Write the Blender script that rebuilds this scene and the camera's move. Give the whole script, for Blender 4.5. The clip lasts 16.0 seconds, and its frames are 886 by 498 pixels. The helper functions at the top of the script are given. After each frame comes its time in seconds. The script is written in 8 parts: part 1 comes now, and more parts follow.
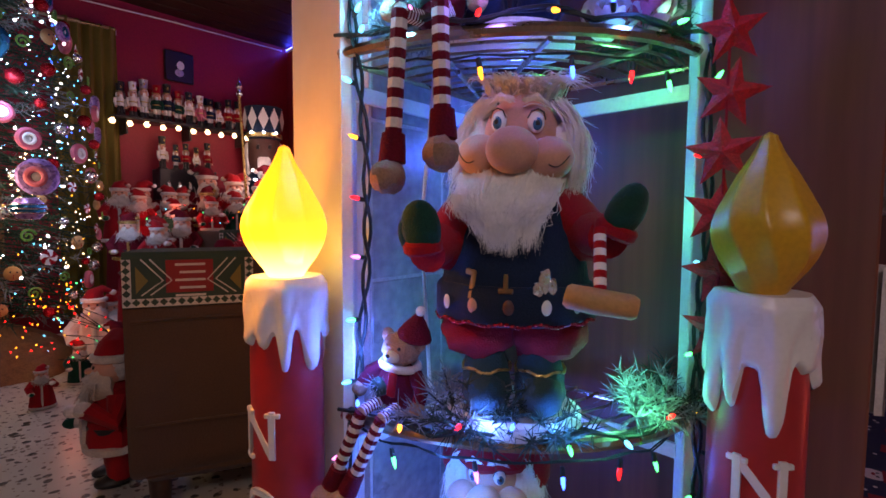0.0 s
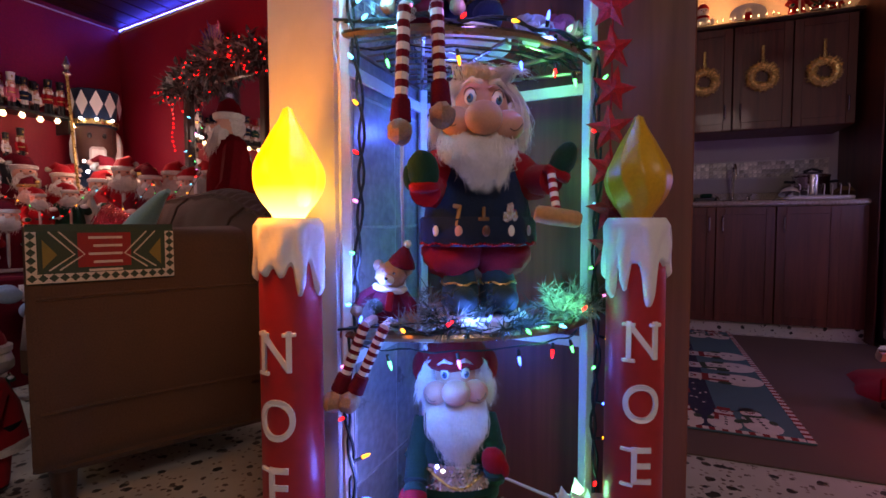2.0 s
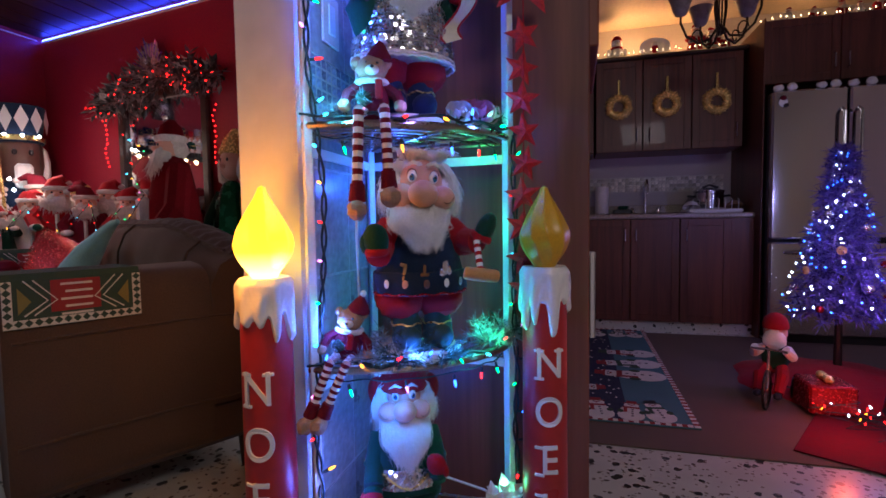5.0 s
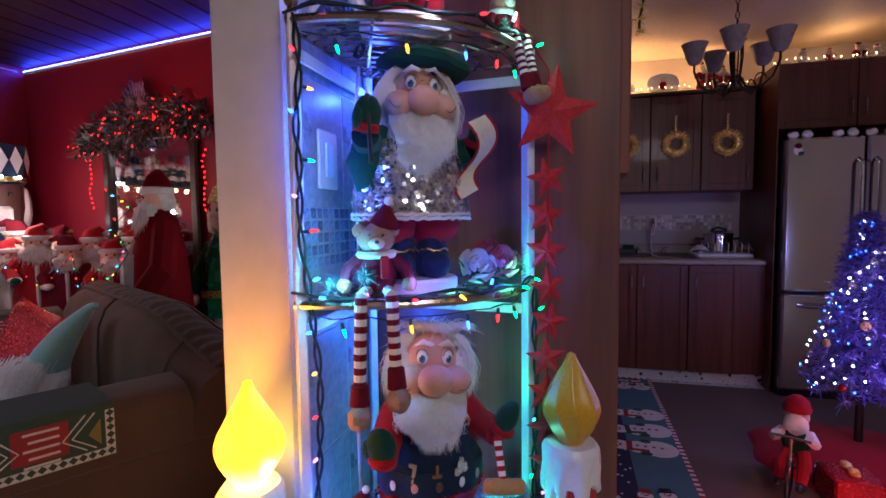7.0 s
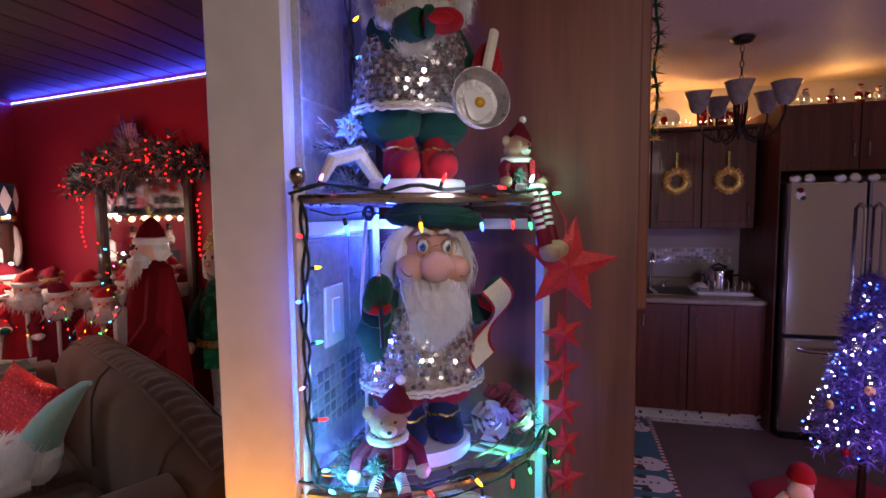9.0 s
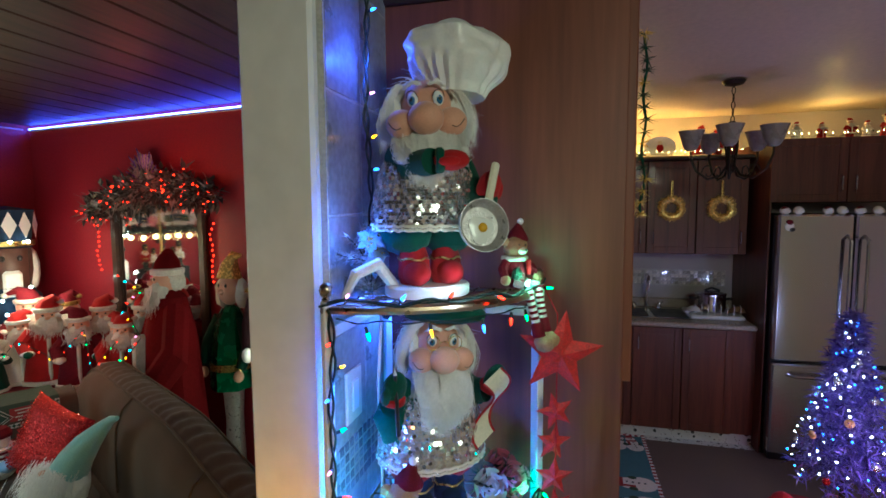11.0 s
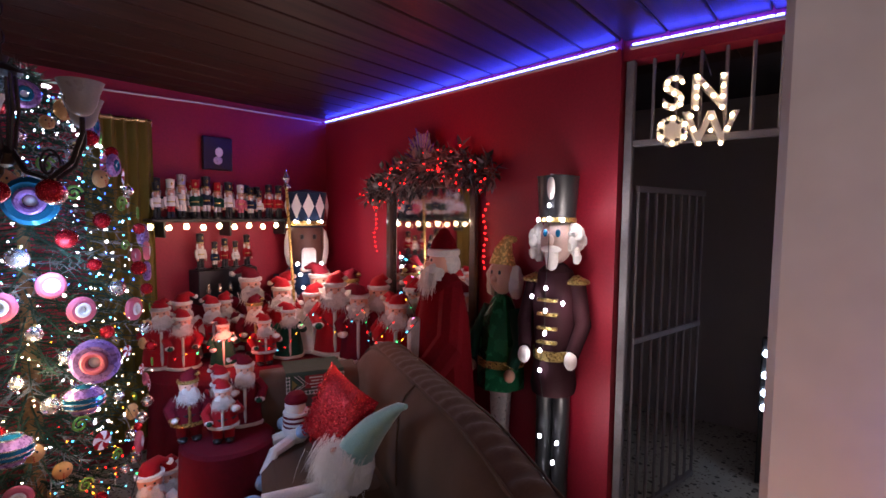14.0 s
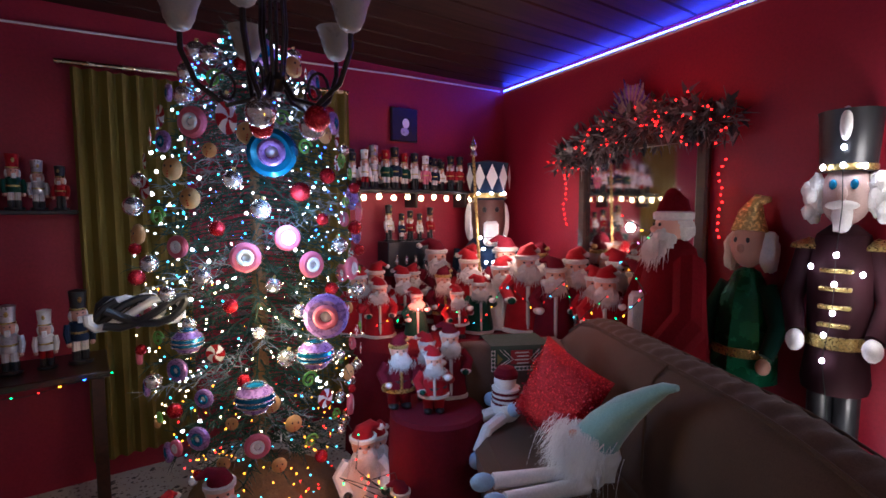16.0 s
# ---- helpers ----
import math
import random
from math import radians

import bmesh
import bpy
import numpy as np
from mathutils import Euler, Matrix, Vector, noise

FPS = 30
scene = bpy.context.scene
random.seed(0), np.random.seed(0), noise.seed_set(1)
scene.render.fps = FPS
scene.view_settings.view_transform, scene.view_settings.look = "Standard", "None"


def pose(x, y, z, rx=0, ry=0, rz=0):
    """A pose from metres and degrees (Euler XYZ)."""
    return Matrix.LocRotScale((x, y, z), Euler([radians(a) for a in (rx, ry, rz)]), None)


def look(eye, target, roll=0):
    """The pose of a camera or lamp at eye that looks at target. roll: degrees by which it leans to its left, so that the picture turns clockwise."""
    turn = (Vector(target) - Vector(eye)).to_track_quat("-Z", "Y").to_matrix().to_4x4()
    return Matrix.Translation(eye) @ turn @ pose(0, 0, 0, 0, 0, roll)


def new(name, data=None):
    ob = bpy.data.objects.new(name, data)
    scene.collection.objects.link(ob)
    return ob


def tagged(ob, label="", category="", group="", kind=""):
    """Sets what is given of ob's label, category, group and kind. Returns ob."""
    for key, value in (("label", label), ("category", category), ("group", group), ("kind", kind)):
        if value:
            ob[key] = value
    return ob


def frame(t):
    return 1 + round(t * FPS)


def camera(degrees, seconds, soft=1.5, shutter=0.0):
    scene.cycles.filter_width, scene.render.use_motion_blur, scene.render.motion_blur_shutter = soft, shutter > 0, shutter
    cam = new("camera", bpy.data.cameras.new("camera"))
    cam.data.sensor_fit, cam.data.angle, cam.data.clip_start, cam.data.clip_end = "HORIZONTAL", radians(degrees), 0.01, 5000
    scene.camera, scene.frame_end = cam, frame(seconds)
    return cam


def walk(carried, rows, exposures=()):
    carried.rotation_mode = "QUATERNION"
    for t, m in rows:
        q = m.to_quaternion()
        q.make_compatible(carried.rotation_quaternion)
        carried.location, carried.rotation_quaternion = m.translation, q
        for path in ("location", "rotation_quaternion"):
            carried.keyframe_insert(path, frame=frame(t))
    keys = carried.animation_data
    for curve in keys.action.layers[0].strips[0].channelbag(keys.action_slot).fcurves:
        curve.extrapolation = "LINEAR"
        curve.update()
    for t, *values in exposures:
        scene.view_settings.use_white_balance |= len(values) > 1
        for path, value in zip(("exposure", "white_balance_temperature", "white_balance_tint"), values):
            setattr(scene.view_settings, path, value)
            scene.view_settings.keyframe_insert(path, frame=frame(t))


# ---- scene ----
cam = camera(84.0, 16.0, soft=1.6)
PATH = [
    (0.0, -0.055, 0.025, 0.860, 86.06, -49.21, 0.31),
    (0.5, -0.096, 0.083, 0.804, 86.45, -53.03, 0.47),
    (1.0, -0.128, 0.120, 0.755, 86.65, -56.92, 0.31),
    (1.5, -0.198, 0.117, 0.747, 86.92, -62.18, 0.17),
    (2.0, -0.345, 0.105, 0.762, 86.99, -67.78, -0.13),
    (2.5, -0.449, 0.064, 0.754, 86.98, -71.41, -0.45),
    (3.0, -0.510, 0.001, 0.740, 86.95, -73.23, -0.72),
    (3.2, -0.534, -0.028, 0.737, 86.55, -73.95, -0.50),
    (5.3, -0.544, 0.046, 0.938, 86.72, -74.69, -0.90),
    (5.5, -0.521, 0.046, 0.980, 86.53, -74.58, -0.81),
    (6.0, -0.469, 0.064, 1.083, 86.43, -74.69, -0.74),
    (6.5, -0.424, 0.089, 1.181, 86.26, -74.71, -0.62),
    (7.0, -0.393, 0.117, 1.241, 86.23, -75.24, -0.67),
    (7.5, -0.353, 0.141, 1.325, 86.05, -75.53, -0.64),
    (8.0, -0.323, 0.158, 1.412, 85.86, -75.72, -0.65),
    (8.5, -0.323, 0.168, 1.492, 85.72, -75.86, -0.65),
    (9.0, -0.337, 0.165, 1.563, 85.56, -75.92, -0.62),
    (9.2, -0.347, 0.164, 1.597, 85.55, -75.95, -0.64),
    (11.3, -0.456, 0.147, 1.789, 85.20, -75.77, -0.35),
    (11.5, -0.451, 0.153, 1.793, 85.14, -75.60, -0.58),
    (12.0, -0.437, 0.219, 1.786, 85.20, -74.65, -0.52),
    (12.5, -0.389, 0.361, 1.782, 85.38, -72.39, -0.37),
    (13.0, -0.364, 0.495, 1.763, 85.26, -67.44, -0.76),
    (13.5, -0.274, 0.629, 1.699, 85.68, -60.06, 0.24),
    (14.00, -0.155, 0.742, 1.625, 85.90, -51.00, 0.50),
    (14.25, -0.100, 0.838, 1.597, 85.91, -47.95, 0.58),
    (14.50, -0.062, 0.940, 1.566, 85.96, -45.10, 0.64),
    (15.0, -0.112, 1.075, 1.504, 86.15, -41.95, 0.65),
    (15.5, -0.198, 1.152, 1.464, 85.96, -39.61, 0.50),
    (16.0, -0.270, 1.218, 1.448, 85.23, -35.89, -0.09),
]

walk(cam, [(t, pose(x, y, z, rx, 0, rz) @ pose(0, 0, 0, 0, 0, lean)) for t, x, y, z, rx, rz, lean in PATH],
     [(0.0, -0.1, 7000, 27), (0.75, 0.05, 8100, 38), (1.5, 0.0, 7900, 36), (3.0, 0.0, 6700, 14), (5.5, 0.15, 6000, 12), (7.5, 0.33, 5900, 14), (9.0, 0.48, 6900, 16), (11.5, 0.9, 6400, -40), (12.5, 1.0, 6300, -40), (13.0, 0.8, 6700, -10), (13.5, 0.65, 6600, 12), (14.0, 0.5, 6400, 20), (16.0, 0.5, 5800, 12)])

# ---- world and lights ----
world = bpy.data.worlds.new("night")
world.use_nodes = True
world.node_tree.nodes["Background"].inputs[0].default_value = (0.02, 0.025, 0.05, 1)
world.node_tree.nodes["Background"].inputs[1].default_value = 0.3
scene.world = world


def lamp(name, kind, at, colour, watts, size=0.05, aim=None, size_y=None):
    data = bpy.data.lights.new(name, kind)
    data.color, data.energy = colour, watts
    if kind == "AREA":
        data.shape, data.size, data.size_y = "RECTANGLE", size, size_y or size
    else:
        data.shadow_soft_size = size
    ob = new(name, data)
    ob.matrix_world = look(at, aim) if aim else Matrix.Translation(at)
    return ob


# hall ceiling lamp behind the walk, and the coloured lamps of the decorations
hall = lamp("hall_light", "AREA", (-1.1, -1.00, 2.38), (1.0, 0.90, 0.88), 19.0, 0.7, (0.7, -0.45, 0.1))
hall.data.spread = radians(165)
lamp("candle_glow", "POINT", (0.22, 0.71, 0.88), (1.0, 0.33, 0.02), 3.3, 0.04)
for at, col, w in [((0.405, 0.555, 1.42), (0.1, 0.25, 1), 0.12), ((0.36, 0.50, 1.14), (0.05, 0.55, 1), 0.45), ((0.62, 0.30, 1.05), (0.05, 1, 0.35), 0.09),
                   ((0.39, 0.54, 0.66), (0.15, 0.3, 1), 0.3), ((0.42, 0.45, 0.50), (0.1, 0.4, 1), 0.4), ((0.62, 0.27, 0.62), (0.05, 0.9, 0.5), 0.15),
                   ((0.70, 0.55, 1.52), (0.1, 0.15, 1), 0.5), ((0.44, 0.55, 1.72), (0.15, 0.25, 1), 0.16), ((0.70, 0.50, 0.98), (0.1, 0.2, 1), 0.5),
                   ((0.38, 0.52, 0.30), (0.25, 0.3, 1), 0.3), ((0.64, 0.22, 0.22), (0.1, 1, 0.4), 0.12), ((0.66, 0.40, 0.45), (0.15, 0.25, 1), 0.3),
                   ((0.40, 0.54, 1.30), (0.2, 0.25, 1), 0.14), ((0.56, 0.56, 2.1), (0.1, 0.15, 1), 0.2),
                   ((0.655, 0.235, 1.13), (0.05, 1, 0.4), 0.08), ((0.56, 0.235, 1.125), (0.15, 0.3, 1), 0.20), ((0.42, 0.36, 1.125), (0.6, 0.3, 1), 0.10), ((0.47, 0.285, 0.605), (0.1, 0.45, 1), 0.15),
                   ((0.58, 0.225, 0.605), (0.05, 1, 0.4), 0.07), ((0.42, 0.37, 0.605), (0.2, 0.4, 1), 0.16), ((0.44, 0.33, 1.625), (0.6, 0.6, 1), 0.13), ((0.62, 0.215, 1.62), (0.3, 0.9, 0.7), 0.10), ((0.66, 0.25, 0.86), (0.05, 1, 0.4), 0.05)]:
    if col[2] == 1 and col[1] < 0.5:
        col = (col[0] * 0.35, col[1] * 0.55, 1)
    lamp("fairy_light_glow", "POINT", at, col, w * 3.5, 0.012)
for at, col, w in [((3.9, -0.35, 2.24), (1, 0.5, 0.16), 6.5), ((3.9, -0.85, 2.24), (1, 0.5, 0.16), 6.5), ((3.75, -1.7, 2.34), (1, 0.55, 0.2), 2.0)]:
    lamp("cabinet_top_glow", "POINT", at, col, w, 0.03)
for at, col, w in [((2.0, -1.05, 0.95), (0.35, 0.3, 1), 3.6), ((2.05, -1.25, 0.6), (0.5, 0.3, 1), 3.0), ((2.85, -1.35, 1.0), (0.42, 0.4, 1), 3.0), ((1.62, -0.95, 0.22), (1, 0.12, 0.06), 2.4)]:
    lamp("purple_tree_glow", "POINT", at, col, w, 0.03)
for at, col, w in [((0.32, 3.02, 1.42), (0.4, 0.62, 1), 6.0), ((0.25, 3.04, 1.00), (1, 0.75, 0.38), 4.6), ((0.72, 2.92, 0.9), (0.4, 0.6, 1), 2.2), ((0.55, 3.0, 0.35), (1, 0.25, 0.12), 0.8),
                   ((1.95, 3.55, 1.30), (1, 0.70, 0.60), 5.5), ((1.6, 3.5, 1.55), (1, 0.7, 0.45), 2.0), ((1.3, 3.6, 0.85), (1, 0.2, 0.12), 1.6), ((1.50, 2.75, 1.15), (1, 0.25, 0.15), 1.2),
                   ((2.0, 2.7, 2.0), (1, 0.08, 0.05), 1.6), ((2.00, 1.66, 1.66), (1, 0.9, 0.82), 1.6), ((1.98, 1.66, 1.15), (1, 0.9, 0.82), 1.8), ((1.95, 1.70, 0.62), (1, 0.9, 0.82), 1.5), ((1.0, 3.0, 0.35), (1, 0.1, 0.06), 0.8)]:
    lamp("decoration_glow", "POINT", at, col, w, 0.03)


# ---- materials ----
def nodes_of(name):
    m = bpy.data.materials.new(name)
    m.use_nodes = True
    t = m.node_tree
    return m, t, t.nodes["Principled BSDF"]


def mat(name, col, rough=0.6, metal=0.0, scale=20.0, vary=0.25, bump=0.2, fine=160.0, coat=0.0, sheen=0.0, per=0.0, stretch=(1, 1, 1)):
    """A surface with a coarse and a fine variation of its colour, roughness and relief."""
    m, t, b = nodes_of(name)
    N, L = t.nodes.new, t.links.new
    tc, mp = N("ShaderNodeTexCoord"), N("ShaderNodeMapping")
    mp.inputs["Scale"].default_value = stretch
    L(tc.outputs["Object"], mp.inputs["Vector"])
    n1, n2 = N("ShaderNodeTexNoise"), N("ShaderNodeTexNoise")
    n1.inputs["Scale"].default_value, n1.inputs["Detail"].default_value = scale, 4
    n2.inputs["Scale"].default_value, n2.inputs["Detail"].default_value = fine, 2
    for n in (n1, n2):
        L(mp.outputs[0], n.inputs["Vector"])
    add = N("ShaderNodeMath")
    add.operation = "ADD"
    L(n1.outputs[0], add.inputs[0])
    L(n2.outputs[0], add.inputs[1])
    ramp = N("ShaderNodeMapRange")
    ramp.inputs[1].default_value, ramp.inputs[2].default_value = 0.55, 1.45
    ramp.inputs[3].default_value, ramp.inputs[4].default_value = 1 - vary, 1 + vary
    L(add.outputs[0], ramp.inputs[0])
    value = ramp.outputs[0]
    if per:
        info, mr, mul = N("ShaderNodeObjectInfo"), N("ShaderNodeMapRange"), N("ShaderNodeMath")
        mr.inputs[3].default_value, mr.inputs[4].default_value = 1 - per, 1 + per
        mul.operation = "MULTIPLY"
        L(info.outputs["Random"], mr.inputs[0])
        L(mr.outputs[0], mul.inputs[0])
        L(value, mul.inputs[1])
        value = mul.outputs[0]
    mix = N("ShaderNodeVectorMath")
    mix.operation = "SCALE"
    mix.inputs[0].default_value = col[:3]
    L(value, mix.inputs["Scale"])
    L(mix.outputs[0], b.inputs["Base Color"])
    rr = N("ShaderNodeMapRange")
    rr.inputs[1].default_value, rr.inputs[2].default_value = 0.3, 0.7
    rr.inputs[3].default_value, rr.inputs[4].default_value = max(0.03, rough - 0.1), min(1, rough + 0.1)
    L(n1.outputs[0], rr.inputs[0])
    L(rr.outputs[0], b.inputs["Roughness"])
    b.inputs["Metallic"].default_value = metal
    b.inputs["Coat Weight"].default_value = coat
    b.inputs["Sheen Weight"].default_value = sheen
    if bump:
        bp = N("ShaderNodeBump")
        bp.inputs["Strength"].default_value, bp.inputs["Distance"].default_value = bump, 0.003
        L(add.outputs[0], bp.inputs["Height"])
        L(bp.outputs[0], b.inputs["Normal"])
    return m


def glow(name, col, strength):
    m, t, b = nodes_of(name)
    base = [0.4 * c for c in col]
    b.inputs["Base Color"].default_value = (*base, 1)
    b.inputs["Emission Color"].default_value = (*col, 1)
    b.inputs["Emission Strength"].default_value = strength
    b.inputs["Roughness"].default_value = 0.25
    return m


def wood(name, dark, light, rough=0.35, axis=2, scale=6.0, coat=0.2):
    m, t, b = nodes_of(name)
    N, L = t.nodes.new, t.links.new
    tc, mp, nz, wv, rp = N("ShaderNodeTexCoord"), N("ShaderNodeMapping"), N("ShaderNodeTexNoise"), N("ShaderNodeTexNoise"), N("ShaderNodeValToRGB")
    s = [1.0, 1.0, 1.0]
    s[axis] = 0.06
    mp.inputs["Scale"].default_value = s
    L(tc.outputs["Object"], mp.inputs[0])
    nz.inputs["Scale"].default_value, nz.inputs["Detail"].default_value, nz.inputs["Distortion"].default_value = scale * 4, 6, 1.2
    wv.inputs["Scale"].default_value, wv.inputs["Detail"].default_value = scale * 30, 3
    L(mp.outputs[0], nz.inputs["Vector"])
    L(mp.outputs[0], wv.inputs["Vector"])
    mx = N("ShaderNodeMath")
    mx.operation = "MULTIPLY_ADD"
    L(wv.outputs[0], mx.inputs[0])
    mx.inputs[1].default_value = 0.35
    L(nz.outputs[0], mx.inputs[2])
    rp.color_ramp.elements[0].position, rp.color_ramp.elements[1].position = 0.45, 0.85
    rp.color_ramp.elements[0].color, rp.color_ramp.elements[1].color = (*dark, 1), (*light, 1)
    L(mx.outputs[0], rp.inputs[0])
    L(rp.outputs[0], b.inputs["Base Color"])
    b.inputs["Roughness"].default_value = rough
    b.inputs["Coat Weight"].default_value = coat
    bp = N("ShaderNodeBump")
    bp.inputs["Strength"].default_value, bp.inputs["Distance"].default_value = 0.15, 0.001
    L(mx.outputs[0], bp.inputs["Height"])
    L(bp.outputs[0], b.inputs["Normal"])
    return m


def terrazzo():
    m, t, b = nodes_of("terrazzo")
    N, L = t.nodes.new, t.links.new
    tc = N("ShaderNodeTexCoord")
    wob = N("ShaderNodeTexNoise")
    wob.inputs["Scale"].default_value = 30
    L(tc.outputs["Object"], wob.inputs["Vector"])
    off = N("ShaderNodeVectorMath")
    off.operation = "MULTIPLY_ADD"
    off.inputs[1].default_value = (0.02, 0.02, 0.0)
    L(wob.outputs["Color"], off.inputs[0])
    L(tc.outputs["Object"], off.inputs[2])
    base = N("ShaderNodeMix")
    base.data_type = "RGBA"
    base.inputs["A"].default_value, base.inputs["B"].default_value = (0.60, 0.58, 0.52, 1), (0.46, 0.44, 0.39, 1)
    big = N("ShaderNodeTexNoise")
    big.inputs["Scale"].default_value = 9
    L(tc.outputs["Object"], big.inputs["Vector"])
    L(big.outputs[0], base.inputs["Factor"])
    last = base.outputs["Result"]
    for sc, lo, share, c in ((22, 0.30, 0.50, (0.03, 0.028, 0.025)), (38, 0.30, 0.35, (0.12, 0.09, 0.07)), (60, 0.34, 0.3, (0.25, 0.2, 0.15))):
        v = N("ShaderNodeTexVoronoi")
        v.inputs["Scale"].default_value = sc
        L(off.outputs[0], v.inputs["Vector"])
        sep = N("ShaderNodeSeparateColor")
        L(v.outputs["Color"], sep.inputs[0])
        lt, pick, mul = N("ShaderNodeMath"), N("ShaderNodeMath"), N("ShaderNodeMath")
        lt.operation = pick.operation = "LESS_THAN"
        mul.operation = "MULTIPLY"
        L(v.outputs["Distance"], lt.inputs[0])
        lt.inputs[1].default_value = lo
        L(sep.outputs[0], pick.inputs[0])
        pick.inputs[1].default_value = share
        L(lt.outputs[0], mul.inputs[0])
        L(pick.outputs[0], mul.inputs[1])
        mx = N("ShaderNodeMix")
        mx.data_type = "RGBA"
        L(mul.outputs[0], mx.inputs["Factor"])
        L(last, mx.inputs["A"])
        mx.inputs["B"].default_value = (*c, 1)
        last = mx.outputs["Result"]
    L(last, b.inputs["Base Color"])
    b.inputs["Roughness"].default_value = 0.28
    return m


WHITE_PAINT = mat("white_gloss_paint", (0.74, 0.71, 0.70), 0.42, scale=3, vary=0.1, bump=0.35, fine=18)
RED_WALL = mat("red_wall_paint", (0.30, 0.010, 0.030), 0.55, scale=3, vary=0.2, bump=0.2, fine=70)
CREAM_WALL = mat("cream_wall_paint", (0.62, 0.50, 0.36), 0.6, scale=3, vary=0.1, bump=0.15, fine=60)
GREY_WALL = mat("grey_wall_paint", (0.42, 0.38, 0.38), 0.6, scale=3, vary=0.12)
# near-black colour stands for the missing light in the room behind the gate
UNLIT_TONE = mat("dark_room_paint", (0.06, 0.05, 0.06), 0.7, scale=3)
CEIL_WHITE = mat("ceiling_paint", (0.62, 0.52, 0.42), 0.6, scale=2, vary=0.12, bump=0.2, fine=40)
PLANK = wood("dark_varnished_planks", (0.016, 0.007, 0.005), (0.042, 0.016, 0.011), 0.52, axis=0, scale=4, coat=0.0)
PANEL = wood("brown_wood_panel", (0.115, 0.030, 0.018), (0.215, 0.066, 0.038), 0.50, axis=2, scale=2.5, coat=0.0)
CABINET = wood("cherry_cabinet", (0.065, 0.017, 0.011), (0.135, 0.037, 0.022), 0.42, axis=2, scale=4, coat=0.06)
DARK_TRIM = wood("dark_trim", (0.02, 0.009, 0.006), (0.05, 0.02, 0.012), 0.35, axis=1, scale=5)
TERRAZZO = terrazzo()
CARPET = mat("brown_carpet", (0.13, 0.085, 0.065), 0.95, scale=6, vary=0.2, bump=0.6, fine=500)
TILE = mat("grey_stone_tile", (0.30, 0.285, 0.27), 0.32, scale=7, vary=0.4, bump=0.15, fine=60, per=0.08)
GROUT = mat("pale_grout", (0.48, 0.46, 0.43), 0.85, scale=30)
MOSAIC = mat("glass_mosaic", (0.22, 0.24, 0.30), 0.15, scale=40, vary=0.5, per=0.45, coat=0.5)
MOSAIC_K = mat("pearl_mosaic", (0.55, 0.52, 0.46), 0.16, scale=40, vary=0.4, per=0.4, coat=0.5)
GRANITE = mat("speckled_laminate", (0.33, 0.27, 0.22), 0.3, scale=90, vary=0.5, bump=0.02, fine=300)
STEEL = mat("brushed_steel", (0.56, 0.55, 0.57), 0.20, 1.0, scale=1.2, vary=0.02, bump=0, fine=3, stretch=(1, 1, 0.3))
sb = STEEL.node_tree.nodes["Principled BSDF"]
sb.inputs["Anisotropic"].default_value = 0.85
st_tan = STEEL.node_tree.nodes.new("ShaderNodeTangent")
st_tan.direction_type, st_tan.axis = "RADIAL", "Y"
STEEL.node_tree.links.new(st_tan.outputs[0], sb.inputs["Tangent"])
CHROME = mat("chrome", (0.8, 0.8, 0.8), 0.1, 1.0, scale=8, vary=0.05, bump=0)
BRONZE = mat("brushed_bronze", (0.42, 0.32, 0.22), 0.3, 1.0, scale=12, vary=0.2, bump=0.05)
IRON = mat("dark_iron", (0.03, 0.022, 0.018), 0.45, 0.7, scale=20, vary=0.3)
BLACK = mat("black_plastic", (0.012, 0.012, 0.014), 0.4, scale=20)
WIRE = mat("dark_green_wire", (0.008, 0.018, 0.014), 0.5, scale=60)
WHITE_METAL = mat("white_enamel", (0.72, 0.71, 0.70), 0.35, scale=15, vary=0.1, bump=0.05)
WHITE_PLASTIC = mat("white_plastic", (0.76, 0.74, 0.72), 0.35, scale=10, vary=0.06, bump=0.05)
RED_PLASTIC = mat("red_blow_moulded_plastic", (0.40, 0.022, 0.022), 0.36, scale=6, vary=0.18, bump=0.12, fine=40)
YELLOW_PLASTIC = mat("amber_plastic", (0.62, 0.33, 0.015), 0.36, scale=8, vary=0.15, bump=0.05)
SKIN = mat("tan_stocking_skin", (0.62, 0.31, 0.22), 0.6, scale=9, vary=0.12, bump=0.05, fine=300, sheen=0.3)
AGED_FUR = mat("dusty_white_fur", (0.56, 0.50, 0.46), 0.9, scale=34, vary=0.3, bump=0.5, fine=220, sheen=0.3)
FUR = mat("white_fur", (0.80, 0.77, 0.74), 0.85, scale=40, vary=0.12, bump=0.3, sheen=0.4)
NAVY = mat("navy_felt", (0.012, 0.024, 0.055), 0.9, scale=14, vary=0.3, bump=0.4, fine=400, sheen=0.08)
GREEN = mat("green_felt", (0.008, 0.055, 0.036), 0.9, scale=14, vary=0.3, bump=0.4, fine=400, sheen=0.08)
RED = mat("red_felt", (0.33, 0.010, 0.016), 0.88, scale=14, vary=0.3, bump=0.4, fine=400, sheen=0.06)
MAROON = mat("maroon_knit", (0.13, 0.008, 0.018), 0.92, scale=40, vary=0.3, bump=0.5, fine=300)
DARK_FACE = mat("dark_painted_wood", (0.10, 0.045, 0.035), 0.4, scale=12)
SOLDIER_COAT = mat("dusky_red_cloth", (0.022, 0.005, 0.008), 0.8, scale=14, vary=0.3, bump=0.3)
PALE_FACE = mat("pale_painted_face", (0.48, 0.34, 0.30), 0.5, scale=12)
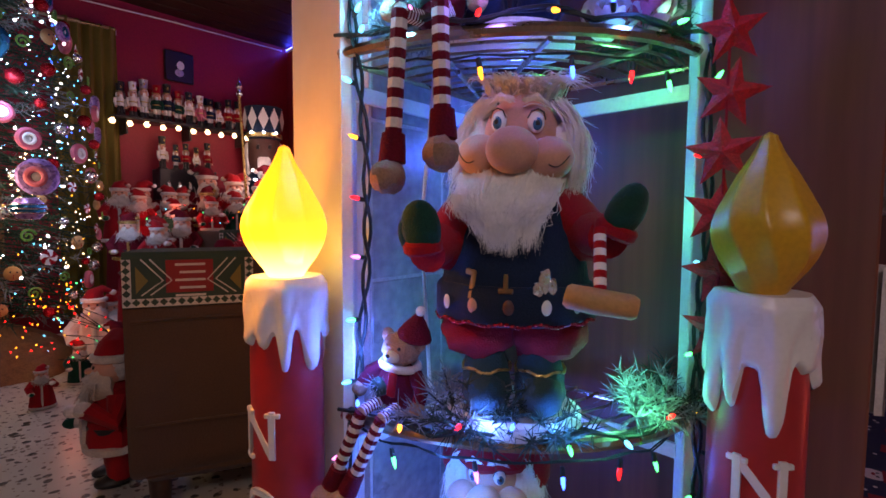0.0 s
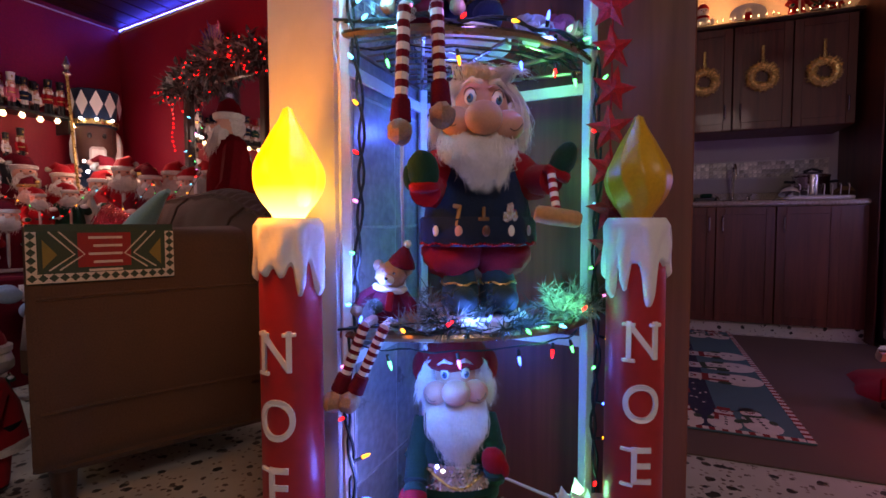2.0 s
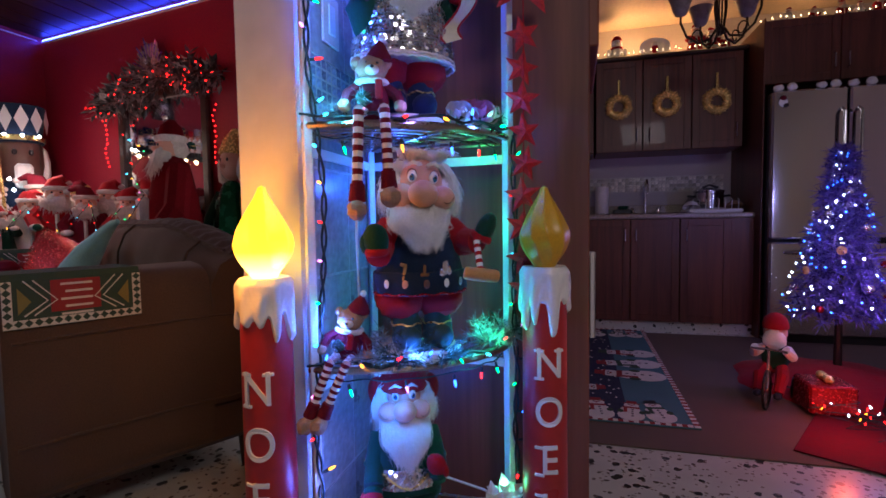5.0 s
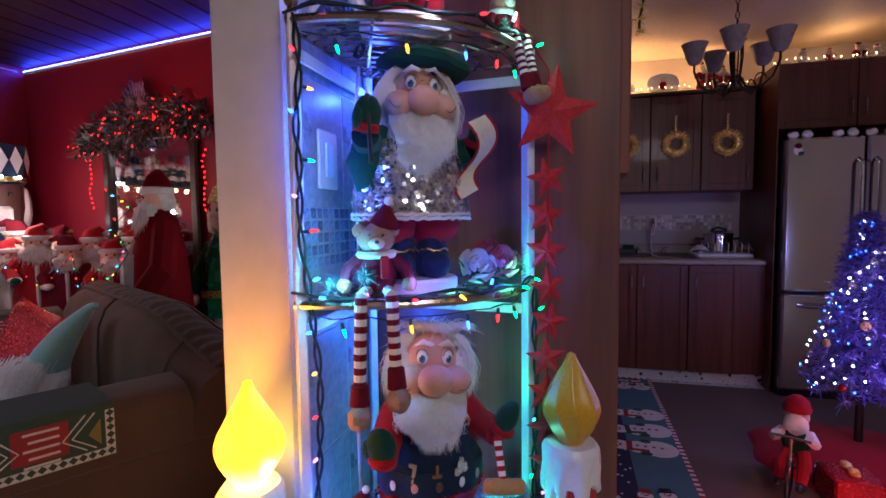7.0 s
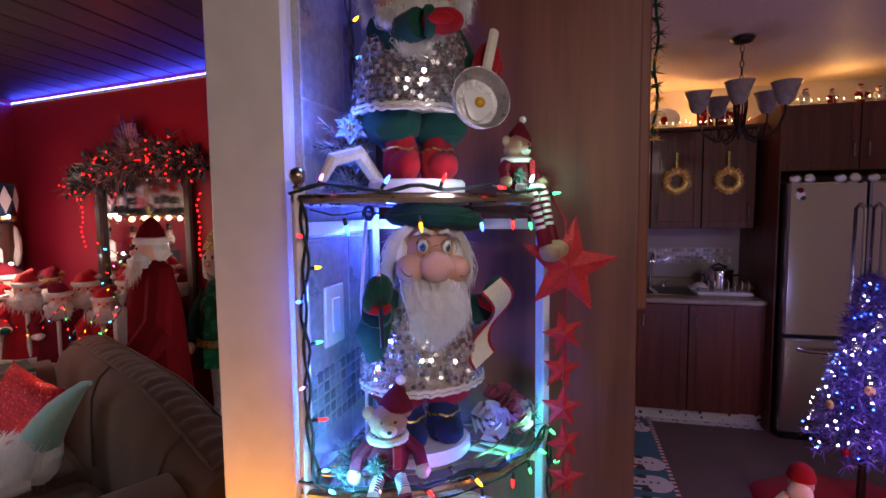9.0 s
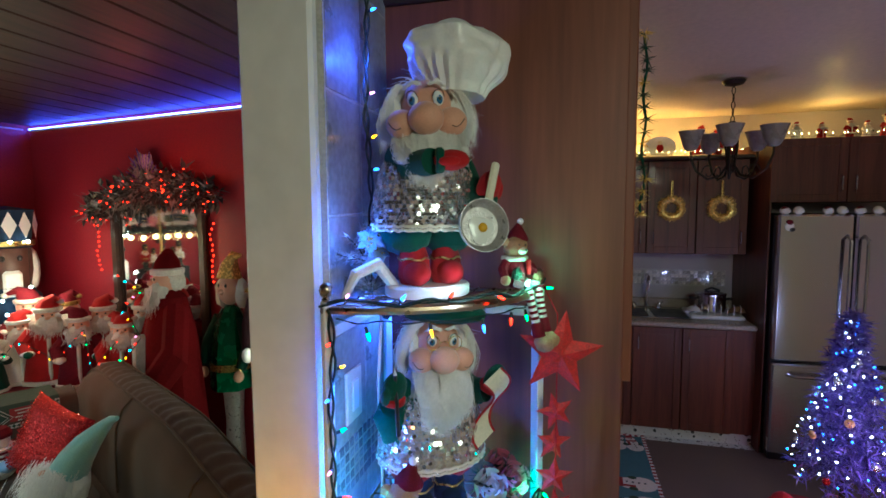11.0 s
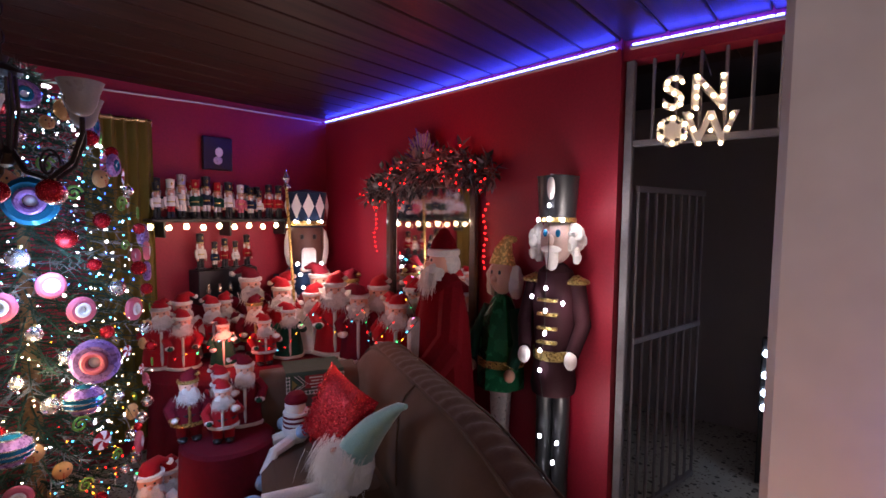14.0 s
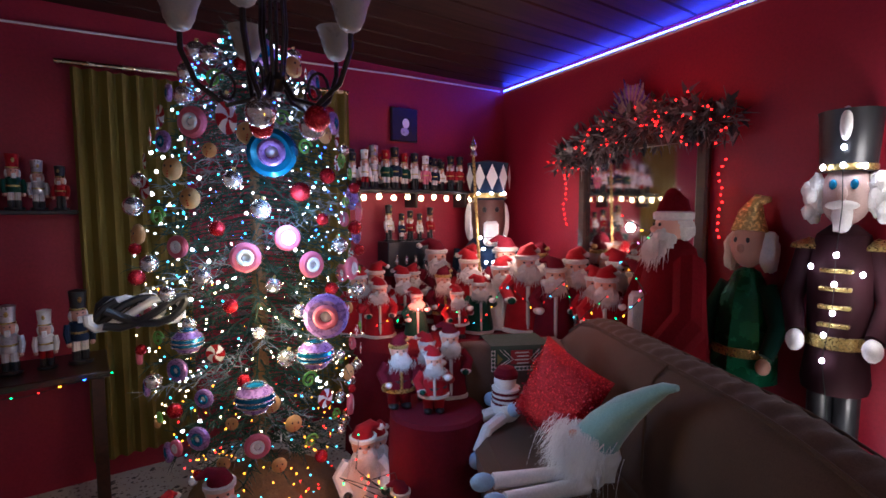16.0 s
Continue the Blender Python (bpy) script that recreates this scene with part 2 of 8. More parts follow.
BROWN_FUR = mat("tan_plush", (0.34, 0.19, 0.11), 0.95, scale=50, vary=0.3, bump=0.6, fine=300)
STAR_RED = mat("red_tinsel_cloth", (0.48, 0.012, 0.016), 0.55, scale=90, vary=0.5, bump=0.7, fine=260)
SEQUIN = mat("silver_sequins", (0.88, 0.86, 0.86), 0.20, 0.9, scale=60, vary=0.2, bump=0)
SILVER_CLOTH = mat("silver_lame", (0.55, 0.53, 0.54), 0.35, 0.7, scale=60, vary=0.3, bump=0.4, fine=260)
GOLD = mat("gold_braid", (0.55, 0.40, 0.14), 0.3, 0.8, scale=90, vary=0.4, bump=0.4)
SATIN = mat("white_satin", (0.78, 0.74, 0.74), 0.3, scale=5, vary=0.08, bump=0.1, sheen=0.3)
PAPER = mat("cream_paper", (0.68, 0.62, 0.50), 0.7, scale=12, vary=0.15)
EYE_W = mat("white_eye", (0.8, 0.8, 0.8), 0.15, scale=8, vary=0.02, bump=0)
EYE_B = mat("blue_iris", (0.05, 0.16, 0.32), 0.12, scale=60, vary=0.3, bump=0)
PINE = mat("pine_needles", (0.013, 0.045, 0.025), 0.7, scale=30, vary=0.5, bump=0.1)
PINE_FROST = mat("frosted_needles", (0.20, 0.22, 0.22), 0.7, scale=30, vary=0.6, bump=0.1)
PURPLE_PINE = mat("purple_tinsel", (0.13, 0.085, 0.34), 0.3, 0.35, scale=30, vary=0.6, bump=0.1)
PINK = mat("pink_silk", (0.58, 0.12, 0.18), 0.6, scale=12, vary=0.2)
WHITE_SILK = mat("white_silk", (0.72, 0.66, 0.64), 0.6, scale=12, vary=0.2)
SOFA = mat("brown_microfibre", (0.080, 0.046, 0.030), 0.85, scale=5, vary=0.25, bump=0.3, fine=240, sheen=0.12)
MINT = mat("mint_fleece", (0.22, 0.42, 0.40), 0.9, scale=20, vary=0.15, bump=0.4, sheen=0.4)
SKY_FLEECE = mat("pale_blue_fleece", (0.30, 0.44, 0.62), 0.9, scale=20, vary=0.15, bump=0.4)
RED_SEQUIN = mat("red_sequins", (0.45, 0.012, 0.02), 0.22, 0.6, scale=150, vary=0.6, bump=0.6, fine=420)
CURTAIN = mat("mustard_curtain", (0.17, 0.125, 0.028), 0.75, scale=5, vary=0.2, bump=0.2, fine=200)
MIRROR = mat("mirror_glass", (0.86, 0.86, 0.86), 0.03, 1.0, scale=1, vary=0.0, bump=0)
FROST_GLASS = mat("frosted_lamp_glass", (0.26, 0.23, 0.21), 0.32, scale=12, vary=0.1)
GOLD_TINSEL = mat("gold_tinsel", (0.86, 0.60, 0.20), 0.25, 0.35, scale=60, vary=0.5, bump=0.3)
BLUE_PAINT = mat("blue_metallic", (0.02, 0.22, 0.42), 0.2, 0.6, scale=20, vary=0.2)
PURPLE_PAINT = mat("lilac_glitter", (0.30, 0.16, 0.42), 0.3, 0.3, scale=60, vary=0.3)
TAN_TOY = mat("tan_toy_felt", (0.50, 0.27, 0.10), 0.7, scale=30, vary=0.2, bump=0.2)
TEAL_FELT = mat("dark_teal_felt", (0.010, 0.060, 0.075), 0.9, scale=14, vary=0.3, bump=0.4, fine=400, sheen=0.08)
BURLAP = mat("brown_burlap", (0.20, 0.11, 0.05), 0.9, scale=30, vary=0.4, bump=0.5)
for m in (SOFA, RED, MAROON, GREEN, NAVY, SOLDIER_COAT, CURTAIN, PLANK):
    m.node_tree.nodes["Principled BSDF"].inputs["Specular IOR Level"].default_value = 0.15
GLOWS = {k: glow("bulb_" + k, c, s) for k, c, s in (("red", (1, 0.012, 0.010), 6), ("green", (0.012, 1, 0.20), 5), ("blue", (0.03, 0.13, 1), 9), ("amber", (1, 0.34, 0.015), 6),
                                                  ("pink", (1, 0.25, 0.75), 3.5), ("cyan", (0.05, 0.6, 1), 6), ("white", (0.6, 0.78, 1), 12), ("warm", (1, 0.72, 0.38), 10), ("star", (0.85, 0.9, 1), 30))}
LED = glow("led_strip_glow", (0.035, 0.06, 1.0), 60)


def flame_glow():
    """A lit plastic flame, brightest round the lamp at its foot."""
    m, t, b = nodes_of("lit_flame_plastic")
    N, L = t.nodes.new, t.links.new
    tc, sep, mr, rp = N("ShaderNodeTexCoord"), N("ShaderNodeSeparateXYZ"), N("ShaderNodeMapRange"), N("ShaderNodeValToRGB")
    L(tc.outputs["Object"], sep.inputs[0])
    L(sep.outputs[2], mr.inputs[0])
    mr.inputs[1].default_value, mr.inputs[2].default_value = 0.0, 0.19
    e = rp.color_ramp.elements
    e[0].position, e[0].color = 0.0, (1.0, 0.80, 0.22, 1)
    e[1].position, e[1].color = 0.30, (1.0, 0.50, 0.012, 1)
    last = e.new(1.0)
    last.color = (0.92, 0.36, 0.004, 1)
    L(mr.outputs[0], rp.inputs[0])
    L(rp.outputs[0], b.inputs["Emission Color"])
    st = N("ShaderNodeMapRange")
    st.inputs[1].default_value, st.inputs[2].default_value, st.inputs[3].default_value, st.inputs[4].default_value = 0.0, 0.45, 5.0, 1.9
    L(mr.outputs[0], st.inputs[0])
    L(st.outputs[0], b.inputs["Emission Strength"])
    b.inputs["Base Color"].default_value = (0.6, 0.35, 0.03, 1)
    b.inputs["Roughness"].default_value = 0.35
    return m


FLAME_LIT = flame_glow()


# ---- mesh building ----
class Build:
    """Collects faces of several materials for one mesh."""

    def __init__(self):
        self.v, self.f, self.k, self.mats = [], [], [], []

    def m(self, material):
        if material not in self.mats:
            self.mats.append(material)
        return self.mats.index(material)

    def put(self, verts, faces, material, M=None):
        n, k = len(self.v), self.m(material)
        if M is not None:
            verts = [tuple(M @ Vector(p)) for p in verts]
        self.v += [tuple(p) for p in verts]
        self.f += [tuple(i + n for i in f) for f in faces]
        self.k += [k] * len(faces)
        return self

    def box(self, x0, x1, y0, y1, z0, z1, material, b=0.0, M=None):
        b = min(b, 0.49 * min(x1 - x0, y1 - y0, z1 - z0))
        if b <= 0:
            v = [(x, y, z) for x in (x0, x1) for y in (y0, y1) for z in (z0, z1)]
            return self.put(v, [(0, 1, 3, 2), (4, 6, 7, 5), (0, 4, 5, 1), (2, 3, 7, 6), (0, 2, 6, 4), (1, 5, 7, 3)], material, M)
        rings = []
        for z, e in ((z0, b), (z0 + b, 0), (z1 - b, 0), (z1, b)):
            a, c, d, f = x0 + e, x1 - e, y0 + e, y1 - e
            q = b if e == 0 else b * 0.5
            rings.append([(a + q, d, z), (c - q, d, z), (c, d + q, z), (c, f - q, z), (c - q, f, z), (a + q, f, z), (a, f - q, z), (a, d + q, z)])
        v = [p for r in rings for p in r]
        f = [(i * 8 + j, i * 8 + (j + 1) % 8, i * 8 + 8 + (j + 1) % 8, i * 8 + 8 + j) for i in range(3) for j in range(8)]
        return self.put(v, f + [tuple(range(7, -1, -1)), tuple(range(24, 32))], material, M)

    def lathe(self, prof, material, seg=16, M=None, wave=None):
        v, f = [], []
        for i, (r, z) in enumerate(prof):
            for j in range(seg):
                a = 2 * math.pi * j / seg
                q = r * (wave(a, z) if wave else 1)
                v.append((q * math.cos(a), q * math.sin(a), z))
        for i in range(len(prof) - 1):
            for j in range(seg):
                f.append((i * seg + j, i * seg + (j + 1) % seg, (i + 1) * seg + (j + 1) % seg, (i + 1) * seg + j))
        if prof[0][0] > 1e-4:
            f.append(tuple(range(seg - 1, -1, -1)))
        if prof[-1][0] > 1e-4:
            f.append(tuple((len(prof) - 1) * seg + j for j in range(seg)))
        return self.put(v, f, material, M)

    def ball(self, c, r, material, seg=12, rings=8, M=None, bumpy=0.0):
        r = (r, r, r) if isinstance(r, (int, float)) else r
        v, f = [], []
        for i in range(rings + 1):
            p = math.pi * i / rings
            for j in range(seg):
                a = 2 * math.pi * j / seg
                d = Vector((math.sin(p) * math.cos(a), math.sin(p) * math.sin(a), -math.cos(p)))
                q = 1 + (bumpy * noise.noise(d * 3 + Vector(c) * 20) if bumpy else 0)
                v.append((c[0] + r[0] * d.x * q, c[1] + r[1] * d.y * q, c[2] + r[2] * d.z * q))
        for i in range(rings):
            for j in range(seg):
                f.append((i * seg + j, i * seg + (j + 1) % seg, (i + 1) * seg + (j + 1) % seg, (i + 1) * seg + j))
        return self.put(v, f, material, M)

    def tube(self, pts, r, material, seg=8, M=None, closed=False):
        pts = [Vector(p) for p in pts]
        n = len(pts)
        rs = r if isinstance(r, (list, tuple)) else [r] * n
        v, f = [], []
        side = None
        for i, p in enumerate(pts):
            if closed:
                d = pts[(i + 1) % n] - pts[i - 1]
            else:
                d = pts[min(i + 1, n - 1)] - pts[max(i - 1, 0)]
            d.normalize()
            if side is None:
                side = d.orthogonal().normalized()
            side = (side - d * side.dot(d)).normalized()
            up = d.cross(side)
            for j in range(seg):
                a = 2 * math.pi * j / seg
                v.append(tuple(p + (side * math.cos(a) + up * math.sin(a)) * rs[i]))
        last = n if closed else n - 1
        for i in range(last):
            for j in range(seg):
                k = (i + 1) % n
                f.append((i * seg + j, i * seg + (j + 1) % seg, k * seg + (j + 1) % seg, k * seg + j))
        if not closed:
            f += [tuple(range(seg - 1, -1, -1)), tuple((n - 1) * seg + j for j in range(seg))]
        return self.put(v, f, material, M)

    def hair(self, roots, length, r, material, rng, droop=0.4, curl=0.25, M=None):
        """Tapered strands from (root, direction) pairs."""
        for p, d in roots:
            p, d = Vector(p), Vector(d).normalized()
            w = Vector((rng.uniform(-1, 1), rng.uniform(-1, 1), rng.uniform(-1, 1))) * curl
            l = length * rng.uniform(0.6, 1.15)
            pts = []
            for i in range(4):
                s = i / 3
                pts.append(p + (d * s + w * s * s + Vector((0, 0, -droop)) * s * s) * l)
            self.tube(pts, [r, r * 0.9, r * 0.6, r * 0.12], material, 3, M)
        return self

    def mesh(self, name, smooth=True):
        me = bpy.data.meshes.new(name)
        me.from_pydata(self.v, [], self.f)
        for m in self.mats:
            me.materials.append(m)
        me.polygons.foreach_set("material_index", self.k)
        if smooth:
            me.polygons.foreach_set("use_smooth", [True] * len(self.f))
            me.set_sharp_from_angle(angle=radians(38))
        me.update()
        return me


def obj(name, build, parent=None, label="", category="", group="", kind="", M=None, smooth=True):
    ob = new(name, build.mesh(name, smooth))
    if parent:
        ob.parent = parent
    if M is not None:
        ob.matrix_basis = M
    return tagged(ob, label, category, group, kind)


def empty(name, label, category, M=None, group="", kind=""):
    ob = new(name)
    ob.empty_display_size = 0.05
    if M is not None:
        ob.matrix_basis = M
    return tagged(ob, label, category, group, kind)


def block(name, x0, x1, y0, y1, z0, z1, material, parent=None, label="", category="", group="", kind="", b=0.0, M=None):
    return obj(name, Build().box(x0, x1, y0, y1, z0, z1, material, b), parent, label, category, group, kind, M)


def letters(text, size, material, depth=0.004):
    """A mesh of the built-in font, upright in x and z, centred, facing -y."""
    cu = bpy.data.curves.new("lettering", "FONT")
    cu.body, cu.size, cu.extrude, cu.align_x, cu.align_y = text, size, depth, "CENTER", "CENTER"
    cu.bevel_depth = depth * 0.25
    tmp = new("lettering", cu)
    dg = bpy.context.evaluated_depsgraph_get()
    me = bpy.data.meshes.new_from_object(tmp.evaluated_get(dg))
    bpy.data.objects.remove(tmp)
    me.transform(Matrix.Rotation(radians(90), 4, "X"))
    me.materials.clear()
    me.materials.append(material)
    return me


def arc(c, r, a0, a1, z, n=16):
    return [(c[0] + r * math.cos(radians(a0 + (a1 - a0) * i / n)), c[1] + r * math.sin(radians(a0 + (a1 - a0) * i / n)), z) for i in range(n + 1)]

# ---- the setting ----
RNG = random.Random(4)
block("floor", -2.4, 4.3, -2.6, 4.5, -0.1, 0.0, TERRAZZO, label="pale polished terrazzo floor with dark stone chips", category="floor", kind="structure")
block("wall_south", -2.4, 4.3, -2.6, -2.45, 0, 2.6, CREAM_WALL, label="plain cream painted wall", category="wall", kind="structure")
block("wall_west", -2.4, -2.25, -2.45, 4.5, 0, 2.6, CREAM_WALL, label="plain cream painted wall", category="wall", kind="structure")
block("wall_north", -2.25, 2.9, 4.36, 4.5, 0, 2.6, RED_WALL, label="deep red painted living room wall", category="wall", kind="structure")
block("wall_kitchen", 4.12, 4.3, -2.45, 4.5, 0, 2.6, GREY_WALL, label="grey painted wall behind the kitchen counter", category="wall", kind="structure")
# the living room's east wall runs slightly askew, from (2.64, 4.36) to (2.24, 1.60)
EAST = Matrix.Translation((2.24, 1.60, 0)) @ Matrix.Rotation(math.atan2(-0.40, 2.76), 4, "Z")
EAST_LEN = math.hypot(0.40, 2.76)
block("wall_east", 0.0, 0.14, 0.0, EAST_LEN + 0.05, 0, 2.6, RED_WALL, M=EAST, label="deep red painted living room wall with mirror", category="wall", kind="structure")
block("wall_partition", 0.43, 2.38, 0.63, 0.795, 0, 2.6, WHITE_PAINT, b=0.008, label="white painted wall end with uneven brush marks", category="wall", kind="structure")
block("wall_over_gate", 2.26, 2.38, 0.795, 1.60, 2.36, 2.6, RED_WALL, label="red wall above the gate opening", category="wall", kind="structure")
block("wall_dark_room", 2.6, 4.12, 2.9, 3.0, 0, 2.6, UNLIT_TONE, label="wall of the unlit room behind the gate, coloured dark for lack of light", category="wall", kind="structure")
block("wall_kitchen_north", 2.38, 4.12, 0.63, 0.75, 0, 2.6, GREY_WALL, label="grey painted wall between kitchen and dark room", category="wall", kind="structure")
cb = Build()
cb.box(-2.4, 2.9, 0.80, 4.5, 2.47, 2.6, DARK_TRIM)
cb.box(-2.4, 0.80, -2.6, 0.80, 2.47, 2.6, DARK_TRIM)
for i in range(36):
    y = -2.6 + i * 0.2
    x1 = 2.88 if y > 0.6 else 0.79
    cb.box(-2.4, x1, y + 0.004, y + 0.196, 2.452, 2.475, PLANK, 0.006)
obj("ceiling", cb, label="dark varnished wooden plank ceiling", category="ceiling", kind="structure", smooth=False)
block("ceiling_kitchen", 0.80, 4.3, -2.6, 0.80, 2.52, 2.6, CEIL_WHITE, label="plain cream kitchen ceiling lit warm from below", category="ceiling", kind="structure")
block("ceiling_dark_room", 2.9, 4.3, 0.80, 4.5, 2.5, 2.6, UNLIT_TONE, label="ceiling of the dark room, coloured dark for lack of light", category="ceiling", kind="structure")

# brown wooden panel beside the corner, with the dark crown moulding and the cupboard behind it
panel = empty("wood_panel", "tall brown stained wooden panel closing the kitchen side", "panel", kind="structure")
block("board", 0.80, 0.835, 0.012, 0.629, 0.0, 2.30, PANEL, panel, b=0.003)
block("crown_moulding", 0.775, 0.85, -0.05, 0.629, 2.30, 2.37, DARK_TRIM, panel, b=0.012)
block("header", 0.79, 0.85, -0.04, 0.629, 2.37, 2.52, DARK_TRIM, panel, b=0.003)
cup = empty("tall_cupboard", "dark brown cupboard standing behind the wooden panel", "cupboard")
block("body", 0.838, 1.36, 0.03, 0.628, 0.0, 1.33, DARK_TRIM, cup, b=0.004)
block("upper_body", 0.838, 1.36, -0.012, 0.628, 1.335, 2.299, PANEL, cup, b=0.004)

# corner tiling, mosaic strip and switch on the tiled side of the partition
tl = empty("tiled_wall", "grey stone-look wall tiles with pale joints", "tiles", kind="structure")
block("grout_bed", 0.452, 0.798, 0.6155, 0.6295, 0.0, 2.44, GROUT, tl)
tb = Build().box(-0.083, 0.083, -0.004, 0.004, -0.124, 0.124, TILE, 0.002).mesh("tile")
mb = Build().box(-0.011, 0.011, -0.003, 0.003, -0.011, 0.011, MOSAIC, 0.002).mesh("mosaic_tile")
for i in range(2):
    for j in range(10):
        z = 0.125 + j * 0.252
        if 1.16 < z < 1.22:
            continue
        o = new("tile", tb)
        o.parent = tl
        o.matrix_basis = pose(0.54 + i * 0.17, 0.618, z)
for i in range(14):
    for j in range(5):
        o = new("mosaic_tile", mb)
        o.parent = tl
        o.matrix_basis = pose(0.465 + i * 0.0245, 0.6165, 1.14 + j * 0.0245 + 0.012)
sw = empty("light_switch", "cream double light switch plate on grey tiles", "switch")
block("plate", 0.505, 0.585, 0.607, 0.614, 1.30, 1.42, PAPER, sw, b=0.003)
block("rocker", 0.53, 0.56, 0.603, 0.608, 1.325, 1.395, WHITE_PLASTIC, sw, b=0.002)

# kitchen
block("carpet", 1.42, 3.44, -2.3, 0.60, 0.0, 0.007, CARPET, label="flat brown kitchen carpet on the terrazzo", category="carpet", b=0.003)
rug = empty("snowman_rug", "teal kitchen runner rug with snowmen and dotted border", "rug")
TEAL = mat("teal_weave", (0.06, 0.15, 0.17), 0.95, scale=20, vary=0.2, bump=0.6, fine=300)
NAVY_W = mat("night_weave", (0.014, 0.02, 0.05), 0.95, scale=20, vary=0.2, bump=0.6, fine=300)
SNOW_W = mat("white_weave", (0.62, 0.58, 0.52), 0.95, scale=20, vary=0.15, bump=0.6, fine=300)
RED_W = mat("red_weave", (0.25, 0.02, 0.02), 0.95, scale=20, vary=0.2, bump=0.6, fine=300)
block("field", 1.63, 3.48, -0.45, 0.30, 0.0075, 0.015, TEAL, rug, b=0.003)
block("night_band", 1.66, 3.45, -0.175, 0.27, 0.0152, 0.0165, NAVY_W, rug)
bd = Build()
for a in np.arange(1.632, 3.46, 0.042):
    bd.box(a, a + 0.021, -0.448, -0.424, 0.0152, 0.0168, SNOW_W)
    bd.box(a + 0.021, a + 0.042, -0.448, -0.424, 0.0152, 0.0166, RED_W)
for a in np.arange(-0.42, 0.27, 0.042):
    for x in (1.634, 3.452):
        bd.box(x, x + 0.024, a, a + 0.021, 0.0152, 0.0168, SNOW_W)
        bd.box(x, x + 0.024, a + 0.021, a + 0.042, 0.0152, 0.0166, RED_W)
tagged(obj("border", bd, rug, "woven red and white dashes"), kind="stuff")


def flat_disc(b, x, y, rx, ry, z, material, M):
    b.lathe([(1, 0), (1, 0.0010), (0, 0.0010)], material, 16, M @ Matrix.Translation((x, y, z)) @ Matrix.Diagonal((rx, ry, 1, 1)))


def woven_snowman(x, y, turn, s, hat, scarf):
    """A flat snowman; its head lies along +x before the turn."""
    b, M = Build(), pose(x, y, 0.0166, 0, 0, turn) @ Matrix.Diagonal((s, s, 1, 1))
    flat_disc(b, 0.0, 0.0, 0.085, 0.080, 0.0, SNOW_W, M)
    flat_disc(b, 0.085, 0.004, 0.055, 0.060, 0.0004, SNOW_W, M)
    flat_disc(b, 0.165, 0.0, 0.046, 0.046, 0.0008, SNOW_W, M)
    b.box(0.112, 0.138, -0.050, 0.050, 0.0012, 0.0022, scarf, 0, M)
    b.box(0.04, 0.125, 0.024, 0.046, 0.0016, 0.0026, scarf, 0, M)
    b.box(0.190, 0.200, -0.052, 0.052, 0.0018, 0.0026, hat, 0, M)
    b.box(0.200, 0.240, -0.032, 0.032, 0.0018, 0.0026, hat, 0, M)
    for k in range(4):
        flat_disc(b, 0.09 - 0.035 * k, -0.008, 0.008, 0.008, 0.0018, BLACK, M)
    for k in (-1, 1):
        flat_disc(b, 0.176, k * 0.016, 0.006, 0.006, 0.0020, BLACK, M)
        flat_disc(b, 0.055, k * 0.062, 0.026, 0.018, 0.0012, PINE_W, M)
    flat_disc(b, 0.164, 0.0, 0.006, 0.012, 0.0022, RED_W, M)
    obj("woven_snowman", b, rug, "white woven snowman with scarf")


PINE_W = mat("green_weave", (0.03, 0.06, 0.03), 0.95, scale=20, vary=0.2, bump=0.6, fine=300)
for x, y, a, s, hat, scarf in ((1.72, -0.31, 8, 0.78, BLACK, PINE_W), (1.71, -0.185, -6, 0.72, RED_W, RED_W), (1.71, -0.055, 5, 0.78, RED_W, RED_W), (2.30, -0.325, 86, 1.15, RED_W, RED_W), (2.53, -0.335, 94, 1.12, RED_W, PINE_W), (2.76, -0.34, 88, 1.05, PINE_W, RED_W), (3.27, -0.36, 10, 0.75, RED_W, RED_W), (3.27, -0.24, -8, 0.75, BLACK, PINE_W), (3.27, -0.10, 4, 0.75, RED_W, RED_W), (2.05, 0.12, -88, 0.9, RED_W, PINE_W)):
    woven_snowman(x, y, a, s, hat, scarf)
fk = Build()
for k in range(150):
    flat_disc(fk, RNG.uniform(1.68, 3.42), RNG.uniform(-0.16, 0.26), 0.006, 0.006, 0.0163, SNOW_W, Matrix.Identity(4))
tagged(obj("snowflake", fk, rug, "white woven dots"), kind="stuff")


def door_leaf(parent, x, y0, y1, z0, z1, handle_y, handle_z):
    """A framed cabinet door that faces -x, with a bar handle."""
    w = 0.055
    o = block("door", x - 0.018, x, y0 + 0.003, y1 - 0.003, z0 + 0.003, z1 - 0.003, CABINET, parent, b=0.003)
    for a, c in ((y0 + 0.003, y0 + w), (y1 - w, y1 - 0.003)):
        block("stile", x - 0.024, x - 0.0185, a, c, z0 + 0.003, z1 - 0.003, CABINET, o, b=0.002)
    for a, c in ((z0 + 0.003, z0 + w), (z1 - w, z1 - 0.003)):
        block("rail", x - 0.0238, x - 0.0185, y0 + w + 0.0005, y1 - w - 0.0005, a, c, CABINET, o, b=0.002)
    h = Build().tube([(x - 0.024, handle_y, handle_z - 0.055), (x - 0.05, handle_y, handle_z - 0.045), (x - 0.05, handle_y, handle_z + 0.045), (x - 0.024, handle_y, handle_z + 0.055)], 0.005, STEEL, 6)
    obj("handle", h, o, "slim steel bar handle")


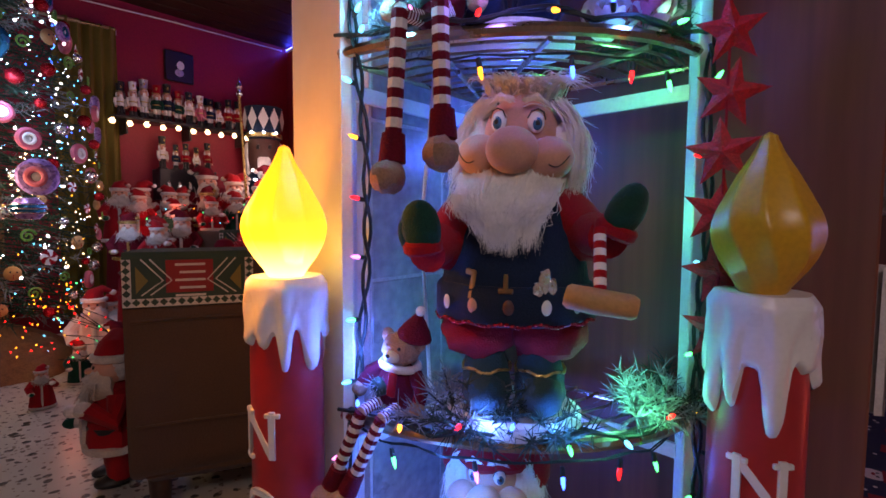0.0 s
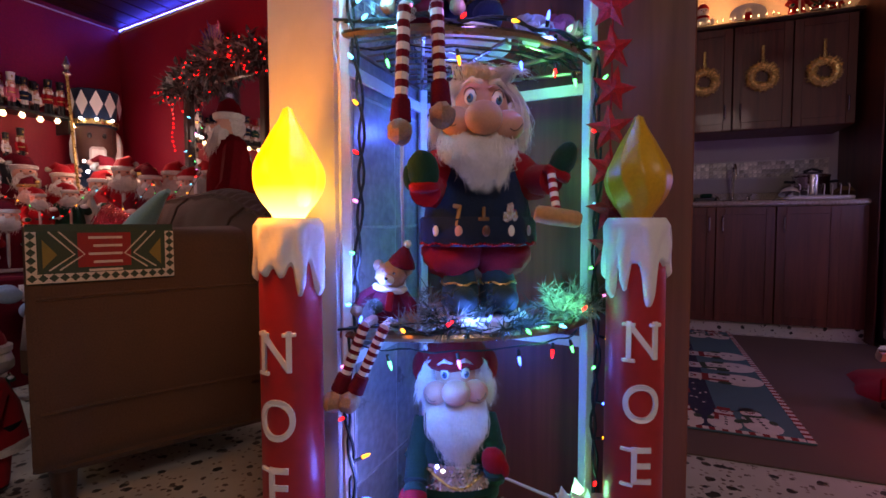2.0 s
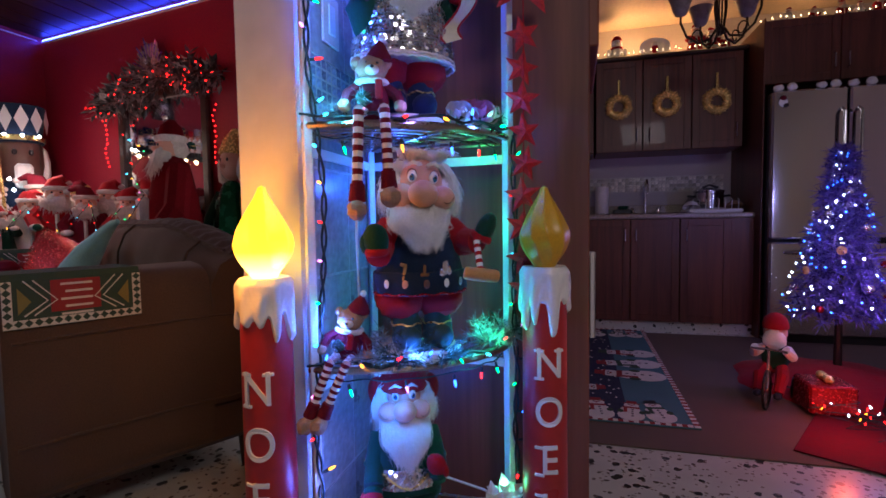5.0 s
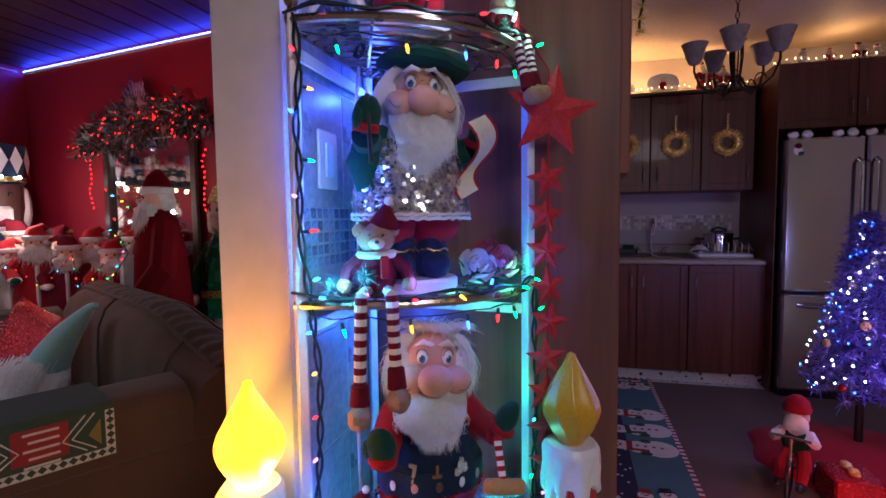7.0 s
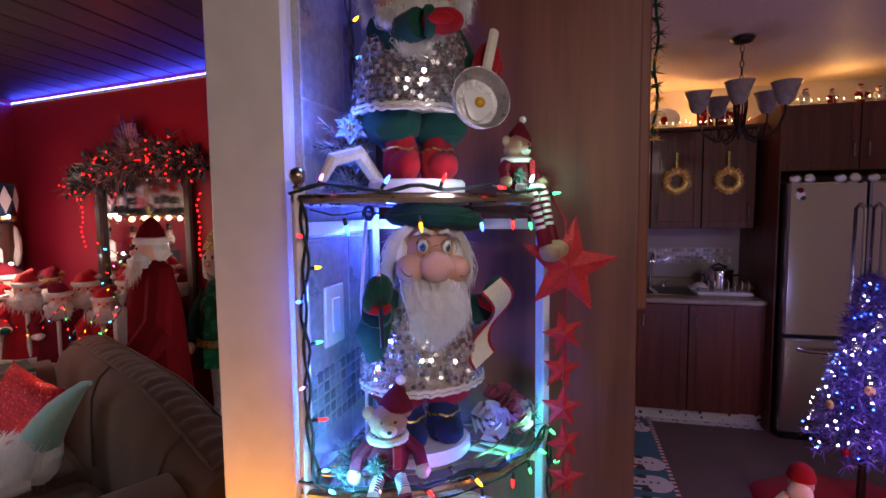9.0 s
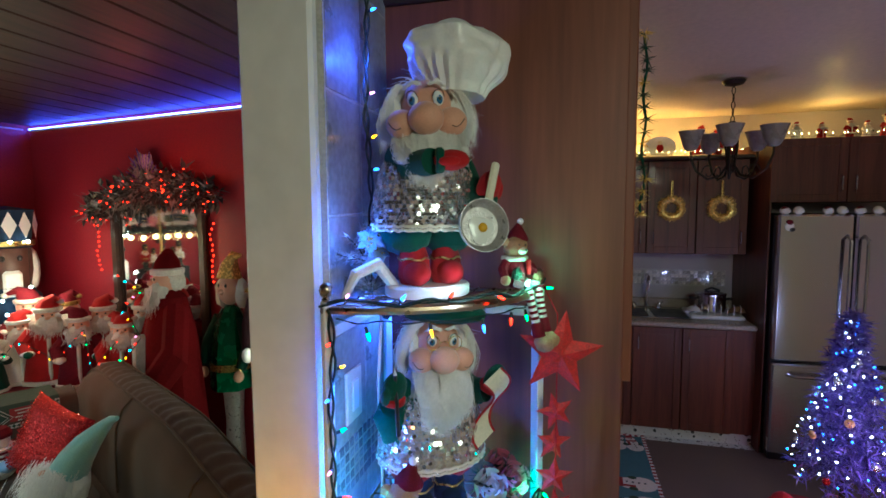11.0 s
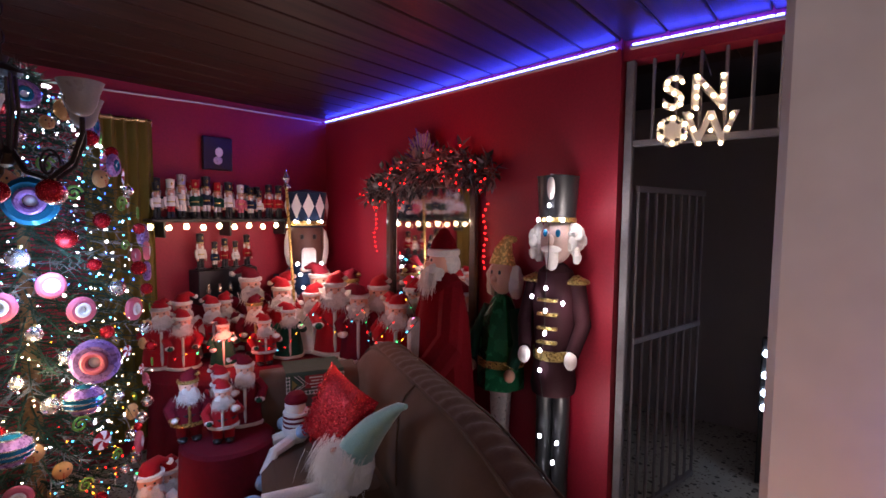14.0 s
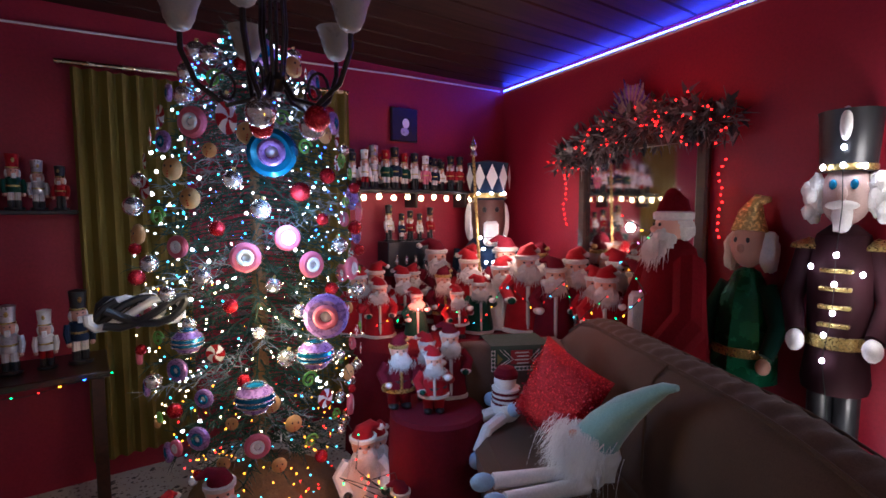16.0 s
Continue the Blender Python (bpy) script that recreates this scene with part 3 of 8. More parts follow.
def cabinet_unit(name, label, x0, x1, y0, y1, z0, z1, doors, toe=0.0, top=True):
    c = empty(name, label, "cabinet")
    block("body", x0, x1, y0, y1, z0 + toe, z1, CABINET, c, b=0.002)
    if toe:
        block("toe_kick", x0 + 0.012, x1, y0, y1, z0, z0 + toe - 0.001, TERRAZZO, c, "pale terrazzo skirting")
    for a, b_, h in doors:
        door_leaf(c, x0 - 0.001, a, b_, z0 + toe, z1, h, z1 - 0.12 if toe else z0 + 0.13)
    return c


cabinet_unit("base_cabinet", "cherry wood base cabinet with two framed doors", 3.52, 4.118, -0.70, 0.0, 0.0, 0.87, [(-0.35, 0.0, -0.31), (-0.70, -0.35, -0.39)], 0.08)
cabinet_unit("base_cabinet", "cherry wood base cabinet with one framed door", 3.52, 4.118, -1.20, -0.702, 0.0, 0.87, [(-1.05, -0.702, -0.745)], 0.08)
cabinet_unit("base_cabinet", "cherry wood base cabinet beside the partition wall", 3.52, 4.118, 0.002, 0.62, 0.0, 0.87, [(0.002, 0.31, 0.05), (0.31, 0.62, 0.57)], 0.08)
for a, lab in ((0.27, "second"), (-0.10, ""), (-0.455, ""), (-0.81, "")):
    cabinet_unit("wall_cabinet", "cherry wood wall cabinet with one framed door and wreath", 3.72, 4.118, a - 0.355, a - 0.002, 1.41, 2.13, [(a - 0.355, a - 0.002, a - 0.05 if a < -0.3 and a > -0.6 else a - 0.31)])
block("cornice", 3.69, 4.118, -1.20, 0.27, 2.132, 2.165, DARK_TRIM, label="dark moulded cornice along the wall cabinets", category="cornice", kind="structure", b=0.008)
cabinet_unit("fridge_cabinet", "dark cherry cabinet above the refrigerator", 3.48, 4.118, -2.15, -1.215, 1.80, 2.24, [(-1.68, -1.215, -1.64), (-2.15, -1.68, -1.72)])
block("end_panel", 3.40, 4.118, -1.213, -1.202, 0.0, 2.24, CABINET, label="dark cherry end panel beside the refrigerator", category="panel", b=0.002)
wt = empty("worktop", "speckled brown laminate worktop with rounded front edge", "worktop")
block("slab", 3.49, 4.118, -1.20, 0.62, 0.871, 0.91, GRANITE, wt, b=0.01)
block("upstand", 4.09, 4.118, -1.20, 0.62, 0.911, 0.99, GRANITE, wt, b=0.006)
bs = empty("backsplash", "pearly glass mosaic strip on the kitchen wall", "tiles", kind="structure")
block("backing", 4.112, 4.1195, -1.15, 0.40, 1.10, 1.24, GROUT, bs)
mk = Build().box(-0.003, 0.003, -0.0135, 0.0135, -0.0135, 0.0135, MOSAIC_K, 0.002).mesh("mosaic_tile")
for i in range(50):
    for j in range(4):
        o = new("mosaic_tile", mk)
        o.parent = bs
        o.matrix_basis = pose(4.111, -1.13 + i * 0.03, 1.125 + j * 0.03)

# refrigerator
fr = empty("refrigerator", "stainless steel french-door refrigerator with bottom freezer", "refrigerator")
block("case", 3.36, 4.08, -2.12, -1.225, 0.02, 1.72, BLACK, fr, b=0.01)
for y0, y1, hy in ((-1.665, -1.228, -1.625), (-2.115, -1.675, -1.72)):
    d = block("door", 3.30, 3.355, y0, y1, 0.72, 1.72, STEEL, fr, b=0.012)
    obj("handle", Build().tube([(3.30, hy, 0.86), (3.25, hy, 0.89), (3.245, hy, 1.25), (3.25, hy, 1.55), (3.30, hy, 1.58)], 0.011, STEEL, 8), d)
d = block("freezer_drawer", 3.30, 3.355, -2.115, -1.228, 0.06, 0.70, STEEL, fr, b=0.012)
obj("handle", Build().tube([(3.30, -1.32, 0.63), (3.25, -1.35, 0.63), (3.245, -1.67, 0.63), (3.25, -1.98, 0.63), (3.30, -2.02, 0.63)], 0.011, STEEL, 8), d)
block("foot_grille", 3.33, 3.36, -2.1, -1.24, 0.0, 0.055, BLACK, fr, b=0.003)

# ---- corner shelf ----
CX, CY, RX, RY = 0.735, 0.600, 0.345, 0.390
SHELF_Z = (0.13, 0.565, 1.085, 1.585)


def bow(a, z, k=1.0):
    """A point of the shelf's bowed front; a runs from 0 (at the tiled wall) to 1 (at the wooden panel)."""
    t = radians(180 + 90 * a)
    return (CX + RX * k * math.cos(t), CY + RY * k * math.sin(t), z)


et = empty("corner_shelf", "white metal corner shelf with bronze bowed rails", "shelf")
L, R, K = (0.396, 0.594), (0.704, 0.212), (0.742, 0.602)
for (px, py), h in ((L, 1.60), (R, 1.60), (K, 1.60)):
    p = block("post", -0.014, 0.014, -0.009, 0.009, 0.0, h, WHITE_METAL, et, b=0.002, M=pose(px, py, 0, 0, 0, 40))
    if (px, py) != K:
        obj("finial", Build().lathe([(0.006, 0), (0.009, 0.004), (0.006, 0.008), (0.011, 0.013), (0.014, 0.022), (0.011, 0.032), (0.004, 0.037), (0, 0.038)], BRONZE, 12), p, "bronze ball finial", M=Matrix.Translation((0, 0, h)))
for s, z in enumerate(SHELF_Z):
    sh = Build()
    sh.tube([bow(i / 18, z) for i in range(19)], 0.0085, BRONZE, 8)
    so = obj("shelf_rail", sh, et, "bronze bowed front rail")
    wr = Build()
    for i in range(9):
        k = 0.12 + i * 0.1
        wr.tube([bow(j / 8, z - 0.004, k) for j in range(9)], 0.0024, BRONZE, 5)
    for a in (0.0, 0.25, 0.5, 0.75, 1.0):
        wr.tube([bow(a, z - 0.009, 0.05), bow(a, z - 0.009, 0.98)], 0.004, BRONZE, 6)
    obj("wire_grid", wr, so)
    for (ax, ay) in (L, R):
        cbm = Build()
        d = Vector((K[0] - ax, K[1] - ay, 0)).normalized()
        n = Vector((-d.y, d.x, 0)) * 0.003
        a, b = Vector((ax, ay, 0)) + d * 0.012, Vector((K[0], K[1], 0)) - d * 0.012
        z0, z1 = z - 0.062, z - 0.040
        cbm.put([a - n + Vector((0, 0, z0)), a + n + Vector((0, 0, z0)), b + n + Vector((0, 0, z0)), b - n + Vector((0, 0, z0)), a - n + Vector((0, 0, z1)), a + n + Vector((0, 0, z1)), b + n + Vector((0, 0, z1)), b - n + Vector((0, 0, z1))],
                [(3, 2, 1, 0), (4, 5, 6, 7), (0, 1, 5, 4), (1, 2, 6, 5), (2, 3, 7, 6), (3, 0, 4, 7)], WHITE_METAL)
        obj("crossbar", cbm, et)
    if s == 3:
        for a in (0.2, 0.45, 0.7):
            x, y, _ = bow(a, 0, 0.7)
            for sg in (-1, 1):
                sc = [(x + sg * 0.02 * math.cos(t) * (1 - t / 9), y + sg * 0.02 * math.cos(t) * (1 - t / 9), z - 0.028 + 0.018 * math.sin(t) * (1 - t / 9)) for t in np.linspace(0, 6.0, 14)]
                obj("scroll", Build().tube(sc, 0.0028, BLACK, 5), et, "black wire scroll under the shelf")


# ---- gnome dolls ----
def fur_cap(b, rng, c, r, length, n, w, keep, droop=0.6, curl=0.3):
    roots = []
    while len(roots) < n:
        d = Vector((rng.gauss(0, 1), rng.gauss(0, 1), rng.gauss(0, 1))).normalized()
        if keep(d):
            roots.append((Vector(c) + Vector((d.x * r[0], d.y * r[1], d.z * r[2])), d + Vector((0, 0, -0.25))))
    b.hair(roots, length, w, FUR, rng, droop, curl)


def sequin_band(b, rng, prof, a0, a1, rows, size):
    """Small overlapping discs over a turned body between two heights of its outline."""
    for i in range(rows):
        s = i / (rows - 1) * (len(prof) - 1)
        k = min(int(s), len(prof) - 2)
        r = prof[k][0] + (prof[k + 1][0] - prof[k][0]) * (s - k) + 0.002
        z = prof[k][1] + (prof[k + 1][1] - prof[k][1]) * (s - k)
        n = int(2 * math.pi * r * (a1 - a0) / 360 / (size * 1.75))
        for j in range(n):
            a = radians(a0 + (a1 - a0) * (j + 0.5 * (i % 2)) / n)
            M = Matrix.Translation((r * math.cos(a), 0.8 * r * math.sin(a), z)) @ Matrix.Rotation(a, 4, "Z") @ Matrix.Rotation(radians(90 + rng.gauss(-12, 14)), 4, "Y") @ Matrix.Rotation(rng.gauss(0, 0.22), 4, "X")
            b.put([(size * math.cos(q * math.pi / 3), size * math.sin(q * math.pi / 3), 0) for q in range(6)], [tuple(range(6))], SEQUIN, M)


def shrink(b, start, f, pivot):
    """Scales what was built since start about a point."""
    for i in range(start, len(b.v)):
        b.v[i] = tuple(Vector(pivot) + (Vector(b.v[i]) - Vector(pivot)) * f)


def locks(b, rng, a, m, e, n, spread, r, wave=0.006, material=None):
    """Wavy tapered strands that follow one bent guide from a past m to e."""
    a, m, e = Vector(a), Vector(m), Vector(e)
    for _ in range(n):
        off = Vector((rng.gauss(0, 1), rng.gauss(0, 0.7), rng.gauss(0, 0.7))) * spread
        sway = Vector((rng.gauss(0, 1), rng.gauss(0, 0.5), 0)) * wave
        l, ph = rng.uniform(0.72, 1.06), rng.uniform(0, 6.28)
        pts = []
        for i in range(5):
            q = l * i / 4
            p = a * (1 - q) ** 2 + m * (2 * q * (1 - q)) + e * (q * q)
            pts.append(p + off * (1 - 0.45 * q) + sway * (q * math.sin(4.5 * q + ph)))
        b.tube(pts, [r, r, r * 0.9, r * 0.65, r * 0.12], material or FUR, 3)


def settle(b, start, offset, yaw, roll, size=1.0, pivot=(0, 0, 0.40)):
    """Turns and shifts what was built since start, as a head on its neck."""
    M = Matrix.Translation(Vector(pivot) + Vector(offset)) @ Matrix.Rotation(radians(yaw), 4, "Z") @ Matrix.Rotation(radians(roll), 4, "Y") @ Matrix.Scale(size, 4) @ Matrix.Translation(-Vector(pivot))
    for i in range(start, len(b.v)):
        b.v[i] = tuple(M @ Vector(b.v[i]))


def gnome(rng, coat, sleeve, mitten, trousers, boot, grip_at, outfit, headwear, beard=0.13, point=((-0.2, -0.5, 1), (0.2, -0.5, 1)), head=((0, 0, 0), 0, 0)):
    """A padded gnome doll that faces -y; one plain mesh."""
    b = Build()
    b.lathe([(0.0, 0), (0.098, 0), (0.102, 0.006), (0.102, 0.022), (0.096, 0.028), (0.0, 0.028)], WHITE_PLASTIC, 28, Matrix.Diagonal((1, 0.8, 1, 1)))
    crease = lambda a, z: 1 + 0.05 * math.sin(5 * a + 40 * z) + 0.03 * math.sin(9 * a - 25 * z)
    for k in (-1, 1):
        b.ball((k * 0.040, -0.034, 0.056), (0.032, 0.048, 0.030), boot, 14, 9, bumpy=0.06)
        b.lathe([(0.030, 0.030), (0.038, 0.050), (0.034, 0.085), (0.028, 0.112), (0.016, 0.128), (0.0, 0.134)], boot, 16, Matrix.Translation((k * 0.039, -0.012, 0)), crease)
        b.tube([(k * 0.039 + 0.036 * math.cos(t), -0.012 + 0.036 * math.sin(t), 0.088 + 0.003 * math.sin(5 * t)) for t in np.linspace(0, 2 * math.pi, 19)[:-1]], 0.0024, GOLD, 5, closed=True)
        b.ball((k * 0.050, 0.004, 0.142), (0.060, 0.062, 0.048), trousers, 18, 12, bumpy=0.18)
    fold = lambda a, z: 1 + 0.040 * math.sin(7 * a + 14 * z) * max(0, min(1, (0.30 - z) * 6)) + 0.022 * math.sin(11 * a + 30 * z)
    wide = 0.92 if outfit == "apron" else 1.0
    prof = [(0.112, 0.160), (0.120, 0.165), (0.119, 0.20), (0.112, 0.24), (0.102, 0.28), (0.088, 0.315), (0.066, 0.345), (0.04, 0.365)]
    b.lathe([(r * wide, z) for r, z in prof], SILVER_CLOTH if outfit == "sequin" else coat, 40, Matrix.Diagonal((1, 0.8, 1, 1)), fold)
    if outfit == "sequin":
        sequin_band(b, rng, [(0.129, 0.158), (0.128, 0.165), (0.127, 0.20), (0.120, 0.24), (0.110, 0.28), (0.095, 0.315)], 165, 375, 24, 0.0052)
        for row in (0.156, 0.164):
            b.tube([((0.129 + 0.002 * math.sin(40 * t)) * math.cos(t), 0.104 * math.sin(t), row + 0.002 * math.sin(30 * t)) for t in np.linspace(0, 2 * math.pi, 70)[:-1]], 0.0042, PAPER, 5, closed=True)
    if outfit == "patch":
        sequin_band(b, rng, [(0.125, 0.19), (0.123, 0.21), (0.119, 0.24)], 235, 305, 8, 0.0052)
        b.tube([(0.122 * math.cos(t), 0.099 * math.sin(t), 0.240 - 0.05 * abs(math.sin(t)) ** 8) for t in np.linspace(math.pi, 2 * math.pi, 24)], 0.004, GOLD, 6)
    if outfit == "apron":
        # pocket strip with its raised upper edge, sequinned hem, buttons and toy tools
        b.lathe([(0.1135, 0.166), (0.1150, 0.172), (0.1135, 0.212), (0.1100, 0.216)], coat, 40, Matrix.Diagonal((1, 0.8, 1, 1)), lambda a, z: fold(a, z) + 0.012)
        for i in range(46):
            A = radians(185 + i * 3.8)
            b.ball((0.1145 * math.cos(A), 0.0925 * math.sin(A), 0.165 + 0.002 * math.sin(i)), (0.0042, 0.0042, 0.0030), RED_SEQUIN, 6, 4)
        for i, a in enumerate(range(216, 332, 25)):
            A = radians(a)
            M = Matrix.Translation((0.1165 * math.cos(A), 0.0945 * math.sin(A), 0.190)) @ Matrix.Rotation(A - math.pi / 2, 4, "Z")
            b.ball((0, 0, 0), (0.0075, 0.003, 0.0105), (EYE_W, SKIN, DARK_FACE, EYE_W, SILVER_CLOTH)[i], 12, 7, M)
        for a, kind in ((240, "claw"), (264, "tee"), (290, "iron")):
            A = radians(a)
            M = Matrix.Translation((0.1125 * math.cos(A), 0.0915 * math.sin(A), 0.220)) @ Matrix.Rotation(A + math.pi / 2, 4, "Z") @ Matrix.Rotation({"claw": 0.18, "tee": 0.0, "iron": -0.1}[kind], 4, "Y")
            if kind == "claw":
                b.box(-0.0035, 0.0035, -0.003, 0.002, -0.022, 0.018, TAN_TOY, 0.0015, M)
                b.box(-0.013, 0.0035, -0.003, 0.002, 0.010, 0.018, TAN_TOY, 0.0015, M)
            elif kind == "tee":
                b.box(-0.003, 0.003, -0.003, 0.002, -0.010, 0.014, BURLAP, 0.0015, M)
                b.box(-0.010, 0.010, -0.003, 0.002, -0.012, -0.005, BURLAP, 0.0015, M)
            else:
                for px, pz, w, h in ((0, 0.004, 0.009, 0.016), (-0.010, -0.004, 0.008, 0.010), (0.010, -0.003, 0.007, 0.011), (0.003, 0.014, 0.006, 0.008)):
                    b.ball((px, -0.002, pz), (w, 0.004, h), SEQUIN, 7, 5, M, bumpy=0.5)
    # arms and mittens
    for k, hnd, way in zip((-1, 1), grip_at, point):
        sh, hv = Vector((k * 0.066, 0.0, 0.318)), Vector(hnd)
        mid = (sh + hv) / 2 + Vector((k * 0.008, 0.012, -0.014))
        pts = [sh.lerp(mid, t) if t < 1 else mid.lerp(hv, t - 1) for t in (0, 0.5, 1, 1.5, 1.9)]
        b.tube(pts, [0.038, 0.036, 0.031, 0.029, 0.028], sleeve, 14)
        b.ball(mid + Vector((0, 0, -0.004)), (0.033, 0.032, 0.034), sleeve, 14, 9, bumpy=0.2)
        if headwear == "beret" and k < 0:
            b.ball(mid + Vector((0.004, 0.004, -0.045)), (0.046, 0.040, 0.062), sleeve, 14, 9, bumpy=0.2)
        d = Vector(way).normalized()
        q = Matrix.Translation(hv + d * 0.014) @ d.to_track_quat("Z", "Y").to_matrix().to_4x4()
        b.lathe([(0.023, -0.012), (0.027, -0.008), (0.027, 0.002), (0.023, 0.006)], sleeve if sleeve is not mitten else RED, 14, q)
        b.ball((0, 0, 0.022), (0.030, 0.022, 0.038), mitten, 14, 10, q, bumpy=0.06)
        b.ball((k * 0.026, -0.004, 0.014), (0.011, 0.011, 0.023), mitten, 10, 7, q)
    # head: brow, round nose between two round cheeks, small smile on each cheek
    start = len(b.v)
    b.ball((0, 0.002, 0.430), (0.066, 0.062, 0.078), SKIN, 22, 16)
    b.ball((0, -0.084, 0.401), (0.043, 0.040, 0.038), SKIN, 20, 14)
    for k in (-1, 1):
        c, rr = Vector((k * 0.058, -0.054, 0.394)), Vector((0.039, 0.037, 0.035))
        b.ball(c, tuple(rr), SKIN, 18, 12)
        smile = []
        for q in np.linspace(0, 1, 8):
            dx, dz = 0.002 + 0.030 * q, -0.013 + 0.016 * q * q - 0.006 * math.sin(math.pi * q)
            y = c.y - rr.y * math.sqrt(max(0.02, 1 - (dx / rr.x) ** 2 - (dz / rr.z) ** 2)) - 0.0006
            smile.append((c.x + k * dx, y, c.z + dz))
        b.tube(smile, 0.0010, BLACK, 5)
        M = Matrix.Translation((k * 0.0305, -0.0545, 0.451)) @ Matrix.Rotation(k * 0.38, 4, "Z") @ Matrix.Rotation(-0.10, 4, "X")
        b.ball((0, 0, 0), (0.0145, 0.0085, 0.0180), EYE_W, 14, 9, M)
        b.ball((0.001, -0.0035, -0.003), (0.0095, 0.0065, 0.0120), EYE_B, 12, 8, M)
        b.ball((0.001, -0.0072, -0.003), (0.0050, 0.0034, 0.0064), BLACK, 10, 6, M)
        b.ball((-0.003, -0.0098, 0.002), (0.0020, 0.0014, 0.0024), EYE_W, 6, 5, M)
        b.tube([(-0.0150, -0.004, 0.004), (-0.010, -0.008, 0.0155), (0.0, -0.0088, 0.0195), (0.010, -0.008, 0.0155), (0.0150, -0.004, 0.004)], 0.0011, BLACK, 5, M)
        b.tube([(k * 0.013, -0.0640, 0.484), (k * 0.030, -0.0600, 0.491), (k * 0.048, -0.050, 0.479)], [0.0035, 0.0062, 0.0028], FUR, 8)
        locks(b, rng, (k * 0.011, -0.064, 0.484), (k * 0.030, -0.066, 0.495), (k * 0.052, -0.050, 0.476), 45, 0.003, 0.0008, 0.003)
    # beard, side hair and crown
    b.ball((0, -0.034, 0.352), (0.060, 0.034, 0.032), FUR, 16, 10, bumpy=0.2)
    b.ball((0, -0.056 - 0.14 * beard, 0.328 - beard * 0.36), (0.044, 0.020, beard * 0.40), FUR, 16, 10, bumpy=0.25)
    for i in range(17):
        u = -1 + i / 8
        for layer in (0, 1):
            j = rng.gauss(0, 0.008)
            locks(b, rng, (0.066 * u, -0.030 - 0.030 * (1 - u * u) - 0.006 * layer, 0.372 - 0.004 * layer), (0.074 * u + j, -0.104 - 0.15 * beard - 0.010 * layer, 0.346 - beard * 0.36),
                  (0.032 * u + 1.6 * j, -0.084 - 0.30 * beard, 0.350 - beard * (1.02 - 0.42 * u * u) * (0.82 if layer else 1.0)), 130, 0.0080, 0.0009, 0.012)
    b.ball((0, 0.024, 0.434), (0.072, 0.056, 0.076), FUR, 18, 12, bumpy=0.15)
    front = lambda d: not (d.y < 0.05 and d.z < 0.86)
    fur_cap(b, rng, (0, 0.012, 0.432), (0.072, 0.060, 0.078), 0.048, 900, 0.0011, lambda d: front(d) and d.z > -0.7, 0.8, 0.6)
    for k in (-1, 1):
        b.ball((k * 0.074, 0.008, 0.408), (0.024, 0.036, 0.062), FUR, 14, 10, bumpy=0.3)
        for i in range(8):
            f = i / 7
            locks(b, rng, (k * (0.060 + 0.008 * f), -0.016 + 0.045 * f, 0.492 - 0.012 * f), (k * (0.108 + rng.uniform(0, 0.014)), -0.014 + 0.045 * f, 0.450), (k * (0.092 + rng.uniform(0, 0.024)), -0.026 + 0.040 * f, 0.335 + 0.02 * rng.random()), 70, 0.006, 0.001, 0.010)
    shrink(b, start, 0.80, (0, 0.0, 0.432))
    if headwear == "wild":
        for i in range(14):
            u = rng.uniform(-1, 1)
            locks(b, rng, (0.045 * u, 0.0, 0.490), (0.060 * u, -0.030, 0.524), (0.085 * u + 0.01, -0.046 + 0.02 * abs(u), 0.492 + 0.010 * rng.random()), 20, 0.006, 0.0009, 0.010)
    # headwear and what it holds
    if headwear == "chef":
        def puff(a, z):
            g = max(0.0, min(1.0, (z - 0.470) * 14))
            low = max(0.0, 1 - abs(z - 0.492) * 22)
            return 1 + g * (0.07 * math.sin(3 * a + 1.1) + 0.055 * math.sin(5 * a + 16 * z) + 0.035 * math.sin(8 * a - 30 * z)) + low * 0.07 * math.sin(19 * a + 3 * math.sin(3 * a)) + g * 0.16 * noise.noise(Vector((2.6 * math.cos(a), 2.6 * math.sin(a), 34 * z)))
        rise = [0.466 + 0.142 * q for q in np.linspace(0, 1, 34)]
        crown = [(float(np.interp(z, [0.466, 0.485, 0.505, 0.525, 0.550, 0.575, 0.593, 0.603, 0.608], [0.063, 0.070, 0.090, 0.103, 0.107, 0.097, 0.074, 0.042, 0.0])), z) for z in rise]
        b.lathe(crown, SATIN, 96, Matrix.Translation((0.010, 0.014, 0.0)) @ Matrix.Rotation(0.10, 4, "Y") @ Matrix.Rotation(-0.05, 4, "X"), puff)
        settle(b, start, *head)
        p = Matrix.Translation((0.066, -0.146, 0.163)) @ Matrix.Rotation(radians(80), 4, "X") @ Matrix.Rotation(-0.30, 4, "Z") @ Matrix.Scale(0.95, 4)
        b.lathe([(0.0, 0.0), (0.044, 0.0), (0.054, 0.008), (0.058, 0.024), (0.060, 0.024), (0.055, 0.004), (0.045, -0.005), (0.0, -0.005)], SILVER_CLOTH, 26, p)
        b.lathe([(0.0, 0.006), (0.022, 0.006), (0.030, 0.004), (0.030, 0.002)], EYE_W, 18, p @ Matrix.Translation((0.002, -0.006, 0)), lambda a, z: 1 + 0.15 * math.sin(3 * a))
        b.ball((0.004, -0.002, 0.008), (0.011, 0.011, 0.006), YELLOW_PLASTIC, 10, 6, p)
        b.box(-0.010, 0.010, 0.058, 0.150, 0.012, 0.022, PAPER, 0.005, p)
    elif headwear == "beret":
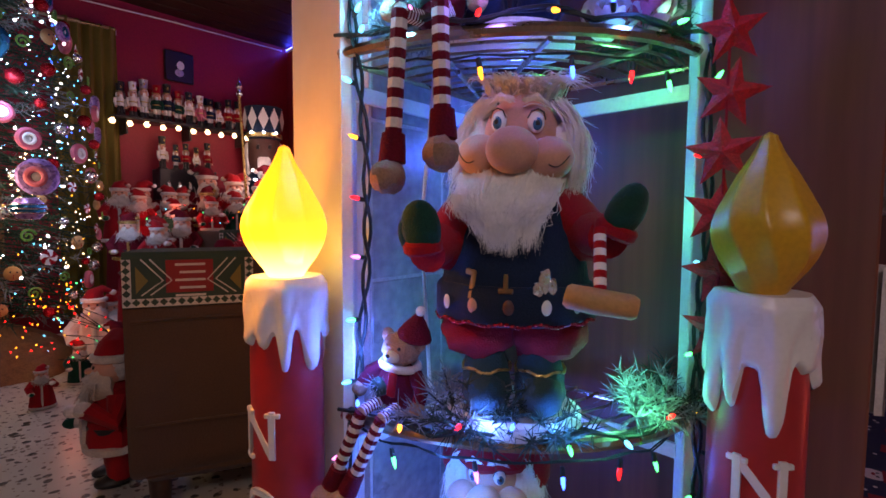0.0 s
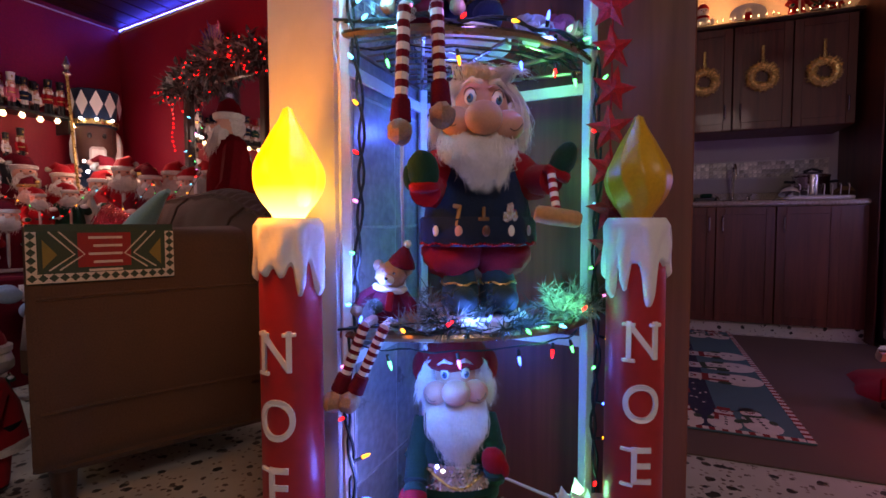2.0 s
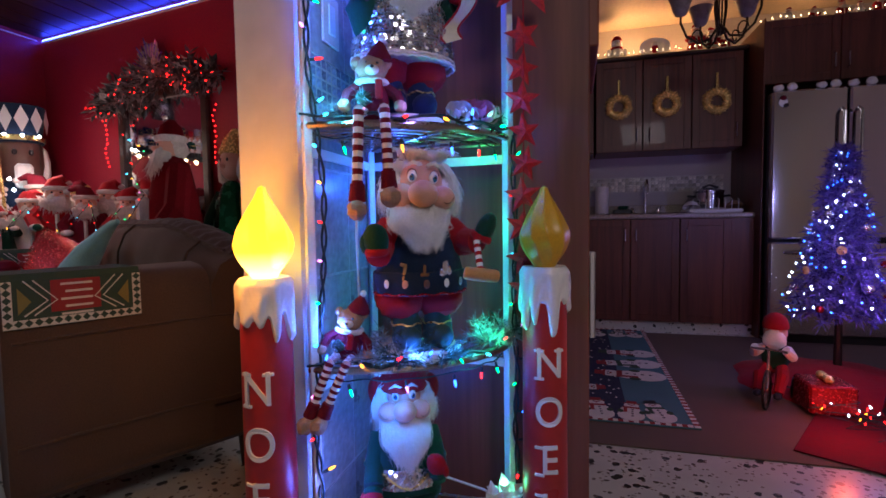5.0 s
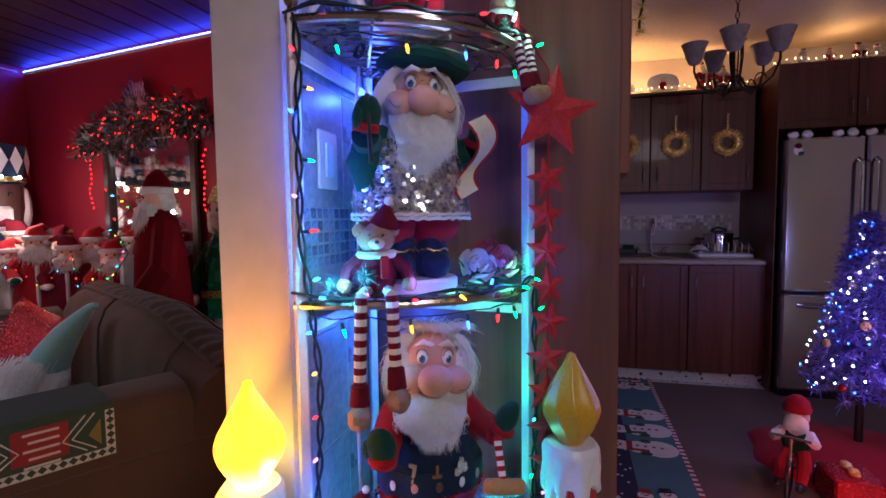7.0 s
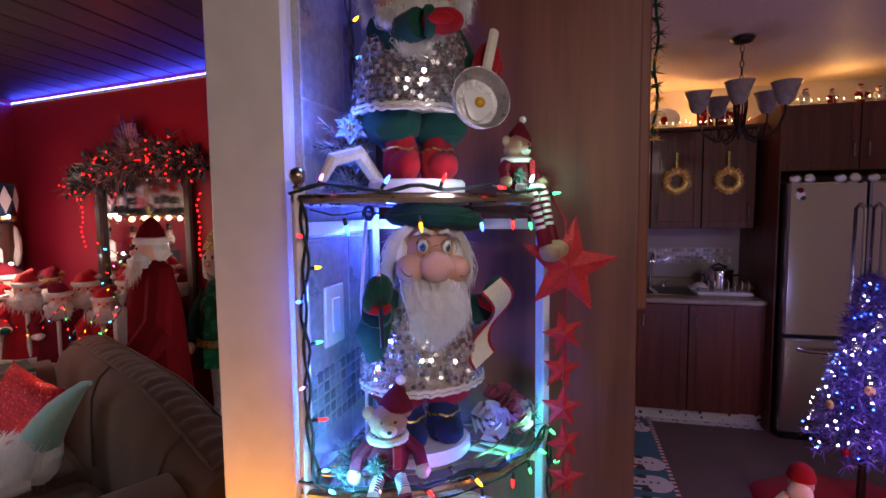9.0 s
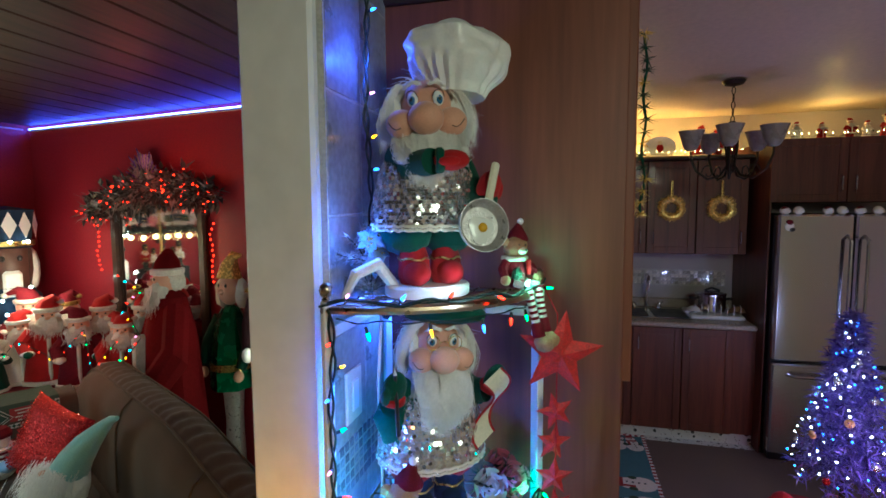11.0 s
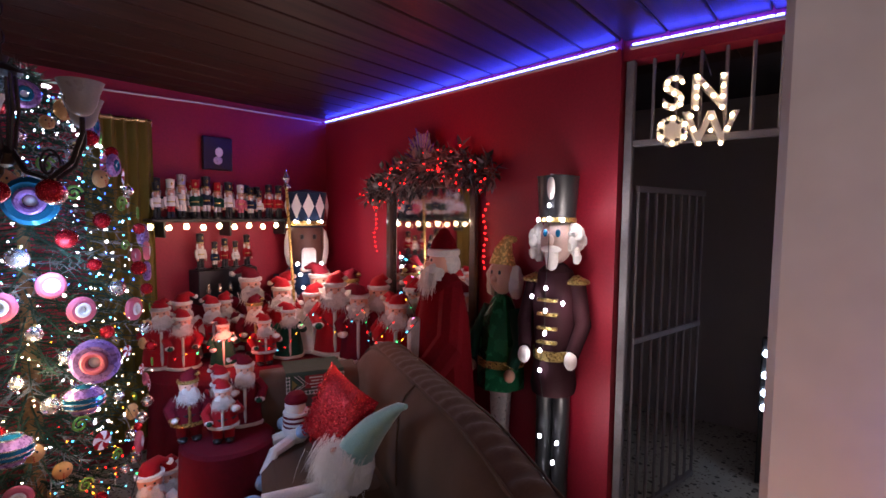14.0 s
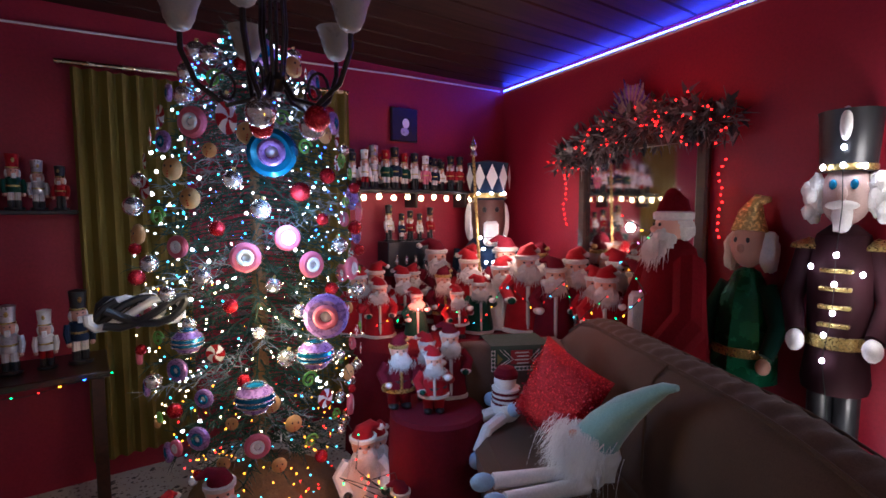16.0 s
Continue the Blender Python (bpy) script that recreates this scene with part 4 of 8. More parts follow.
        B = Matrix.Translation((-0.004, 0.012, -0.002)) @ Matrix.Rotation(0.04, 4, "Y") @ Matrix.Rotation(-0.04, 4, "X") @ Matrix.Translation((0, 0, 0.50)) @ Matrix.Scale(0.90, 4) @ Matrix.Translation((0, 0, -0.50))
        b.lathe([(0.064, 0.484), (0.074, 0.480), (0.098, 0.484), (0.112, 0.494), (0.112, 0.510), (0.094, 0.527), (0.058, 0.538), (0.0, 0.541)], GREEN, 40, B, lambda a, z: 1 + 0.05 * math.sin(5 * a + 20 * z) + 0.03 * math.sin(9 * a))
        b.tube([B @ Vector((0.070 * math.cos(t), 0.070 * math.sin(t), 0.4800)) for t in np.linspace(0, 2 * math.pi, 40)[:-1]], 0.0028, GOLD, 6, closed=True)
        for k in (-1, 1):
            b.tube([(k * 0.026 + 0.015 * math.cos(t), -0.0615, 0.445 + 0.016 * math.sin(t)) for t in np.linspace(0, 2 * math.pi, 22)[:-1]], 0.0009, GOLD, 5, closed=True)
        b.tube([(-0.011, -0.0615, 0.446), (0.0, -0.066, 0.450), (0.011, -0.0615, 0.446)], 0.0009, GOLD, 5)
        settle(b, start, *head)
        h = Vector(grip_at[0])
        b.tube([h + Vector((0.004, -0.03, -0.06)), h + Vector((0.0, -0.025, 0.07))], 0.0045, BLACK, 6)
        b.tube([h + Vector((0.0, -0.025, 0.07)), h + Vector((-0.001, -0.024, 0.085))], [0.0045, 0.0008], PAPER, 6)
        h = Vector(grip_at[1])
        ribbon, n = [], 14
        for i in range(n + 1):
            t = i / n
            ribbon.append((h.x - 0.018 + 0.030 * math.sin(5.2 * t) + 0.018 * t, h.y - 0.035 - 0.022 * math.cos(5.0 * t), h.z + 0.055 - 0.155 * t))
        v = [tuple(Vector(p) + Vector((sg * 0.026, 0.010 * sg, 0.012 * sg))) for p in ribbon for sg in (-1, 1)]
        v += [tuple(Vector(p) + Vector((0, 0.0025, 0))) for p in v]
        m = 2 * (n + 1)
        f = [(2 * i, 2 * i + 1, 2 * i + 3, 2 * i + 2) for i in range(n)] + [(m + 2 * i + 2, m + 2 * i + 3, m + 2 * i + 1, m + 2 * i) for i in range(n)]
        f += [(2 * i + 2, m + 2 * i + 2, m + 2 * i, 2 * i) for i in range(n)] + [(2 * i + 1, m + 2 * i + 1, m + 2 * i + 3, 2 * i + 3) for i in range(n)]
        b.put(v, f, PAPER)
        for sg in (-1, 1):
            b.tube([Vector(p) + Vector((sg * 0.027, 0.010 * sg - 0.001, 0.012 * sg)) for p in ribbon], 0.0028, RED, 5)
    elif headwear == "hood":
        b.lathe([(0.086, 0.470), (0.094, 0.480), (0.090, 0.505), (0.070, 0.528), (0.035, 0.540), (0.0, 0.542)], RED, 26, Matrix.Translation((0, 0.030, -0.02)) @ Matrix.Diagonal((0.88, 0.88, 1, 1)), lambda a, z: 1 + 0.04 * math.sin(6 * a))
        for s in (-1, 1):
            b.ball((s * 0.084, 0.020, 0.446), (0.024, 0.03, 0.042), RED, 12, 8)
        settle(b, start, *head)
    elif headwear == "wild":
        settle(b, start, *head)
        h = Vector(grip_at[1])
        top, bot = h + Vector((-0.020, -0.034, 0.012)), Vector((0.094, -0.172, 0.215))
        for i in range(10):
            b.tube([top.lerp(bot, i / 10), top.lerp(bot, (i + 1) / 10)], 0.0075, (RED, EYE_W)[i % 2], 10)
        b.tube([bot + Vector((-0.038, 0.004, 0.006)), bot + Vector((-0.034, 0.003, 0.005)), bot + Vector((-0.01, 0, 0.001)), bot + Vector((0.034, -0.003, -0.005)), bot + Vector((0.040, -0.004, -0.006))], [0.011, 0.0145, 0.0155, 0.0145, 0.011], TAN_TOY, 14)
    return b


r1 = random.Random(11)
DOLLS = [
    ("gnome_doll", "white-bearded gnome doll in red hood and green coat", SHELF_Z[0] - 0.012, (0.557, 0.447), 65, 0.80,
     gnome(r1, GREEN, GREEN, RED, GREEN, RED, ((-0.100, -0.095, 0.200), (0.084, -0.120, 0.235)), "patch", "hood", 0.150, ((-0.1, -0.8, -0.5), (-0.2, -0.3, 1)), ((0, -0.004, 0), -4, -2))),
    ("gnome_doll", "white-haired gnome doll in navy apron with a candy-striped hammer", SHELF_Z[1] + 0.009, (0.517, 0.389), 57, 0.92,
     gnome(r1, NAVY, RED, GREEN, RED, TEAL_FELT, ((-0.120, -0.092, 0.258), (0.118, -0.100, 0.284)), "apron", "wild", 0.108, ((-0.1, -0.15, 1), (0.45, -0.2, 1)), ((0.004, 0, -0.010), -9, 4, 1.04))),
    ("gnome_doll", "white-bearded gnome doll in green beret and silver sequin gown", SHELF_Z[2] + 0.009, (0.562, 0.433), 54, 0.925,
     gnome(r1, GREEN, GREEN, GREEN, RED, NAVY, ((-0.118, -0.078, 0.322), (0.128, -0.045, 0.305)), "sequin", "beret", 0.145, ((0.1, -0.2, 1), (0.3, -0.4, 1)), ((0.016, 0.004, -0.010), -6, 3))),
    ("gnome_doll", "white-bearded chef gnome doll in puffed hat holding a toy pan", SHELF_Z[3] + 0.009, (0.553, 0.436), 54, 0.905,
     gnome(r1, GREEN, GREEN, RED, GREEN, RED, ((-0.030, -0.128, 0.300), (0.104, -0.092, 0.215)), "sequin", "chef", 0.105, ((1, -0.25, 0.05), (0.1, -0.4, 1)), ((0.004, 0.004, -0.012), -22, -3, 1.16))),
]
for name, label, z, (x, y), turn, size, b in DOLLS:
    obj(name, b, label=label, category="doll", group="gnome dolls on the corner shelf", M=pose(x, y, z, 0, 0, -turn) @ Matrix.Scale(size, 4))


# ---- plush bears with striped legs ----
def bear(rng, knees):
    b = Build()
    b.ball((0, 0, 0.05), (0.042, 0.036, 0.052), MAROON, 14, 10)
    b.ball((0, -0.004, 0.125), (0.038, 0.034, 0.034), BROWN_FUR, 14, 10, bumpy=0.15)
    b.ball((0, -0.034, 0.117), (0.017, 0.014, 0.012), PAPER, 12, 8)
    b.ball((0, -0.050, 0.121), (0.005, 0.004, 0.004), BLACK, 8, 5)
    for s in (-1, 1):
        b.ball((s * 0.013, -0.033, 0.134), 0.0038, BLACK, 8, 5)
        b.ball((s * 0.036, 0.0, 0.143), (0.014, 0.010, 0.015), BROWN_FUR, 8, 6)
        b.tube([(s * 0.034, 0, 0.082), (s * 0.060, -0.012, 0.062), (s * 0.066, -0.028, 0.040)], [0.015, 0.015, 0.013], MAROON, 8)
        b.ball((s * 0.067, -0.032, 0.032), 0.016, BROWN_FUR, 10, 7, bumpy=0.15)
    b.lathe([(0.030, 0.146), (0.035, 0.150), (0.034, 0.156), (0.028, 0.168), (0.017, 0.184), (0.005, 0.200), (0, 0.202)], MAROON, 16, Matrix.Translation((0.003, 0.008, 0)) @ Matrix.Rotation(0.10, 4, "Y"))
    b.ball((0.028, 0.004, 0.205), 0.010, FUR, 8, 6)
    b.tube([(0.036 * math.cos(t), 0.034 * math.sin(t), 0.093) for t in np.linspace(0, 2 * math.pi, 18)[:-1]], 0.008, PAPER, 7, closed=True)
    b.box(0.006, 0.024, -0.050, -0.042, 0.045, 0.092, RED, 0.003)
    b.ball((-0.022, -0.034, 0.05), (0.018, 0.012, 0.018), PINE, 8, 6, bumpy=0.5)
    roots = [((-0.024, -0.034, 0.05), (rng.gauss(0, 1), -0.6 + rng.gauss(0, 0.5), rng.gauss(0, 1))) for _ in range(50)]
    b.hair(roots, 0.030, 0.0012, PINE_FROST, rng, 0.1, 0.2)
    for pts in knees:
        P = [Vector(p) for p in pts]
        cuts = []
        for i in range(len(P) - 1):
            for t in np.linspace(0, 1, 13, endpoint=False):
                cuts.append(P[i].lerp(P[i + 1], float(t)))
        cuts.append(P[-1])
        for i in range(len(cuts) - 1):
            b.tube([cuts[i], cuts[i + 1]], 0.0125, (WHITE_SILK, MAROON)[i % 2], 8)
        e, d = P[-1], (P[-1] - P[-2]).normalized()
        b.tube([e - d * 0.006, e + d * 0.034], [0.017, 0.020], MAROON, 10)
        b.ball(e + d * 0.055 + Vector((0, -0.012, 0)), (0.024, 0.034, 0.024), BROWN_FUR, 12, 8, bumpy=0.2)
    return b


g = "plush bears on the corner shelf"
obj("plush_bear", bear(r1, [[(-0.022, -0.03, 0.018), (-0.034, -0.075, 0.012), (-0.040, -0.085, -0.165)], [(0.022, -0.03, 0.018), (0.026, -0.08, 0.016), (0.032, -0.085, -0.135)]]),
    label="tan plush bear in maroon suit with striped dangling legs", category="plush toy", group=g, M=pose(*bow(0.25, 1.094, 0.92), 0, 0, -66) @ Matrix.Scale(0.86, 4))
obj("plush_bear", bear(r1, [[(-0.022, -0.03, 0.018), (-0.018, -0.075, 0.012), (0.0, -0.095, -0.10)], [(0.022, -0.03, 0.018), (0.030, -0.07, 0.014), (0.034, -0.09, -0.09)]]),
    label="tan plush bear in checked scarf with legs over the top rail", category="plush toy", group=g, M=pose(*bow(0.87, 1.594, 0.88), 0, 0, -40) @ Matrix.Scale(0.74, 4))
obj("plush_bear", bear(r1, [[(-0.022, -0.03, 0.018), (-0.030, -0.07, 0.008), (-0.058, -0.085, -0.115)], [(0.022, -0.03, 0.018), (0.016, -0.07, 0.010), (-0.018, -0.085, -0.11)]]),
    label="tan plush bear in dark cap slumped at the shelf post", category="plush toy", group=g, M=pose(*bow(0.12, 0.578, 0.90), 0, 8, -78) @ Matrix.Scale(0.74, 4))

# ---- candles ----
def noel_candle(label, x, y, turn, lit, drip_seed):
    rng = random.Random(drip_seed)
    c = empty("candle_figure", label, "candle", pose(x, y, 0, 0, 0, turn), group="lighted plastic candles")
    obj("shaft", Build().lathe([(0.0, 0), (0.078, 0), (0.080, 0.012), (0.074, 0.03), (0.060, 0.045), (0.0555, 0.06), (0.053, 0.30), (0.052, 0.66), (0.050, 0.70)], RED_PLASTIC, 36), c, "red moulded plastic shaft")
    runs = [(2 * math.pi * (k + rng.uniform(-0.25, 0.25)) / 9, rng.uniform(0.17, 0.30), rng.choice((0.015, 0.035, 0.055, 0.075))) for k in range(9)]
    def near(a, a0, w):
        d = (a - a0 + math.pi) % (2 * math.pi) - math.pi
        return math.exp(-(d / w) ** 4)
    low = lambda a: 0.075 + 0.006 * math.sin(3 * a) + max(n_ * near(a, a0, w) for a0, w, n_ in runs)
    cap = Build()
    seg, rows, v, f = 96, 20, [], []
    for i in range(rows):
        q = i / (rows - 1)
        for j in range(seg):
            a = 2 * math.pi * j / seg
            swell = max(near(a, a0, w * 0.8) * (0.4 + n_ * 8) for a0, w, n_ in runs)
            r = 0.0575 + 0.0062 * swell * min(1, 0.25 + 1.1 * q) + 0.0012 * math.sin(7 * a + 9 * q)
            r = r * (0.86 if i == 0 else 0.955 if i == 1 else 1) - (0.0085 if i == rows - 1 else 0.0025 if i == rows - 2 else 0)
            v.append((r * math.cos(a), r * math.sin(a), 0.768 - q * low(a) if i else 0.771))
    f = [(i * seg + j, (i + 1) * seg + j, (i + 1) * seg + (j + 1) % seg, i * seg + (j + 1) % seg) for i in range(rows - 1) for j in range(seg)]
    n = len(v)
    v.append((0, 0, 0.769))
    f += [(n, j, (j + 1) % seg) for j in range(seg)]
    cap.put(v, f, WHITE_PLASTIC)
    obj("wax_drips", cap, c, "white moulded wax drips")
    prof = [(0.022, 0.0), (0.026, 0.004), (0.030, 0.012), (0.043, 0.030), (0.054, 0.052), (0.0585, 0.075), (0.0535, 0.095), (0.0435, 0.115), (0.036, 0.130), (0.0285, 0.145), (0.0195, 0.160), (0.013, 0.172), (0.0095, 0.183), (0.007, 0.190), (0.0, 0.192)]
    qs = np.linspace(0, 0.192, 41)
    rs = np.interp(qs, [p[1] for p in prof], [p[0] for p in prof])
    rs[2:-2] = np.convolve(rs, [0.1, 0.24, 0.32, 0.24, 0.1], "valid")
    prof = [(float(r), float(q)) for r, q in zip(rs, qs)]
    obj("flame", Build().lathe(prof, FLAME_LIT if lit else YELLOW_PLASTIC, 120, None, lambda a, z: 1.02 + (0.075 * (0.5 - abs(math.sin(4.5 * a + 9 * z + 0.6 * math.sin(30 * z + a)))) + 0.018 * math.sin(4 * a - 16 * z)) * min(1, z * 30)), c, "lit amber plastic flame" if lit else "unlit amber plastic flame", M=Matrix.Translation((0, 0, 0.768)))
    for k, ch in enumerate("NOEL"):
        me = letters(ch, 0.098, WHITE_PLASTIC, 0.003)
        for vert in me.vertices:
            a = -math.pi / 2 + vert.co.x * 0.85 / 0.053
            r = 0.0530 - vert.co.y
            vert.co = (r * math.cos(a), r * math.sin(a), vert.co.z + 0.548 - k * 0.114)
        o = new("letter", me)
        o.parent = c
        sf = Build()
        for sx, sz in {"N": ((-1, -1), (-1, 1), (1, 1)), "O": (), "E": ((-1, -1), (-1, 1)), "L": ((-1, -1), (-1, 1))}[ch]:
            hw = 0.85 * 0.027 / 0.053 * sx
            for da in (-0.15, -0.05, 0.05, 0.15):
                a = -math.pi / 2 + hw + da
                sf.box(-0.0032, 0.0032, -0.0036, 0.002, -0.0032, 0.0032, WHITE_PLASTIC, 0.001, Matrix.Translation((0.0535 * math.cos(a), 0.0535 * math.sin(a), 0.548 - k * 0.114 + sz * 0.0325)) @ Matrix.Rotation(a + math.pi / 2, 4, "Z"))
        if sf.v:
            obj("serif", sf, o)
    tr = Build()
    for k in range(7):
        a = -math.pi / 2 + (k - 3) * 0.25
        tr.ball((0.079 * math.cos(a), 0.079 * math.sin(a), 0.03 + 0.012 * (k % 2)), (0.02, 0.012, 0.012), PINE, 8, 6)
    obj("holly_base", tr, c, "green moulded holly leaves")
    return c


noel_candle("red plastic candle with lit flame, white drips and raised letters", 0.338, 0.668, -80, True, 3)
noel_candle("red plastic candle with unlit flame, white drips and raised letters", 0.640, 0.118, -75, False, 8)

# ---- red star chain ----
def star_mesh(r, depth):
    b = Build()
    pts = [(r * (1 if i % 2 == 0 else 0.42) * math.sin(i * math.pi / 5), r * (1 if i % 2 == 0 else 0.42) * math.cos(i * math.pi / 5)) for i in range(10)]
    v = [(x, 0, z) for x, z in pts] + [(0, -depth, 0), (0, depth, 0)]
    b.put(v, [(i, (i + 1) % 10, 10) for i in range(10)] + [((i + 1) % 10, i, 11) for i in range(10)], STAR_RED)
    return b


chain = empty("star_garland", "hanging garland of red tinsel stars on a cord", "garland")
obj("star", star_mesh(0.100, 0.014), chain, "large red tinsel star", M=pose(0.655, 0.160, 1.452, 0, 8, -76), smooth=False)
sm_star = star_mesh(0.046, 0.009).mesh("star", False)
for k in range(9):
    o = new("star", sm_star)
    o.parent = chain
    o.matrix_basis = pose(0.655 + 0.006 * math.sin(k * 2.1), 0.168 + 0.004 * math.sin(k * 1.3), 1.318 - k * 0.0755, 0, (-14, 10, 4, -8, 12, -5, 9, -12, 3)[k], (-70, -60, -75, -55, -68, -80, -58, -66, -72)[k])
obj("cord", Build().tube([(0.69, 0.20, 1.60), (0.66, 0.166, 1.54), (0.655, 0.166, 1.3), (0.655, 0.168, 0.70)], 0.0018, RED, 5), chain)

# ---- fairy lights on the shelf ----
def bulb_mesh(kind):
    b = Build()
    b.lathe([(0.0, -0.020), (0.0045, -0.019), (0.0055, -0.004), (0.0045, 0.0)], WIRE, 8)
    b.lathe([(0.0042, 0.0), (0.0048, 0.006), (0.0040, 0.016), (0.0014, 0.024), (0.0, 0.025)], GLOWS[kind], 8)
    return b.mesh("bulb")


BULBS = {k: bulb_mesh(k) for k in GLOWS}


def light_string(label, pts, bulbs, r=0.0028, wind=0.005, scale=1.0):
    """A twisted wire through pts; bulbs are (share of the way, colour, direction)."""
    s = empty("fairy_lights", label, "string lights")
    P = [Vector(p) for p in pts]
    lens = [0]
    for a, b in zip(P, P[1:]):
        lens.append(lens[-1] + (b - a).length)

    def along(t):
        d = t * lens[-1]
        for i in range(len(P) - 1):
            if d <= lens[i + 1] or i == len(P) - 2:
                return P[i].lerp(P[i + 1], (d - lens[i]) / max(1e-6, lens[i + 1] - lens[i]))

    n = max(20, int(lens[-1] / 0.02))
    wire = Build()
    for ph in (0, math.pi):
        wire.tube([along(i / n) + Vector((math.cos(i * 0.9 + ph) * wind, math.sin(i * 0.9 + ph) * wind, 0.4 * wind * math.sin(i * 0.5))) for i in range(n + 1)], r, WIRE, 5)
    obj("wire", wire, s, kind="")
    for t, col, d in bulbs:
        o = new("bulb", BULBS[col])
        o.parent = s
        dv = Vector(d).normalized()
        o.matrix_basis = Matrix.Translation(along(t) + dv * 0.018) @ dv.to_track_quat("Z", "Y").to_matrix().to_4x4() @ Matrix.Scale(scale * 0.66, 4)
    return s


lx, ly = L[0] - 0.016, L[1] - 0.014
W = (-0.75, -0.1, 0.1)
light_string("dark wired fairy lights with coloured bulbs along the white post", [(lx, ly, 1.59), (lx + 0.006, ly - 0.004, 1.50), (lx - 0.004, ly, 1.40), (lx + 0.004, ly, 1.33), (lx, ly, 1.22), (lx + 0.008, ly - 0.01, 1.10), (lx + 0.02, ly - 0.02, 0.95), (lx + 0.03, ly - 0.01, 0.80), (lx + 0.02, ly, 0.62), (lx - 0.01, ly, 0.45), (lx + 0.01, ly, 0.32), (lx - 0.008, ly - 0.006, 0.22), (lx + 0.01, ly, 0.10)],
             [(0.045, "red", W), (0.08, "amber", (0.9, -0.3, 0)), (0.115, "blue", W), (0.165, "green", (0.9, -0.4, 0)), (0.21, "pink", W), (0.25, "red", (0.2, -1, 0.1)), (0.31, "cyan", (-0.3, -0.9, 0.3)), (0.37, "cyan", W), (0.42, "amber", W), (0.475, "red", W), (0.53, "pink", W), (0.59, "green", W), (0.65, "cyan", W), (0.72, "pink", W), (0.78, "red", W), (0.84, "amber", (0.7, -0.6, 0.2)), (0.885, "blue", (0.5, -0.8, 0)), (0.93, "green", (0.8, -0.5, 0.1)), (0.97, "pink", W)])
rx, ry = R[0] - 0.012, R[1] - 0.016
light_string("dark wired fairy lights with coloured bulbs down the white post", [(rx, ry, 1.09), (rx - 0.008, ry, 0.98), (rx + 0.004, ry - 0.006, 0.86), (rx - 0.012, ry, 0.72), (rx, ry, 0.60), (rx - 0.02, ry - 0.01, 0.50), (rx, ry, 0.36), (rx - 0.01, ry - 0.01, 0.22), (rx, ry, 0.10)],
             [(0.06, "green", (-0.5, -0.5, 0.4)), (0.15, "red", (-0.8, 0.2, 0)), (0.23, "amber", (0.5, -0.8, 0.1)), (0.30, "cyan", (-0.8, 0.1, 0.2)), (0.42, "green", (-0.9, 0.2, 0)), (0.48, "pink", (0.6, -0.7, 0)), (0.56, "amber", (0.5, -0.8, -0.3)), (0.62, "green", (-0.9, 0.2, 0)), (0.70, "blue", (-0.3, -0.8, 0)), (0.78, "amber", (0.5, -0.8, 0)), (0.86, "red", (-0.8, 0, 0)), (0.93, "pink", (0.5, -0.8, 0))])
for z, cols in ((SHELF_Z[3], ("pink", "blue", "red", "red", "white", "green")), (SHELF_Z[2], ("cyan", "pink", "red", "amber", "blue", "green", "green")), (SHELF_Z[1], ("blue", "amber", "red", "blue", "green", "cyan", "red", "amber"))):
    n = len(cols)
    light_string("dark wired fairy lights wound along the bowed shelf rail", [bow(i / 12, z + 0.016 + 0.008 * math.sin(i * 2.3 + z * 7), 1.02) for i in range(13)],
                 [((k + 0.5) / n, c, (RNG.uniform(-0.9, -0.3), RNG.uniform(-0.9, -0.3), RNG.uniform(-0.5, 0.9))) for k, c in enumerate(cols)])
    light_string("dark wired fairy lights hanging under the shelf rail", [bow(0.04 + i / 13, z - 0.018 - 0.012 * abs(math.sin(i * 1.7)), 0.97) for i in range(12)],
                 [(0.12, "green", (0, -0.3, -1)), (0.38, "amber" if z > 1 else "pink", (0, -0.2, -1)), (0.62, "blue", (-0.2, -0.2, -1)), (0.80, "red", (-0.2, 0, -1)), (0.92, "green", (0.2, -0.2, -1))], r=0.0012, wind=0.002)
light_string("dark wired fairy lights climbing the tiled corner", [(0.60, 0.585, 2.44), (0.60, 0.585, 2.2), (0.585, 0.585, 2.0), (0.60, 0.58, 1.8), (0.57, 0.58, 1.62)],
             [(0.28, "blue", (-0.5, -0.8, 0)), (0.5, "pink", (-0.5, -0.8, 0)), (0.62, "amber", (-0.5, -0.8, 0.2)), (0.70, "blue", (-0.5, -0.8, 0)), (0.86, "red", (-0.5, -0.8, 0))])

obj("power_cord", Build().tube([(0.60, 0.56, 1.56), (0.52, 0.54, 1.40), (0.535, 0.54, 1.2), (0.50, 0.53, 1.0), (0.47, 0.52, 0.85), (0.50, 0.53, 0.60), (0.66, 0.40, 0.22), (0.70, 0.28, 0.17), (0.76, 0.22, 0.10)], 0.0035, WHITE_PLASTIC, 6), label="white power cord looping behind the dolls", category="cord")


